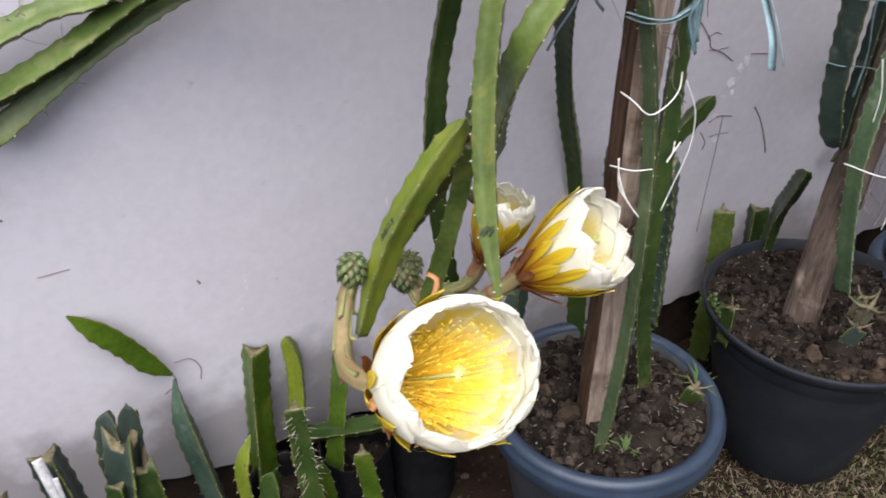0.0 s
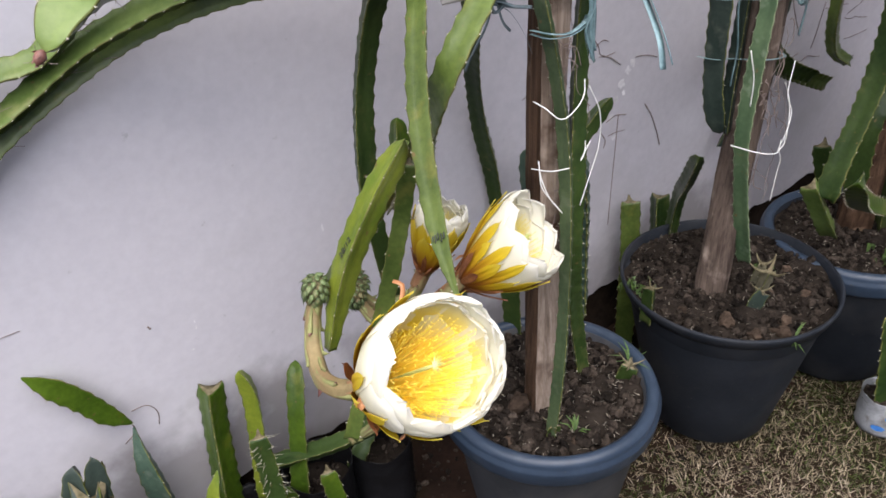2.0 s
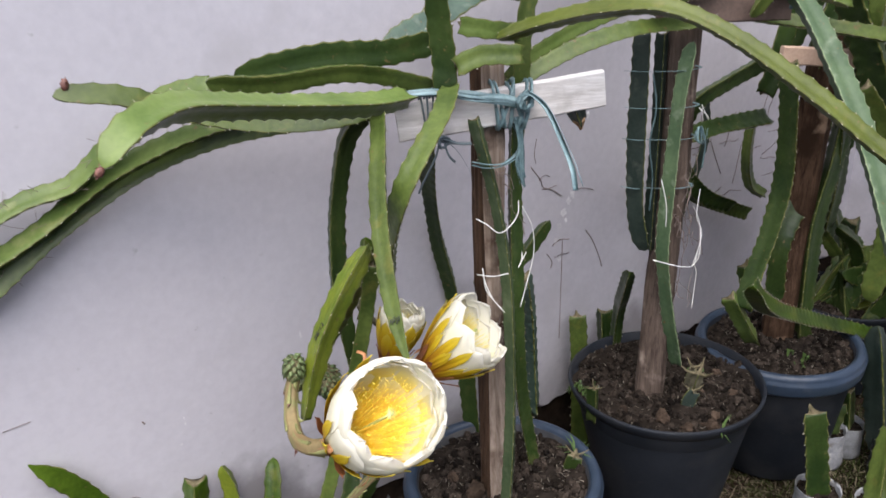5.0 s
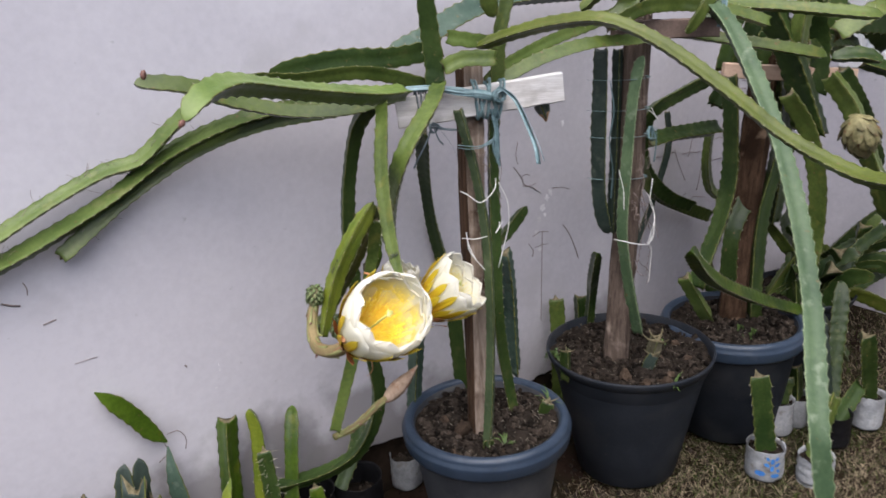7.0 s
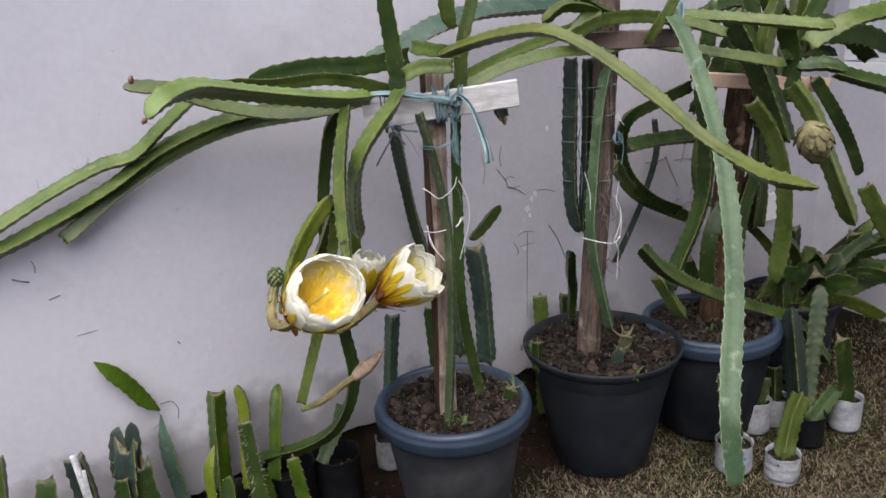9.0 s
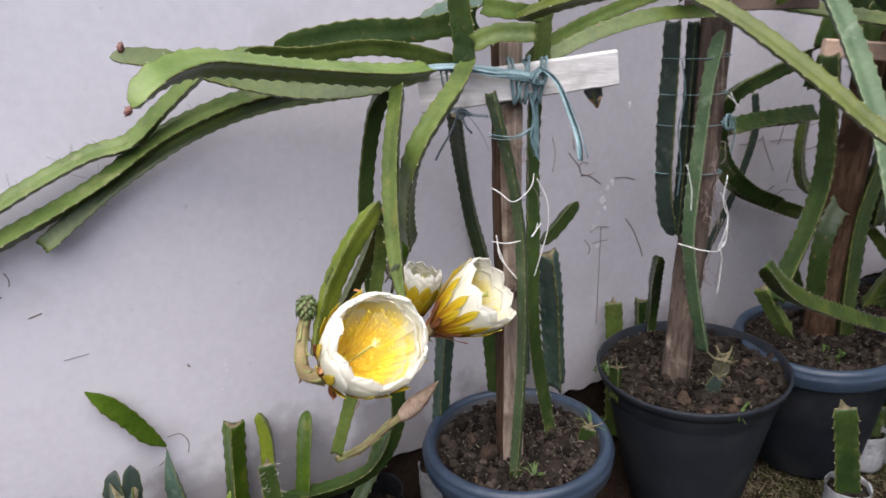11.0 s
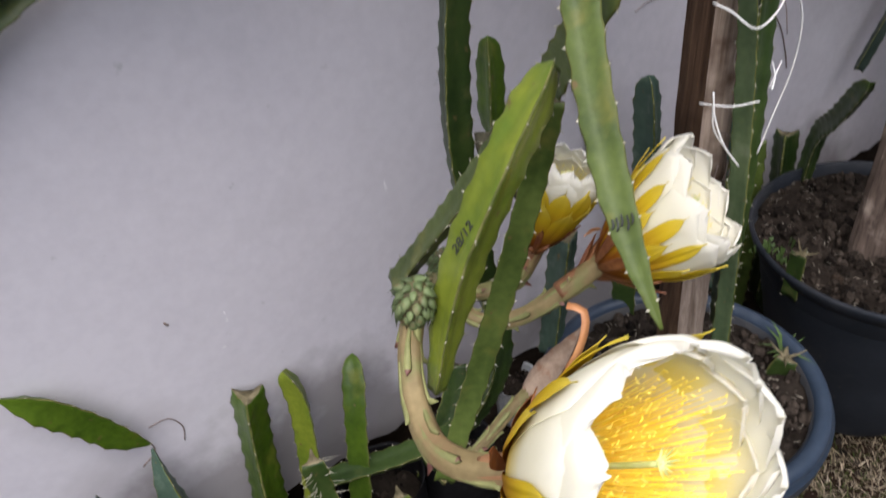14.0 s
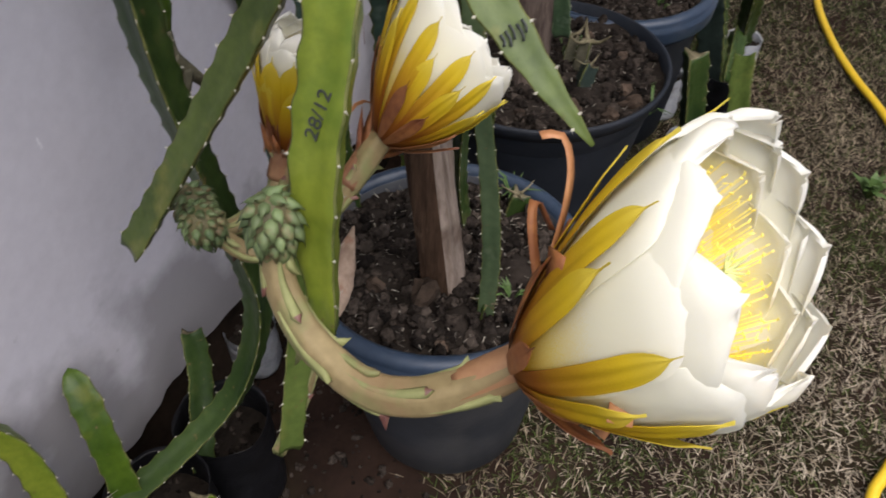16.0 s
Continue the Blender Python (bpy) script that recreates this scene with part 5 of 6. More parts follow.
tube(plant_a, [(0.425, 0.955, 0.735), (0.44, 0.925, 0.705), (0.475, 0.885, 0.715), (0.515, 0.855, 0.75), (0.56, 0.832, 0.79)], 0.0095, 0.013)
knob(plant_a, (0.418, 0.96, 0.752), (-0.1, -0.4, -1), 0.019, 0.022)
flower(plant_a, (0.556, 0.948, 0.745), (0.582, 0.91, 0.885), (0.25, -0.1, 0.95), 0.042, "partly closed flower with rusty outer tepals", 1, 12, 0.8, 0.4)
tube(plant_a, [(0.44, 0.985, 0.735), (0.465, 0.975, 0.70), (0.525, 0.955, 0.70), (0.557, 0.947, 0.748)], 0.0095, 0.013)
knob(plant_a, (0.44, 0.985, 0.752), (0.1, -0.2, -1), 0.019, 0.022)
# brown calyx and bracts at the foot of each flower
for foot, top, axis in (((0.242, 0.634, 0.876), (0.261, 0.589, 0.908), (0.3, -0.8, 0.52)), ((0.515, 0.856, 0.752), (0.572, 0.835, 0.79), (0.87, -0.28, 0.4)), ((0.54, 0.953, 0.718), (0.558, 0.946, 0.756), (0.1, -0.27, 0.95))):
    a, c = Vector(foot), Vector(top)
    calyx = cord("calyx", [a, (a + c) / 2, c], 0.0128, CALYX, plant_a, "rusty brown base of a flower", ROUND, 0.005)
    place = rotated(a.lerp(c, 0.7), axis)
    for n in range(9):
        bv, bf = [], []
        ang = 2 * math.pi * n / 9 + random.uniform(-0.2, 0.2)
        out = place.to_3x3() @ Vector((math.cos(ang), math.sin(ang), 0))
        bract(bv, bf, place @ Vector((0.0115 * math.cos(ang), 0.0115 * math.sin(ang), random.uniform(-0.015, 0.01))), out, place.to_3x3() @ Vector((0, 0, 1)), random.uniform(0.025, 0.045), 0.005, random.uniform(0.35, 0.7))
        mesh_part("bract", bv, bf, RUST, calyx)
# withered bud on a thin stalk
tube(plant_a, [(0.33, 0.868, 0.535), (0.39, 0.875, 0.535), (0.45, 0.885, 0.553), (0.496, 0.891, 0.566)], 0.008, 0.009, "bud_stalk", 14)
cord("withered_bud", [(0.488, 0.889, 0.562), (0.515, 0.892, 0.572), (0.55, 0.896, 0.587), (0.597, 0.9, 0.614)], 0.0195, DRYBUD, plant_a, "dry withered flower bud", PLEATED, 0.004, "spindle")
# fat flower bud and two red growing tips
knob(plant_c, (1.703, 0.41, 1.083), (0.25, -0.2, -1), 0.044, 0.055, 46, BUDSCALE, "flower_bud", 0.03, 0.02, 0.4)
knob(plant_a, (0.092, 1.043, 1.378), (0.2, 0, 1), 0.006, 0.010, 8, REDTIP, "growing_tip", 0.004, 0.42, 0.42)
knob(plant_a, (0.033, 0.683, 1.333), (-0.6, -0.3, -0.6), 0.005, 0.007, 8, REDTIP, "growing_tip", 0.004, 0.42, 0.42)

# date in ink on one stem, a scribble on the other
text = bpy.data.curves.new("writing", "FONT")
text.body, text.size, text.extrude, text.align_x, text.align_y = "28/12", 0.0138, 0.0003, "CENTER", "CENTER"
text.materials.append(INK)
ink = hang(new("ink_date", text), stem_inked, "handwritten date in dark ink")
line, run, rad, _turn = RUN[stem_inked.name]
at = min(range(len(line)), key=lambda n: (line[n] - Vector((0.322, 0.748, 0.992))).length)
seen = Vector((-0.42, -0.66, 0.5)).normalized()
way, sa, sb = run[at]
faces_out = [sa * math.cos(radians(60 + 120 * k)) + sb * math.sin(radians(60 + 120 * k)) for k in range(3)]
out = max(faces_out, key=lambda d: d.dot(seen))
along_up = way if way.z > 0 else -way
turned = Matrix((along_up, out.cross(along_up), out)).transposed().to_4x4()
ink.matrix_basis = Matrix.Translation(line[at] + out * (0.47 * rad)) @ turned @ Matrix.Rotation(radians(-12), 4, "Z")
line, run, rad, _turn = RUN[stem_front.name]
at = min(range(len(line)), key=lambda n: (line[n] - Vector((0.4, 0.657, 1.018))).length)
way, sa, sb = run[at]
out = max([sa * math.cos(radians(60 + 120 * k)) + sb * math.sin(radians(60 + 120 * k)) for k in range(3)], key=lambda d: d.dot(seen))
across = way.cross(out)
for k, (u, v, h) in enumerate(((-0.0075, 0.0, 0.008), (-0.0035, 0.002, 0.011), (0.0005, -0.001, 0.009), (0.0045, 0.001, 0.01), (0.008, 0.0, 0.007))):
    p = line[at] + out * (0.5 * rad) + across * u + way * v
    cord("ink_bar", [p - way * h / 2, p + way * 0.001, p + way * h / 2 + across * 0.002], 0.0009, INK, stem_front, "illegible ink stroke")

# ---- cuttings along the wall ----


def bag(place, r, high, mat, name, label, category="grow bag", lean=0.0):
    x, y = place
    root = thing(name, (x, y, 0), label, category, "small pots of cuttings")
    n0 = random.uniform(0, 30)
    seg, prof = 30, [(r * 0.94, 0.004)] + [(r * 0.97, 0.012 + (high - 0.02) * k / 14) for k in range(15)] + [(r * 0.99, high), (r * 1.0, high + 0.003), (r * 0.95, high - 0.004), (r * 0.93, high - 0.03), (r * 0.93, high - 0.09)]
    verts, faces = [], []
    for q, z in prof:
        for n in range(seg):
            a = 2 * math.pi * n / seg
            k = q * (1 + 0.07 * noise.noise(Vector((math.cos(a) * 1.4, math.sin(a) * 1.4, n0 + z * 14))) + 0.06 * noise.noise(Vector((math.cos(a) * 2.2, math.sin(a) * 2.2, n0 + z * 75))))
            top = 0.006 * noise.noise(Vector((math.cos(a) * 2, math.sin(a) * 2, n0))) if z > high * 0.9 else 0
            verts.append((x + k * math.cos(a), y + k * math.sin(a), z + top))
    for k in range(len(prof) - 1):
        for n in range(seg):
            i, j = k * seg + n, k * seg + (n + 1) % seg
            faces.append((i, j, j + seg, i + seg))
    faces.append(tuple(reversed(range(seg))))
    mesh_part("sack" if mat is SACK else "body", verts, faces, mat, root)
    deep = 0.05 if mat is BLACKBAG else 0.0
    sv = [(x + r * 0.95 * math.cos(2 * math.pi * n / 16), y + r * 0.95 * math.sin(2 * math.pi * n / 16), high - deep - 0.02 + 0.004 * math.sin(n * 2.1)) for n in range(16)] + [(x, y, high - deep - 0.014)]
    mesh_part("soil", sv, [(n, (n + 1) % 16, 16) for n in range(16)], SOIL, root)
    lumps = []
    for _ in range(46):
        a, q = random.uniform(0, 6.283), r * 0.88 * math.sqrt(random.random())
        lumps.append(((x + q * math.cos(a), y + q * math.sin(a), high - deep - 0.016), random.uniform(0.004, 0.011)))
    tagged(rocks("loose_soil", lumps, CRUMB, root), kind="stuff")
    return root


def cutting(points, r, turn, ends, mat, label):
    root = thing("cactus_cutting", points[0], label, "cactus cutting", "rooted cactus cuttings")
    stem(root, points, r * 1.25, turn, ends, mat)
    return root


cutting([(0.172, 1.200, 0.115), (0.183, 1.210, 0.241), (0.195, 1.225, 0.354), (0.207, 1.230, 0.464)], 0.033, -25, "cc", MOSS, "two-ribbed dark green cutting leaning against the wall")
cutting([(0.252, 1.189, 0.150), (0.264, 1.200, 0.245), (0.275, 1.210, 0.331), (0.282, 1.225, 0.410), (0.272, 1.238, 0.468)], 0.022, 10, "cp", LIME, "bent yellow-green cutting leaning against the wall")
cutting([(0.310, 1.128, 0.150), (0.346, 1.170, 0.285), (0.363, 1.190, 0.349), (0.383, 1.215, 0.403), (0.394, 1.235, 0.432)], 0.024, 10, "cp", MOSS, "upright green cutting leaning against the wall")
cutting([(0.121, 1.074, 0.150), (0.122, 1.080, 0.208), (0.124, 1.090, 0.312), (0.151, 1.100, 0.382)], 0.0145, 30, "cm", LIME, "thin pale green cutting in a dark pot")
spiny_line = [(0.252, 1.050, 0.149), (0.242, 1.062, 0.235), (0.240, 1.074, 0.34), (0.237, 1.080, 0.432)]
spiny = cutting(spiny_line, 0.021, 40, "cc", DEEP, "spiny dark cutting with a withered top")
for n in range(46):
    p = smooth_line(spiny_line, 0.005)[0]
    p = Vector(p[int(len(p) * (0.3 + 0.7 * n / 46))])
    d = Vector((random.choice((-1, 1)) * random.uniform(0.3, 1), -random.uniform(0.2, 1), random.uniform(-0.5, 0.6))).normalized()
    cord("spine", [p + d * 0.014, p + d * 0.024, p + d * random.uniform(0.03, 0.042)], 0.0007, AREOLE, spiny.children[0], "", THIN, 0.006, True)
cutting([(0.278, 1.060, 0.139), (0.272, 1.070, 0.220), (0.263, 1.080, 0.273)], 0.016, 70, "cp", MOSS, "small green cutting beside a spiny one")
cutting([(0.155, 1.061, 0.150), (0.163, 1.070, 0.195), (0.172, 1.080, 0.247), (0.175, 1.080, 0.286)], 0.024, 10, "cp", DEEP, "short brown-tipped cactus cutting")
cutting([(0.360, 1.020, 0.137), (0.353, 1.030, 0.218), (0.345, 1.040, 0.296)], 0.02, 40, "cc", MOSS, "short cutting with a curled pale cut end")
cutting([(0.072, 1.167, 0.150), (0.070, 1.170, 0.170), (0.057, 1.190, 0.293), (0.049, 1.210, 0.388), (0.052, 1.238, 0.449)], 0.026, 20, "cl", BLUE, "blue-green cutting with a detached-looking leaf on top")
cutting([(0.052, 1.236, 0.463), (0.019, 1.240, 0.507), (-0.013, 1.240, 0.564), (-0.052, 1.240, 0.619), (-0.086, 1.240, 0.655)], 0.022, facing([(0.052, 1.236, 0.463), (-0.086, 1.240, 0.655)], (0.6, -0.5, 0.6), True), "mm", MOSS, "green leaf-like stem lying against the wall")
cutting([(-0.160, 1.117, 0.150), (-0.168, 1.130, 0.27), (-0.173, 1.140, 0.36), (-0.182, 1.150, 0.446)], 0.034, 20, "cc", SLATE, "short cutting bound with silver tape")
cutting([(-0.103, 1.104, 0.150), (-0.091, 1.110, 0.226), (-0.071, 1.120, 0.353), (-0.059, 1.130, 0.429)], 0.042, 10, "cf", SLATE, "thick old cutting with callused scars")
cutting([(-0.085, 1.150, 0.360), (-0.077, 1.155, 0.440), (-0.071, 1.160, 0.493)], 0.023, 30, "cp", SLATE, "small side cutting with a forked top")
cutting([(-0.059, 1.150, 0.349), (-0.046, 1.155, 0.428), (-0.037, 1.160, 0.494)], 0.026, 60, "cp", SLATE, "dark green cutting with a pale rib")
cutting([(-0.008, 1.077, 0.150), (-0.025, 1.090, 0.250), (-0.038, 1.100, 0.328), (-0.040, 1.110, 0.380)], 0.029, 40, "cf", DEEP, "callused cutting with a three-cornered top")
cutting([(-0.075, 1.045, 0.150), (-0.085, 1.080, 0.283), (-0.088, 1.090, 0.321), (-0.087, 1.100, 0.371)], 0.024, 10, "cc", DEEP, "short brown-edged cactus cutting")
cutting([(-0.274, 1.050, 0.348), (-0.263, 1.060, 0.418), (-0.256, 1.070, 0.458)], 0.03, 30, "cc", DEEP, "squat brown-edged cactus cutting")
cutting([(-0.362, 1.080, 0.418), (-0.353, 1.090, 0.487), (-0.348, 1.100, 0.535)], 0.024, 20, "cc", DEEP, "small dark green cactus cutting")
cutting([(0.447, 1.144, 0.150), (0.505, 1.170, 0.209), (0.549, 1.190, 0.254), (0.579, 1.210, 0.305)], 0.022, 30, "cc", DEEP, "short green cutting with a torn top")
sack_printed = bag((1.635, 0.548), 0.058, 0.105, SACK, "grow_bag", "white plastic sack pot with a blue print", "grow bag")
cutting([(1.635, 0.55, 0.080), (1.628, 0.567, 0.213), (1.621, 0.584, 0.335)], 0.034, 20, "cc", DEEP, "tall dark cutting in a printed sack")
bag((1.722, 0.43), 0.054, 0.085, SACK, "grow_bag", "grey-white plastic sack pot", "grow bag")
cutting([(1.722, 0.43, 0.06), (1.786, 0.456, 0.158), (1.844, 0.466, 0.230)], 0.036, 60, "cc", GREEN, "broad yellow-green cutting leaning in a sack")
bag((1.882, 0.662), 0.056, 0.12, SACK, "grow_bag", "grey-white plastic sack pot", "grow bag")
cutting([(1.882, 0.662, 0.090), (1.902, 0.662, 0.140), (1.921, 0.662, 0.189)], 0.034, 20, "cc", DEEP, "dark cutting with a three-cornered pale cut end")
bag((1.970, 0.644), 0.05, 0.11, SACK, "grow_bag", "grey-white plastic sack pot", "grow bag")
cutting([(1.970, 0.644, 0.080), (1.977, 0.654, 0.142), (1.983, 0.664, 0.203)], 0.032, 70, "cc", DEEP, "dark cutting with a brown cut end")
bag((2.137, 0.481), 0.052, 0.12, SACK, "grow_bag", "grey-white plastic sack pot", "grow bag")
cutting([(2.137, 0.481, 0.090), (2.098, 0.481, 0.225), (2.059, 0.481, 0.360)], 0.03, 30, "cc", DEEP, "dark cutting with a torn top in a sack")
bag((1.954, 0.501), 0.055, 0.11, BLACKBAG, "grow_bag", "black plastic grow bag", "grow bag")
cutting([(1.954, 0.501, 0.080), (2.023, 0.501, 0.121), (2.092, 0.501, 0.162)], 0.03, 20, "cc", DEEP, "leaning cutting with a pale edge")
cutting([(1.954, 0.531, 0.080), (1.955, 0.566, 0.270), (1.955, 0.601, 0.460)], 0.04, 70, "cp", SLATE, "tall grey-green cutting in a black bag")
cutting([(1.974, 0.531, 0.080), (2.058, 0.576, 0.284), (2.141, 0.621, 0.488)], 0.03, 10, "cp", DEEP, "tall pointed green cutting")
bag((0.755, 1.247), 0.05, 0.11, SACK, "grow_bag", "dirty whitish plastic sack pot", "grow bag")
bag((0.515, 1.135), 0.075, 0.20, BLACKBAG, "grow_bag", "black plastic grow bag")
bag((0.365, 1.145), 0.078, 0.21, BLACKBAG, "grow_bag", "black plastic grow bag")
bag((0.205, 1.14), 0.075, 0.18, BLACKBAG, "grow_bag", "black plastic grow bag")
bag((0.030, 1.125), 0.07, 0.16, BLACKBAG, "grow_bag", "black plastic grow bag")
cutting([(2.300, 0.840, 0.290), (2.324, 0.845, 0.395), (2.348, 0.850, 0.379)], 0.03, 0, "cp", DEEP, "green cactus cutting in a crowded pot")
cutting([(2.360, 0.890, 0.290), (2.402, 0.885, 0.354), (2.445, 0.880, 0.298)], 0.03, 31, "cp", GREEN, "green cactus cutting in a crowded pot")
cutting([(2.420, 0.840, 0.290), (2.385, 0.795, 0.403), (2.351, 0.750, 0.396)], 0.024, 62, "cp", GREEN, "green cactus cutting in a crowded pot")
cutting([(2.300, 0.890, 0.290), (2.377, 0.920, 0.427), (2.454, 0.950, 0.444)], 0.03, 93, "cp", DEEP, "green cactus cutting in a crowded pot")
cutting([(2.360, 0.840, 0.290), (2.688, 0.870, 0.395), (3.015, 0.900, 0.380)], 0.04, 4, "cp", DEEP, "green cactus cutting in a crowded pot")
cutting([(2.420, 0.890, 0.290), (2.682, 0.920, 0.357), (2.944, 0.950, 0.305)], 0.04, 35, "cp", DEEP, "green cactus cutting in a crowded pot")
cutting([(2.300, 0.840, 0.290), (2.425, 0.720, 0.337), (2.551, 0.600, 0.264)], 0.036, 66, "cp", OLIVE, "green cactus cutting in a crowded pot")
cutting([(2.360, 0.890, 0.290), (2.524, 0.945, 0.388), (2.688, 1.000, 0.365)], 0.035, 97, "cp", DEEP, "green cactus cutting in a crowded pot")
cutting([(2.420, 0.840, 0.290), (2.627, 0.770, 0.380), (2.835, 0.700, 0.349)], 0.04, 8, "cp", GREEN, "green cactus cutting in a crowded pot")
cutting([(2.301, 0.766, 0.290), (2.319, 0.687, 0.435), (2.353, 0.609, 0.451)], 0.034, 0, "cp", DEEP, "dark green cactus cutting in a crowded pot")
cutting([(2.523, 0.813, 0.290), (2.566, 0.784, 0.426), (2.538, 0.755, 0.558)], 0.032, 37, "cc", DEEP, "dark green cactus cutting in a crowded pot")
cutting([(2.492, 0.955, 0.290), (2.439, 0.841, 0.409), (2.326, 0.727, 0.516)], 0.032, 74, "cc", DEEP, "dark green cactus cutting in a crowded pot")
cutting([(2.558, 0.958, 0.290), (2.441, 0.889, 0.349), (2.316, 0.820, 0.365)], 0.035, 111, "cc", DEEP, "dark green cactus cutting in a crowded pot")
cutting([(2.303, 0.823, 0.290), (2.411, 0.857, 0.378), (2.469, 0.891, 0.461)], 0.026, 28, "cc", GREEN, "dark green cactus cutting in a crowded pot")
cutting([(2.272, 0.969, 0.290), (2.475, 0.801, 0.440), (2.656, 0.633, 0.529)], 0.028, 65, "cc", DEEP, "dark green cactus cutting in a crowded pot")
cutting([(2.527, 0.920, 0.290), (2.552, 0.792, 0.401), (2.612, 0.663, 0.431)], 0.035, 102, "cp", DEEP, "dark green cactus cutting in a crowded pot")
cutting([(2.368, 0.770, 0.290), (2.625, 0.743, 0.339), (2.807, 0.716, 0.347)], 0.033, 19, "cc", DEEP, "dark green cactus cutting in a crowded pot")
cutting([(2.465, 0.957, 0.290), (2.467, 0.845, 0.384), (2.410, 0.733, 0.383)], 0.027, 56, "cp", GREEN, "dark green cactus cutting in a crowded pot")
cutting([(2.302, 0.888, 0.290), (2.335, 0.790, 0.431), (2.390, 0.693, 0.508)], 0.030, 93, "cc", DEEP, "dark green cactus cutting in a crowded pot")
cutting([(2.552, 0.777, 0.290), (2.527, 0.789, 0.396), (2.571, 0.800, 0.398)], 0.032, 10, "cp", DEEP, "dark green cactus cutting in a crowded pot")
cutting([(2.262, 0.950, 0.290), (2.392, 0.916, 0.430), (2.555, 0.882, 0.430)], 0.033, 47, "cp", GREEN, "dark green cactus cutting in a crowded pot")
cutting([(2.322, 0.856, 0.290), (2.339, 0.828, 0.414), (2.331, 0.800, 0.478)], 0.028, 84, "cp", DEEP, "dark green cactus cutting in a crowded pot")
cutting([(2.505, 0.850, 0.290), (2.345, 0.772, 0.411), (2.224, 0.694, 0.487)], 0.035, 1, "cc", DEEP, "dark green cactus cutting in a crowded pot")
cutting([(2.466, 0.940, 0.290), (2.674, 0.860, 0.476), (2.844, 0.780, 0.592)], 0.027, 38, "cp", DEEP, "dark green cactus cutting in a crowded pot")
cutting([(2.462, 0.946, 0.290), (2.443, 0.935, 0.473), (2.419, 0.924, 0.564)], 0.033, 75, "cc", DEEP, "dark green cactus cutting in a crowded pot")
cutting([(2.570, 0.981, 0.290), (2.699, 1.038, 0.329), (2.800, 1.095, 0.361)], 0.035, 112, "cp", DEEP, "dark green cactus cutting in a crowded pot")
cutting([(2.460, 0.887, 0.290), (2.566, 0.736, 0.403), (2.634, 0.584, 0.387)], 0.028, 29, "cp", DEEP, "dark green cactus cutting in a crowded pot")
cutting([(2.288, 0.944, 0.290), (2.567, 0.751, 0.499), (2.800, 0.557, 0.585)], 0.032, 66, "cp", DEEP, "dark green cactus cutting in a crowded pot")
cutting([(2.505, 0.863, 0.290), (2.573, 0.801, 0.442), (2.636, 0.738, 0.590)], 0.026, 103, "cp", GREEN, "dark green cactus cutting in a crowded pot")
cutting([(2.264, 0.769, 0.290), (2.444, 0.733, 0.487), (2.565, 0.696, 0.557)], 0.029, 20, "cc", DEEP, "dark green cactus cutting in a crowded pot")
cutting([(2.510, 0.825, 0.290), (2.361, 0.842, 0.402), (2.255, 0.860, 0.447)], 0.036, 57, "cp", DEEP, "dark green cactus cutting in a crowded pot")
cutting([(2.419, 0.854, 0.290), (2.375, 0.879, 0.493), (2.274, 0.904, 0.588)], 0.027, 94, "cp", DEEP, "dark green cactus cutting in a crowded pot")
cutting([(2.434, 0.839, 0.290), (2.592, 0.831, 0.381), (2.804, 0.823, 0.373)], 0.029, 11, "cc", DEEP, "dark green cactus cutting in a crowded pot")
cutting([(2.252, 0.825, 0.290), (2.406, 0.945, 0.449), (2.552, 1.065, 0.539)], 0.033, 48, "cc", DEEP, "dark green cactus cutting in a crowded pot")
cutting([(2.326, 0.793, 0.290), (2.461, 0.789, 0.356), (2.538, 0.784, 0.422)], 0.027, 85, "cc", GREEN, "dark green cactus cutting in a crowded pot")
# ---- ties ----
SACK_AT = (1.635, 0.548)
TAPE_LINE = [(-0.190, 1.115, 0.478), (-0.187, 1.110, 0.442), (-0.183, 1.105, 0.402), (-0.180, 1.100, 0.35)]
def loop(name, centre, way, high, deep, mat, root, r=0.003, tilt=0.0, flat=True):
    """A band round a board or post: centre, direction of the wood, half height, half depth."""
    w = Vector(way).normalized()
    o = Vector((w.y, -w.x, 0)).normalized() if abs(w.z) < 0.9 else Vector((0, -1, 0))
    u = Vector((0, 0, 1)) if abs(w.z) < 0.9 else Vector((1, 0, 0))
    c = Vector(centre)
    pts = []
    for n in range(13):
        a = 2 * math.pi * n / 12
        k = 1 / max(abs(math.cos(a)), abs(math.sin(a))) ** 0.7
        pts.append(c + o * deep * math.cos(a) * k + u * high * math.sin(a) * k + w * tilt * math.sin(a))
    return (strap if flat else cord)(name, pts, r, mat, root)


board_way = (0.346, -0.185, 0.03)
raffia = thing("raffia_tie", (0.80, 0.825, 1.27), "teal raffia tied round the board and post", "raffia tie")
for k in range(7):
    x = 0.772 + 0.009 * k
    loop("strand", (x, 0.9305 - (x - 0.604) * 0.535 + 0.014, 1.255 + 0.003 * random.uniform(-1, 1)), board_way, 0.043, 0.026, RAFFIA, raffia, 0.004, random.uniform(-0.02, 0.02))
for k in range(6):
    j = [random.uniform(-0.006, 0.006) for _ in range(6)]
    strap("strand", [(0.585, 0.945 + j[0], 1.292 + j[1] * 0.6), (0.66, 0.885 + j[2], 1.292 + j[3] * 0.7), (0.72, 0.842, 1.282 + j[4]), (0.772, 0.815 + j[5] * 0.3, 1.272 + j[0]), (0.80, 0.80, 1.262 + j[2])], 0.0062, RAFFIA, raffia, turn=random.uniform(0, 90))
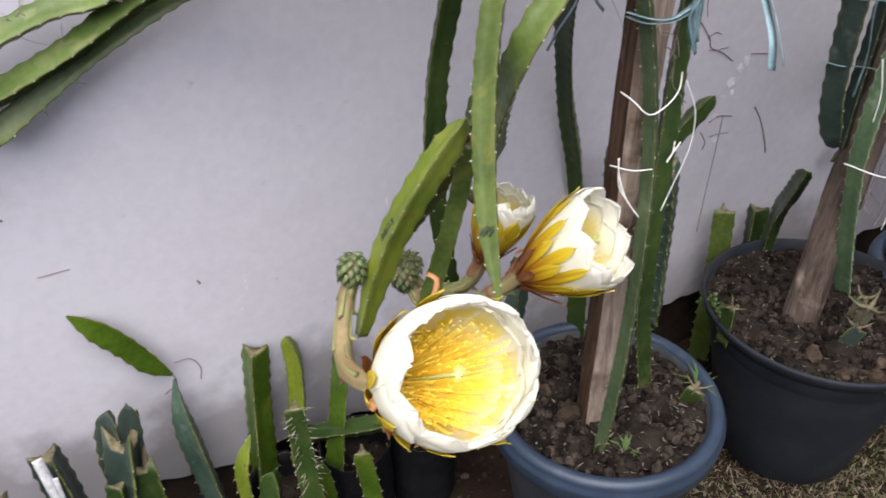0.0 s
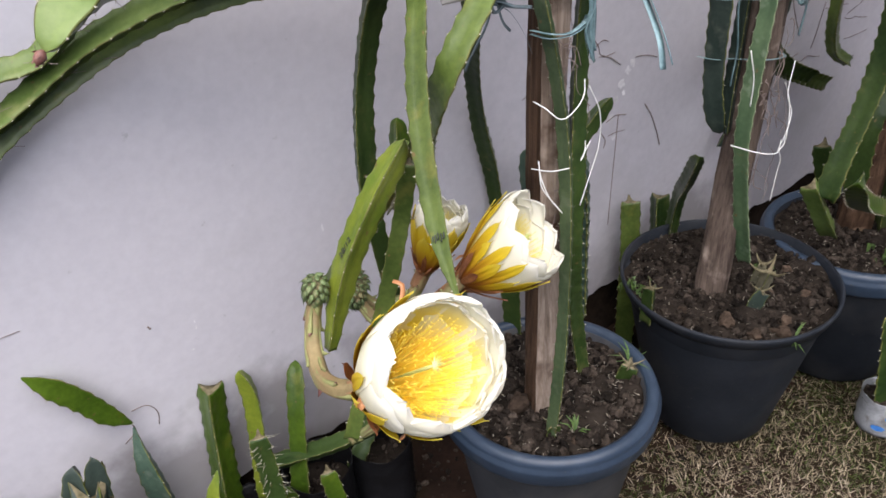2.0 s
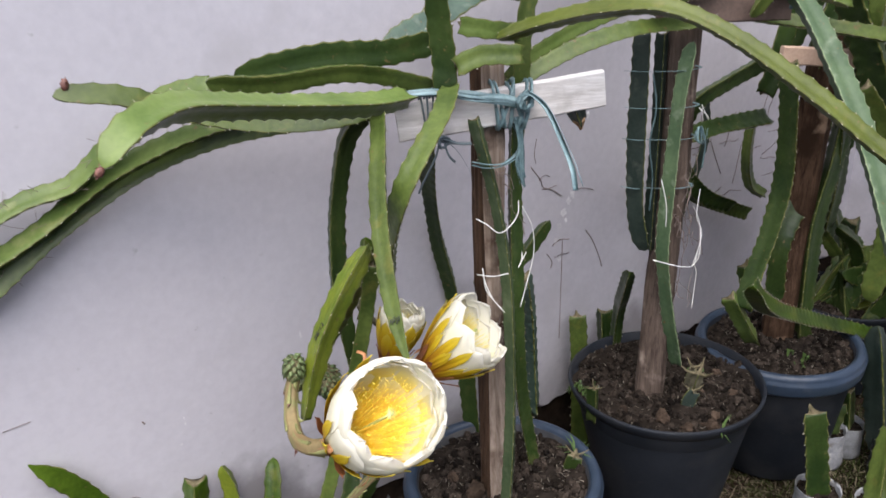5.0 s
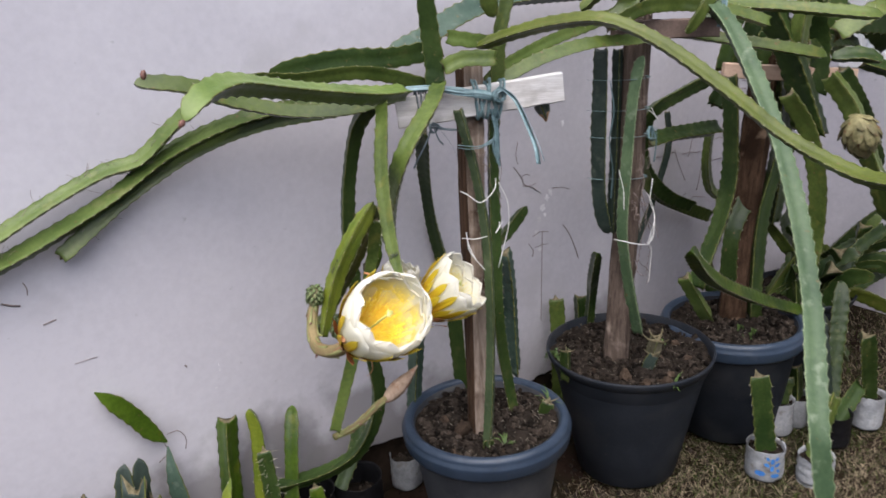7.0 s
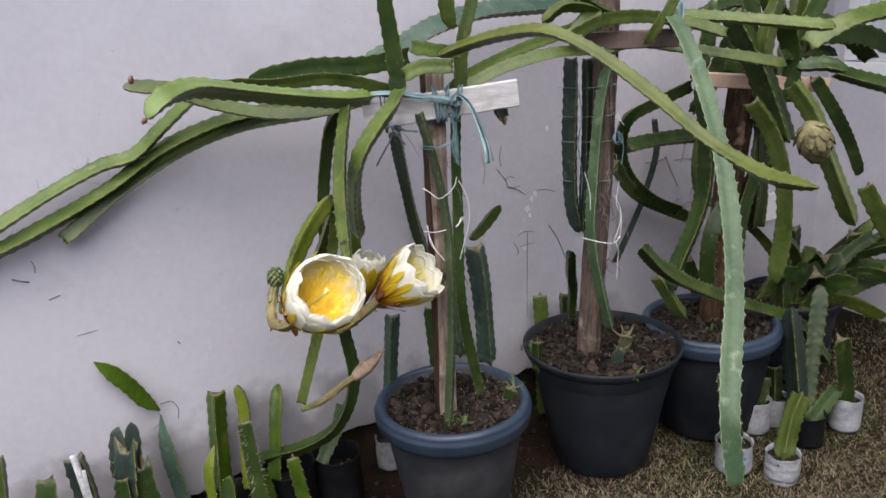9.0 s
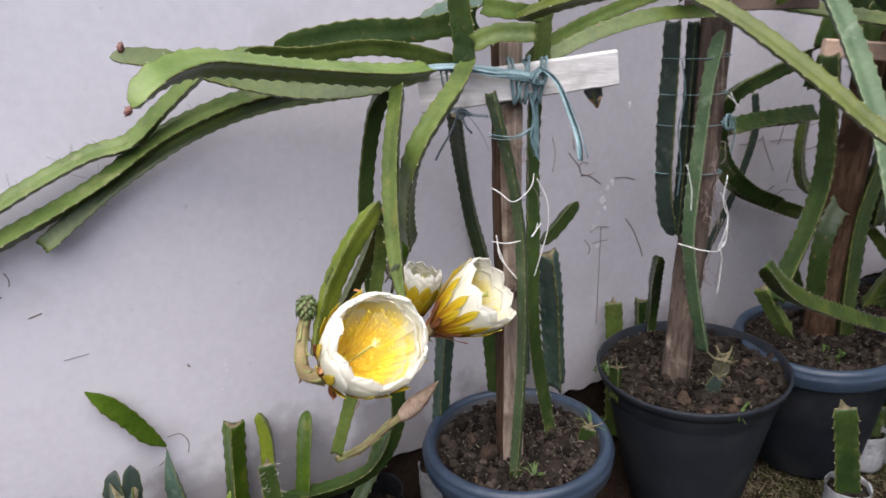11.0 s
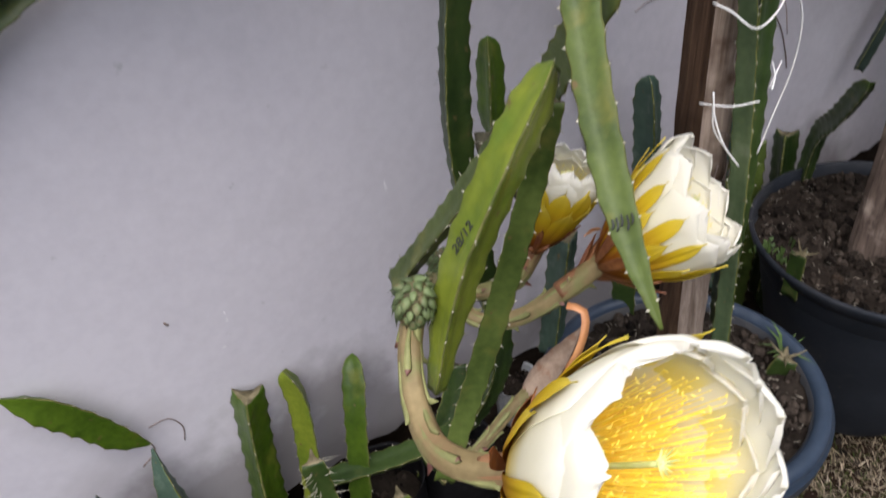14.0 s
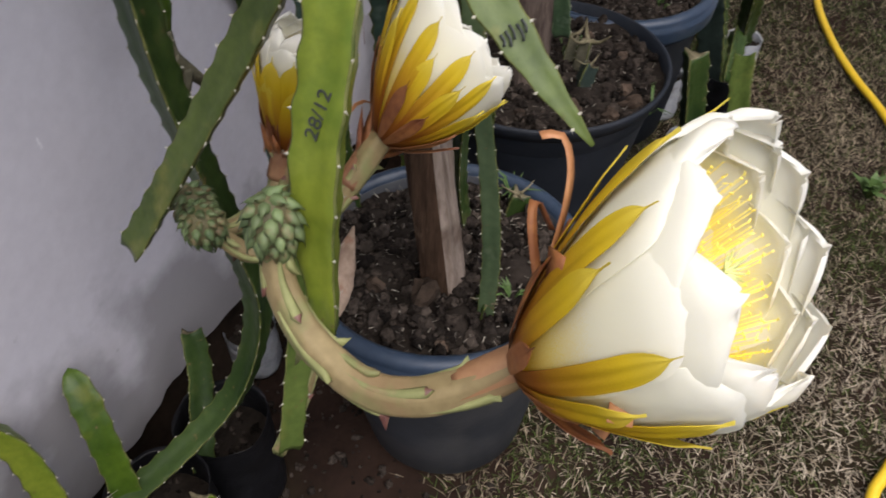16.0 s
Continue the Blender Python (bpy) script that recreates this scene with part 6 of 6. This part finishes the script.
for k in range(9):
    a = random.uniform(0, 6.28)
    q = [Vector((0.797 + 0.022 * math.cos(a + 1.9 * n) * random.uniform(0.5, 1), 0.798 - 0.008 * random.random(), 1.268 + 0.022 * math.sin(a + 1.9 * n) * random.uniform(0.5, 1))) for n in range(5)]
    strap("strand", q, 0.0042, RAFFIA, raffia)
strap("hanging_end", [(0.806, 0.795, 1.285), (0.818, 0.76, 1.262), (0.818, 0.72, 1.215), (0.812, 0.682, 1.17), (0.808, 0.66, 1.135)], 0.0085, RAFFIA, raffia, "loose hanging raffia end", 20)
strap("hanging_end", [(0.806, 0.795, 1.285), (0.814, 0.758, 1.258), (0.812, 0.72, 1.21), (0.803, 0.682, 1.165), (0.795, 0.665, 1.13)], 0.0065, RAFFIA, raffia, "loose hanging raffia end", 70)
for k in range(7):
    j = [random.uniform(-0.01, 0.01) for _ in range(5)]
    strap("hanging_strand", [(0.802 + j[0], 0.822, 1.235), (0.800 + j[1], 0.815, 1.19), (0.798 + j[2], 0.813, 1.15), (0.80 + j[3], 0.81 + j[4] * 0.4, 1.11 + j[0])], 0.0032, RAFFIA, raffia, turn=k * 20)
for k in range(2):
    strap("post_band", [(0.722, 0.86, 1.152 + 0.006 * k), (0.728, 0.825, 1.152 + 0.007 * k), (0.755, 0.812, 1.153 + 0.004 * k), (0.79, 0.818, 1.158 + 0.006 * k), (0.83, 0.85, 1.16)], 0.004, RAFFIA, raffia, turn=85)
dark_tie = thing("twine_knot", (0.665, 0.88, 1.22), "dark twine knotted round the board", "twine")
for k in range(3):
    x = 0.655 + 0.006 * k
    loop("strand", (x, 0.9305 - (x - 0.604) * 0.535 + 0.012, 1.245), board_way, 0.05, 0.022, DARKTWINE, dark_tie, 0.002, 0.006 * k - 0.006, False)
for pts in ([(0.662, 0.878, 1.207), (0.68, 0.86, 1.195), (0.70, 0.85, 1.16), (0.712, 0.845, 1.128)], [(0.66, 0.878, 1.207), (0.69, 0.86, 1.2), (0.715, 0.85, 1.196)],
            [(0.66, 0.876, 1.205), (0.645, 0.87, 1.18), (0.61, 0.865, 1.14), (0.598, 0.862, 1.125)], [(0.64, 0.88, 1.215), (0.665, 0.868, 1.212), (0.69, 0.862, 1.2)], [(0.665, 0.87, 1.21), (0.672, 0.865, 1.18), (0.684, 0.862, 1.165)]):
    strap("loose_end", pts, 0.0028, DARKTWINE, dark_tie, turn=random.uniform(0, 90))
for k in range(6):
    a = random.uniform(0, 6.28)
    q = [Vector((0.664 + 0.014 * math.cos(a + 1.9 * n), 0.872 - 0.006 * random.random(), 1.206 + 0.012 * math.sin(a + 1.9 * n))) for n in range(5)]
    cord("strand", q, 0.0018, DARKTWINE, dark_tie)
string_a = thing("white_string", (0.75, 0.82, 0.93), "white plastic string tied round post and stems", "string")
for pts in ([(0.715, 0.845, 1.05), (0.722, 0.825, 1.043), (0.738, 0.805, 1.026), (0.765, 0.802, 1.036), (0.792, 0.812, 1.05), (0.81, 0.83, 1.066)],
            [(0.708, 0.84, 0.937), (0.725, 0.81, 0.938), (0.745, 0.79, 0.945)], [(0.78, 0.80, 0.943), (0.8, 0.812, 0.948), (0.818, 0.83, 0.955)], [(0.79, 0.81, 0.938), (0.82, 0.82, 0.958)],
            [(0.712, 0.825, 0.94), (0.713, 0.82, 0.91), (0.725, 0.81, 0.885), (0.742, 0.80, 0.858)], [(0.71, 0.825, 0.955), (0.712, 0.82, 0.925), (0.722, 0.81, 0.89), (0.738, 0.803, 0.865)],
            [(0.806, 0.815, 1.06), (0.828, 0.81, 1.01), (0.832, 0.812, 0.95), (0.815, 0.815, 0.89), (0.798, 0.815, 0.845)]):
    cord("strand", pts, 0.0011, STRING, string_a)
string_b = thing("white_string", (1.31, 0.82, 0.78), "white string knotted round post and stems", "string")
for pts in ([(1.26, 0.85, 0.797), (1.285, 0.80, 0.79), (1.32, 0.785, 0.782), (1.35, 0.795, 0.78), (1.375, 0.81, 0.787)], [(1.33, 0.787, 0.782), (1.355, 0.79, 0.79), (1.37, 0.80, 0.80)],
            [(1.335, 0.787, 0.785), (1.345, 0.785, 0.76), (1.35, 0.79, 0.73), (1.345, 0.79, 0.66)], [(1.33, 0.787, 0.785), (1.345, 0.785, 0.82), (1.36, 0.79, 0.86), (1.35, 0.80, 0.9), (1.37, 0.81, 0.96)],
            [(1.36, 0.79, 0.80), (1.372, 0.8, 0.84), (1.375, 0.81, 0.88), (1.35, 0.81, 0.92)], [(1.262, 0.84, 1.0), (1.272, 0.83, 0.94), (1.275, 0.83, 0.885)], [(1.37, 0.83, 1.15), (1.39, 0.82, 1.13), (1.4, 0.825, 1.12), (1.38, 0.83, 1.155)]):
    cord("strand", pts, 0.0011, STRING, string_b)
band_b = thing("twine_band", (1.31, 0.9, 1.1), "teal twine bands round the old stem and post", "twine")
for z in (1.235, 1.15, 1.075, 0.955):
    strap("band", [(1.268, 0.965, z), (1.275, 0.925, z + 0.001), (1.31, 0.915, z - 0.003), (1.345, 0.86, z), (1.38, 0.84, z + 0.004), (1.395, 0.87, z + 0.004)], 0.003, RAFFIA, band_b, turn=85)
for k in range(5):
    a = random.uniform(0, 6.28)
    q = [Vector((1.376 + 0.014 * math.cos(a + 2.1 * n), 0.822 + 0.01 * math.cos(a + n), 1.085 + 0.022 * math.sin(a + 2.1 * n))) for n in range(5)]
    strap("knot_strand", q, 0.0025, RAFFIA, band_b)
for pts in ([(1.3, 0.91, 1.23), (1.305, 0.9, 1.15), (1.295, 0.905, 1.07), (1.305, 0.9, 0.98), (1.3, 0.9, 0.9)], [(1.4, -0.02 + 0.85, 1.08), (1.405, 0.83, 1.05), (1.398, 0.83, 1.0)]):
    strap("loose_end", pts, 0.0022, RAFFIA, band_b)
band_top = thing("raffia_tie", (1.45, 0.69, 1.42), "teal raffia tied at the end of the brown board", "raffia tie")
for k in range(5):
    strap("strand", [(1.462 + 0.006 * random.uniform(-1, 1), 0.68, 1.46), (1.455 + 0.008 * random.uniform(-1, 1), 0.672, 1.42), (1.44 + 0.008 * random.uniform(-1, 1), 0.675, 1.37)], 0.005, RAFFIA, band_top, turn=30 * k)

# dry roots and cracks that cling to the wall
for pts, r in (([(1.249, 0.944), (1.285, 0.90), (1.294, 0.877), (1.33, 0.86), (1.366, 0.834)], 0.0013), ([(1.28, 0.90), (1.30, 0.91), (1.32, 0.902)], 0.001), ([(1.29, 0.872), (1.31, 0.868), (1.345, 0.87)], 0.001),
               ([(1.372, 0.70), (1.37, 0.614), (1.366, 0.5), (1.362, 0.375)], 0.0011), ([(1.33, 0.69), (1.36, 0.7), (1.4, 0.692)], 0.0014), ([(1.34, 0.65), (1.37, 0.652), (1.4, 0.648)], 0.001), ([(1.42, 0.84), (1.46, 0.835), (1.5, 0.82)], 0.001),
               ([(1.47, 0.7), (1.5, 0.66), (1.53, 0.6), (1.545, 0.56)], 0.0017), ([(1.19, 1.0), (1.2, 0.95), (1.19, 0.9)], 0.001), ([(1.27, 1.02), (1.262, 0.98), (1.268, 0.95)], 0.001), ([(1.31, 0.67), (1.33, 0.64), (1.325, 0.62)], 0.0014),
               ([(1.05, 0.83), (1.08, 0.84), (1.12, 0.838)], 0.0009), ([(1.95, 0.85), (2.0, 0.845), (2.06, 0.852)], 0.0013), ([(2.06, 0.86), (2.09, 0.8), (2.134, 0.726)], 0.0012), ([(2.0, 0.95), (2.01, 0.87), (1.99, 0.8)], 0.0012), ([(1.93, 0.7), (1.97, 0.71), (2.03, 0.7)], 0.001),
               ([(-0.225, 0.915), (-0.205, 0.905), (-0.19, 0.9)], 0.0022), ([(-0.155, 0.843), (-0.135, 0.847), (-0.128, 0.848)], 0.0016), ([(-0.175, 0.95), (-0.17, 0.935), (-0.172, 0.92)], 0.0012), ([(0.136, 0.64), (0.14, 0.633)], 0.0018),
               ([(-0.11, 0.73), (-0.08, 0.731), (-0.06, 0.731)], 0.0008), ([(0.06, 0.47), (0.09, 0.468), (0.105, 0.44), (0.1, 0.41)], 0.001), ([(0.05, 0.45), (0.055, 0.42), (0.03, 0.40)], 0.0012)):
    tagged(cord("dry_root", [(x, WALL_Y - 0.001, z) for x, z in pts] if len(pts) > 2 else [(pts[0][0], WALL_Y - 0.001, pts[0][1]), (pts[0][0] + 0.001, WALL_Y - 0.001, (pts[0][1] + pts[1][1]) / 2), (pts[1][0], WALL_Y - 0.001, pts[1][1])], r, ROOT), "thin dry root clinging to the wall", "dry root", "roots on the wall")
# hair cracks in the plaster behind the second plant
random.seed(47)
for n in range(16):
    x, z, pts = random.uniform(1.95, 2.5), random.uniform(0.62, 1.08), []
    slope = random.choice((0.0, 0.25, -0.2, 3.0))
    for k in range(5):
        pts.append((x, WALL_Y - 0.0012, z))
        x += 0.032 / math.hypot(1, slope) + random.uniform(-0.006, 0.006)
        z += 0.032 * slope / math.hypot(1, slope) + random.uniform(-0.012, 0.012)
    tagged(cord("plaster_crack", pts, 0.0011, ROOT), "thin dark hair crack in the wall plaster", "crack", "cracks in the plaster")
# scraped spots in the paint
for x, z, w, h in ((1.375, 0.78, 0.014, 0.02), (1.36, 0.745, 0.012, 0.014), (1.385, 0.755, 0.008, 0.01), (1.345, 0.70, 0.012, 0.018), (1.395, 0.81, 0.014, 0.016), (1.41, 0.83, 0.012, 0.02), (1.36, 0.64, 0.012, 0.014), (0.203, 0.549, 0.005, 0.003), (0.22, 0.595, 0.003, 0.006), (0.515, 0.703, 0.004, 0.009), (0.22, 0.61, 0.002, 0.005), (1.47, 1.05, 0.01, 0.012), (1.16, 1.06, 0.012, 0.005)):
    seed, vs = random.uniform(0, 60), []
    for n in range(18):
        a = 2 * math.pi * n / 18
        k = 0.7 + 0.6 * noise.noise(Vector((math.cos(a) * 1.7, math.sin(a) * 1.7, seed)))
        vs.append((x + w * k * math.cos(a), WALL_Y - 0.0012, z + h * k * math.sin(a)))
    vs.append((x, WALL_Y - 0.0016, z))
    tagged(mesh_part("paint_scrape", vs, [((n + 1) % 18, n, 18) for n in range(18)], CHALK), "chalky scraped spot in the wall paint", "paint scrape", "scraped spots")


# ---- stubs and weeds in the pots ----
def stub(x, y, z, high, r, lean, turn, mat, label, horns=1.0):
    root = thing("cactus_stub", (x, y, z), label, "cactus stub", "cut stubs in the pots")
    stem(root, [(x, y, z - 0.02), (x + lean[0] * 0.5, y + lean[1] * 0.5, z + high * 0.5), (x + lean[0], y + lean[1], z + high)], r, turn, "cc", mat)
    tip = Vector((x + lean[0], y + lean[1], z + high))
    for k in range(3):
        a = radians(120 * k + turn + 200)
        d = Vector((math.cos(a), math.sin(a), 0)) * r
        cord("callus_horn", [tip, tip + d * 0.6 * horns + Vector((0, 0, 0.004)), tip + d * 1.15 * horns + Vector((0, 0, 0.012 * horns))], 0.003 * horns, CALLUS, root, "", THIN, 0.004, True)
    return root


stub(0.703, 0.770, soil_a, 0.024, 0.020, (0.0, -0.008), 40, DEEP, "short green stub with a dried three-cornered cut")
stub(0.93, 0.792, soil_a, 0.03, 0.028, (0.004, -0.008), 10, DEEP, "short leaning green stub with a pale cut end")
stub(1.12, 0.90, soil_b, 0.075, 0.024, (0.0, 0.0), 90, DEEP, "dark stub with a star-shaped dried top")
stub(1.325, 0.775, soil_b, 0.035, 0.027, (0.02, -0.01), 20, SLATE, "thick dark stub against the post")
stub(1.375, 0.79, soil_b, 0.062, 0.02, (0.012, -0.008), 60, DRYSTUB, "dried pale stub with long horns", 2.0)
stub(1.40, 0.825, soil_b, 0.055, 0.014, (0.012, -0.01), 0, DRYSTUB, "thin dried stub with horns", 1.6)
cutting([(1.36, 1.17, 0.02), (1.37, 1.18, 0.25), (1.375, 1.2, 0.47)], 0.032, 20, "cc", GREEN, "green cutting with a flat cut behind the pot")
cutting([(1.45, 1.16, 0.02), (1.47, 1.17, 0.25), (1.48, 1.19, 0.45)], 0.03, 60, "cc", DEEP, "dark cutting standing behind the pot")
cutting([(1.42, 1.12, 0.02), (1.43, 1.1, 0.4), (1.42, 1.08, 0.52), (1.36, 1.02, 0.60), (1.30, 0.95, 0.72)], 0.02, 60, "cp", DEEP, "thin dark stem that bends towards the post")


def weed(place, count, high, mat, label, wide=0.0025, leafy=False):
    root = thing("weed", place, label, "weed", "weeds")
    for _ in range(count):
        a, k = random.uniform(0, 6.28), random.uniform(0.5, 1.0)
        d = Vector((math.cos(a), math.sin(a), 0)) * high * random.uniform(0.4, 1.1)
        p = Vector(place)
        if leafy:
            p = p + Vector((random.uniform(-0.03, 0.03), random.uniform(-0.03, 0.03), random.uniform(0, 0.03)))
            d *= 0.4
        line = [p, p + d * 0.4 + Vector((0, 0, high * 0.75 * k)), p + d + Vector((0, 0, high * k * (0.9 if not leafy else 0.5)))]
        s = Vector((-math.sin(a), math.cos(a), 0))
        vs = [line[0] - s * wide * 0.4, line[0] + s * wide * 0.4, line[1] + s * wide, line[1] - s * wide, line[2] - Vector((0, 0, 0.0005)), line[1] - Vector((0, 0, wide * 0.5))]
        mesh_part("leaf", vs, [(0, 1, 2, 3), (3, 2, 4), (1, 0, 5), (5, 4, 2), (3, 4, 5), (0, 3, 5), (1, 5, 2)], mat, root, smooth=False)
    return root


weed((0.735, 0.735, soil_a), 9, 0.035, WEED, "small grass sprout in the pot soil")
weed((0.955, 0.80, soil_a), 8, 0.05, WEED, "thin grass sprout at the pot rim")
weed((1.27, 0.63, soil_b), 5, 0.055, WEED, "yellow-green grass sprout in the soil", 0.002)
weed((1.15, 0.97, soil_b), 20, 0.028, WEED, "leafy green weed at the pot rim", 0.005, True)
weed((1.43, 0.83, soil_b), 7, 0.03, WEED, "small green weed in the soil", 0.006, True)
weed((1.72, 0.70, soil_c), 8, 0.03, WEED, "small green weed in the pot", 0.006, True)
weed((1.69, 0.12, 0.0), 16, 0.07, WEED, "green rosette weed in the dry grass", 0.009)
weed((2.05, -0.15, 0.0), 12, 0.06, WEED, "green weed in the dry grass", 0.008)

# print on the sack and tape on a cutting
sack_x, sack_y = SACK_AT
for k, (u, v, turn, size) in enumerate(((0.0, 0.075, 0, 0.02), (-0.014, 0.062, 50, 0.018), (0.014, 0.062, -50, 0.018), (0.0, 0.05, 180, 0.02), (-0.012, 0.083, 30, 0.015), (0.012, 0.083, -30, 0.015), (-0.03, 0.03, 90, 0.03), (0.01, 0.024, 85, 0.026), (0.018, 0.04, 40, 0.016))):
    a0 = math.atan2(-0.87 - sack_y, -0.28 - sack_x) + 0.25
    vs = []
    for n in range(8):
        a = 2 * math.pi * n / 8
        px, pz = 0.3 * size * math.sin(a), 0.5 * size * math.cos(a)
        c, s = math.cos(radians(turn)), math.sin(radians(turn))
        uu, vv = u + px * c - pz * s, v + px * s + pz * c
        ang = a0 + uu / 0.058
        vs.append((sack_x + 0.0655 * math.cos(ang), sack_y + 0.0655 * math.sin(ang), vv + 0.01))
    mesh_part("blue_print", vs, [tuple(range(8))], PRINT, sack_printed, "blue leaf-shaped print", smooth=False)
tape = thing("silver_tape", (-0.185, 1.11, 0.40), "strip of silver tape stuck on the cutting", "tape")
strap("strip", [Vector(p) + Vector((0.002 * math.sin(3 * n), -0.001 * n, 0)) for n, p in enumerate(TAPE_LINE)], 0.0085, TAPE, tape, turn=78)
strap("strip", [Vector(p) + Vector((0.007 + 0.003 * math.cos(2 * n), -0.002, -0.01)) for n, p in enumerate(TAPE_LINE[1:])], 0.007, TAPE, tape, turn=104)

# ---- garden hose ----
hose = thing("garden_hose", (2.0, 0.07, 0.0), "yellow garden hose lying in the grass", "garden hose")
cord("hose", [(3.0, 0.29, 0.012), (2.673, 0.276, 0.014), (2.422, 0.225, 0.014), (2.228, 0.159, 0.013), (2.037, 0.076, 0.013), (1.7, -0.03, 0.013), (1.3, -0.02, 0.013), (1.05, 0.04, 0.013), (0.92, 0.09, 0.013), (0.84, 0.118, 0.013), (0.7, 0.1, 0.013), (0.5, -0.1, 0.013)], 0.011, HOSE, hose, "", ROUND, 0.02)

# withered stub below the end of the limewashed board
stem(plant_a, [(0.918, 0.80, 1.262), (0.93, 0.80, 1.235), (0.945, 0.80, 1.205)], 0.024, 40, "cc", SLATE, "withered grey-green stub of a stem", "stub")
cord("dried_tip", [(0.943, 0.80, 1.207), (0.947, 0.80, 1.197), (0.949, 0.80, 1.186)], 0.013, WITHER, plant_a, "dried brown tip", ROUND, 0.004, True)

# dry threads and fine roots that hang about the posts
random.seed(31)
for root, plant, spots in ((0, plant_b, ((1.36, 0.83, 1.0), (1.40, 0.86, 0.85), (1.38, 0.85, 0.72), (1.33, 0.84, 0.9))), (1, plant_a, ((0.80, 0.85, 1.1), (0.81, 0.87, 1.0), (0.80, 0.86, 0.85)))):
    for x, y, z in spots:
        for k in range(5):
            p = Vector((x + random.uniform(-0.03, 0.03), y + random.uniform(-0.01, 0.01), z + random.uniform(-0.04, 0.04)))
            run_line = [p]
            for m in range(4):
                p = p + Vector((random.uniform(-0.018, 0.018), random.uniform(-0.012, 0.004), random.uniform(-0.035, 0.006)))
                run_line.append(p)
            cord("aerial_root", run_line, random.uniform(0.0006, 0.0012), ROOT, plant)

# ---- grass and weeds ----


def blades(name, spots, mats, label):
    verts, faces, slots = [], [], []
    for x, y, h, kind in spots:
        a = random.uniform(0, 6.283)
        z = ground_height(x, y) - 0.002
        lean = Vector((math.cos(a), math.sin(a), 0)) * h * random.uniform(0.4, 1.6)
        s = Vector((-math.sin(a), math.cos(a), 0)) * random.uniform(0.0008, 0.0016)
        p = Vector((x, y, z))
        i = len(verts)
        up = Vector((0, 0, h * random.uniform(0.15, 0.9)))
        verts += [p - s, p + s, p + lean * 0.4 + up * 0.65 + s * 0.7, p + lean * 0.4 + up * 0.65 - s * 0.7, p + lean + up]
        faces += [(i, i + 1, i + 2, i + 3), (i + 3, i + 2, i + 4)]
        slots += [kind, kind]
    ob = mesh_part(name, verts, faces, mats, None, "", slots, smooth=False)
    return tagged(ob, label, "grass", kind="stuff")


STRAW = material("dry_grass", (0.085, 0.067, 0.042), (0.31, 0.255, 0.18), 30, 0.8, 0.0, translucent=0.2, island=0.6, spec=0.1)
BLEACHED = material("bleached_grass", (0.2, 0.165, 0.12), (0.5, 0.43, 0.33), 30, 0.8, 0.0, translucent=0.2, island=0.4, spec=0.1)
LAWN = material("green_grass", (0.022, 0.038, 0.008), (0.065, 0.085, 0.022), 30, 0.7, 0.0, translucent=0.2, island=0.5, spec=0.1)
spots = []
while len(spots) < 150000:
    if random.random() < 0.78:
        x, y = random.uniform(0.2, 3.06), random.uniform(-0.95, 1.1)
    else:
        x, y = random.uniform(-2.6, 3.06), random.uniform(-2.38, 1.1)
    cover = noise.noise(Vector((x * 3.0, y * 3.0, 5))) + 0.5 * noise.noise(Vector((x * 9, y * 9, 8)))
    limit = 0.6 + 0.2 * min(1, max(0, x - 0.6)) + 0.16 * noise.noise(Vector((x * 2.6, y * 2, 1)))
    if cover < -0.72 or (y > limit and random.random() < min(1, (y - limit) * 4.5)):
        continue
    if random.random() < 0.35 and x > 2.4:
        continue
    green = random.random() < 0.33 + 0.14 * min(1, max(0, x - 1.2)) + 0.4 * noise.noise(Vector((x * 2.2, y * 2.2, 15)))
    worn = 0.55 - 1.1 * math.hypot(x - 0.95, y - 0.3) + 0.5 * noise.noise(Vector((x * 5, y * 5, 21)))
    spots.append((x, y, random.uniform(0.008, 0.03), 2 if random.random() < worn + 0.12 and not (green and worn < 0.5) else 1 if green else 0))
blades("grass", spots, [STRAW, LAWN, BLEACHED], "short dry grass with green tufts on the ground")
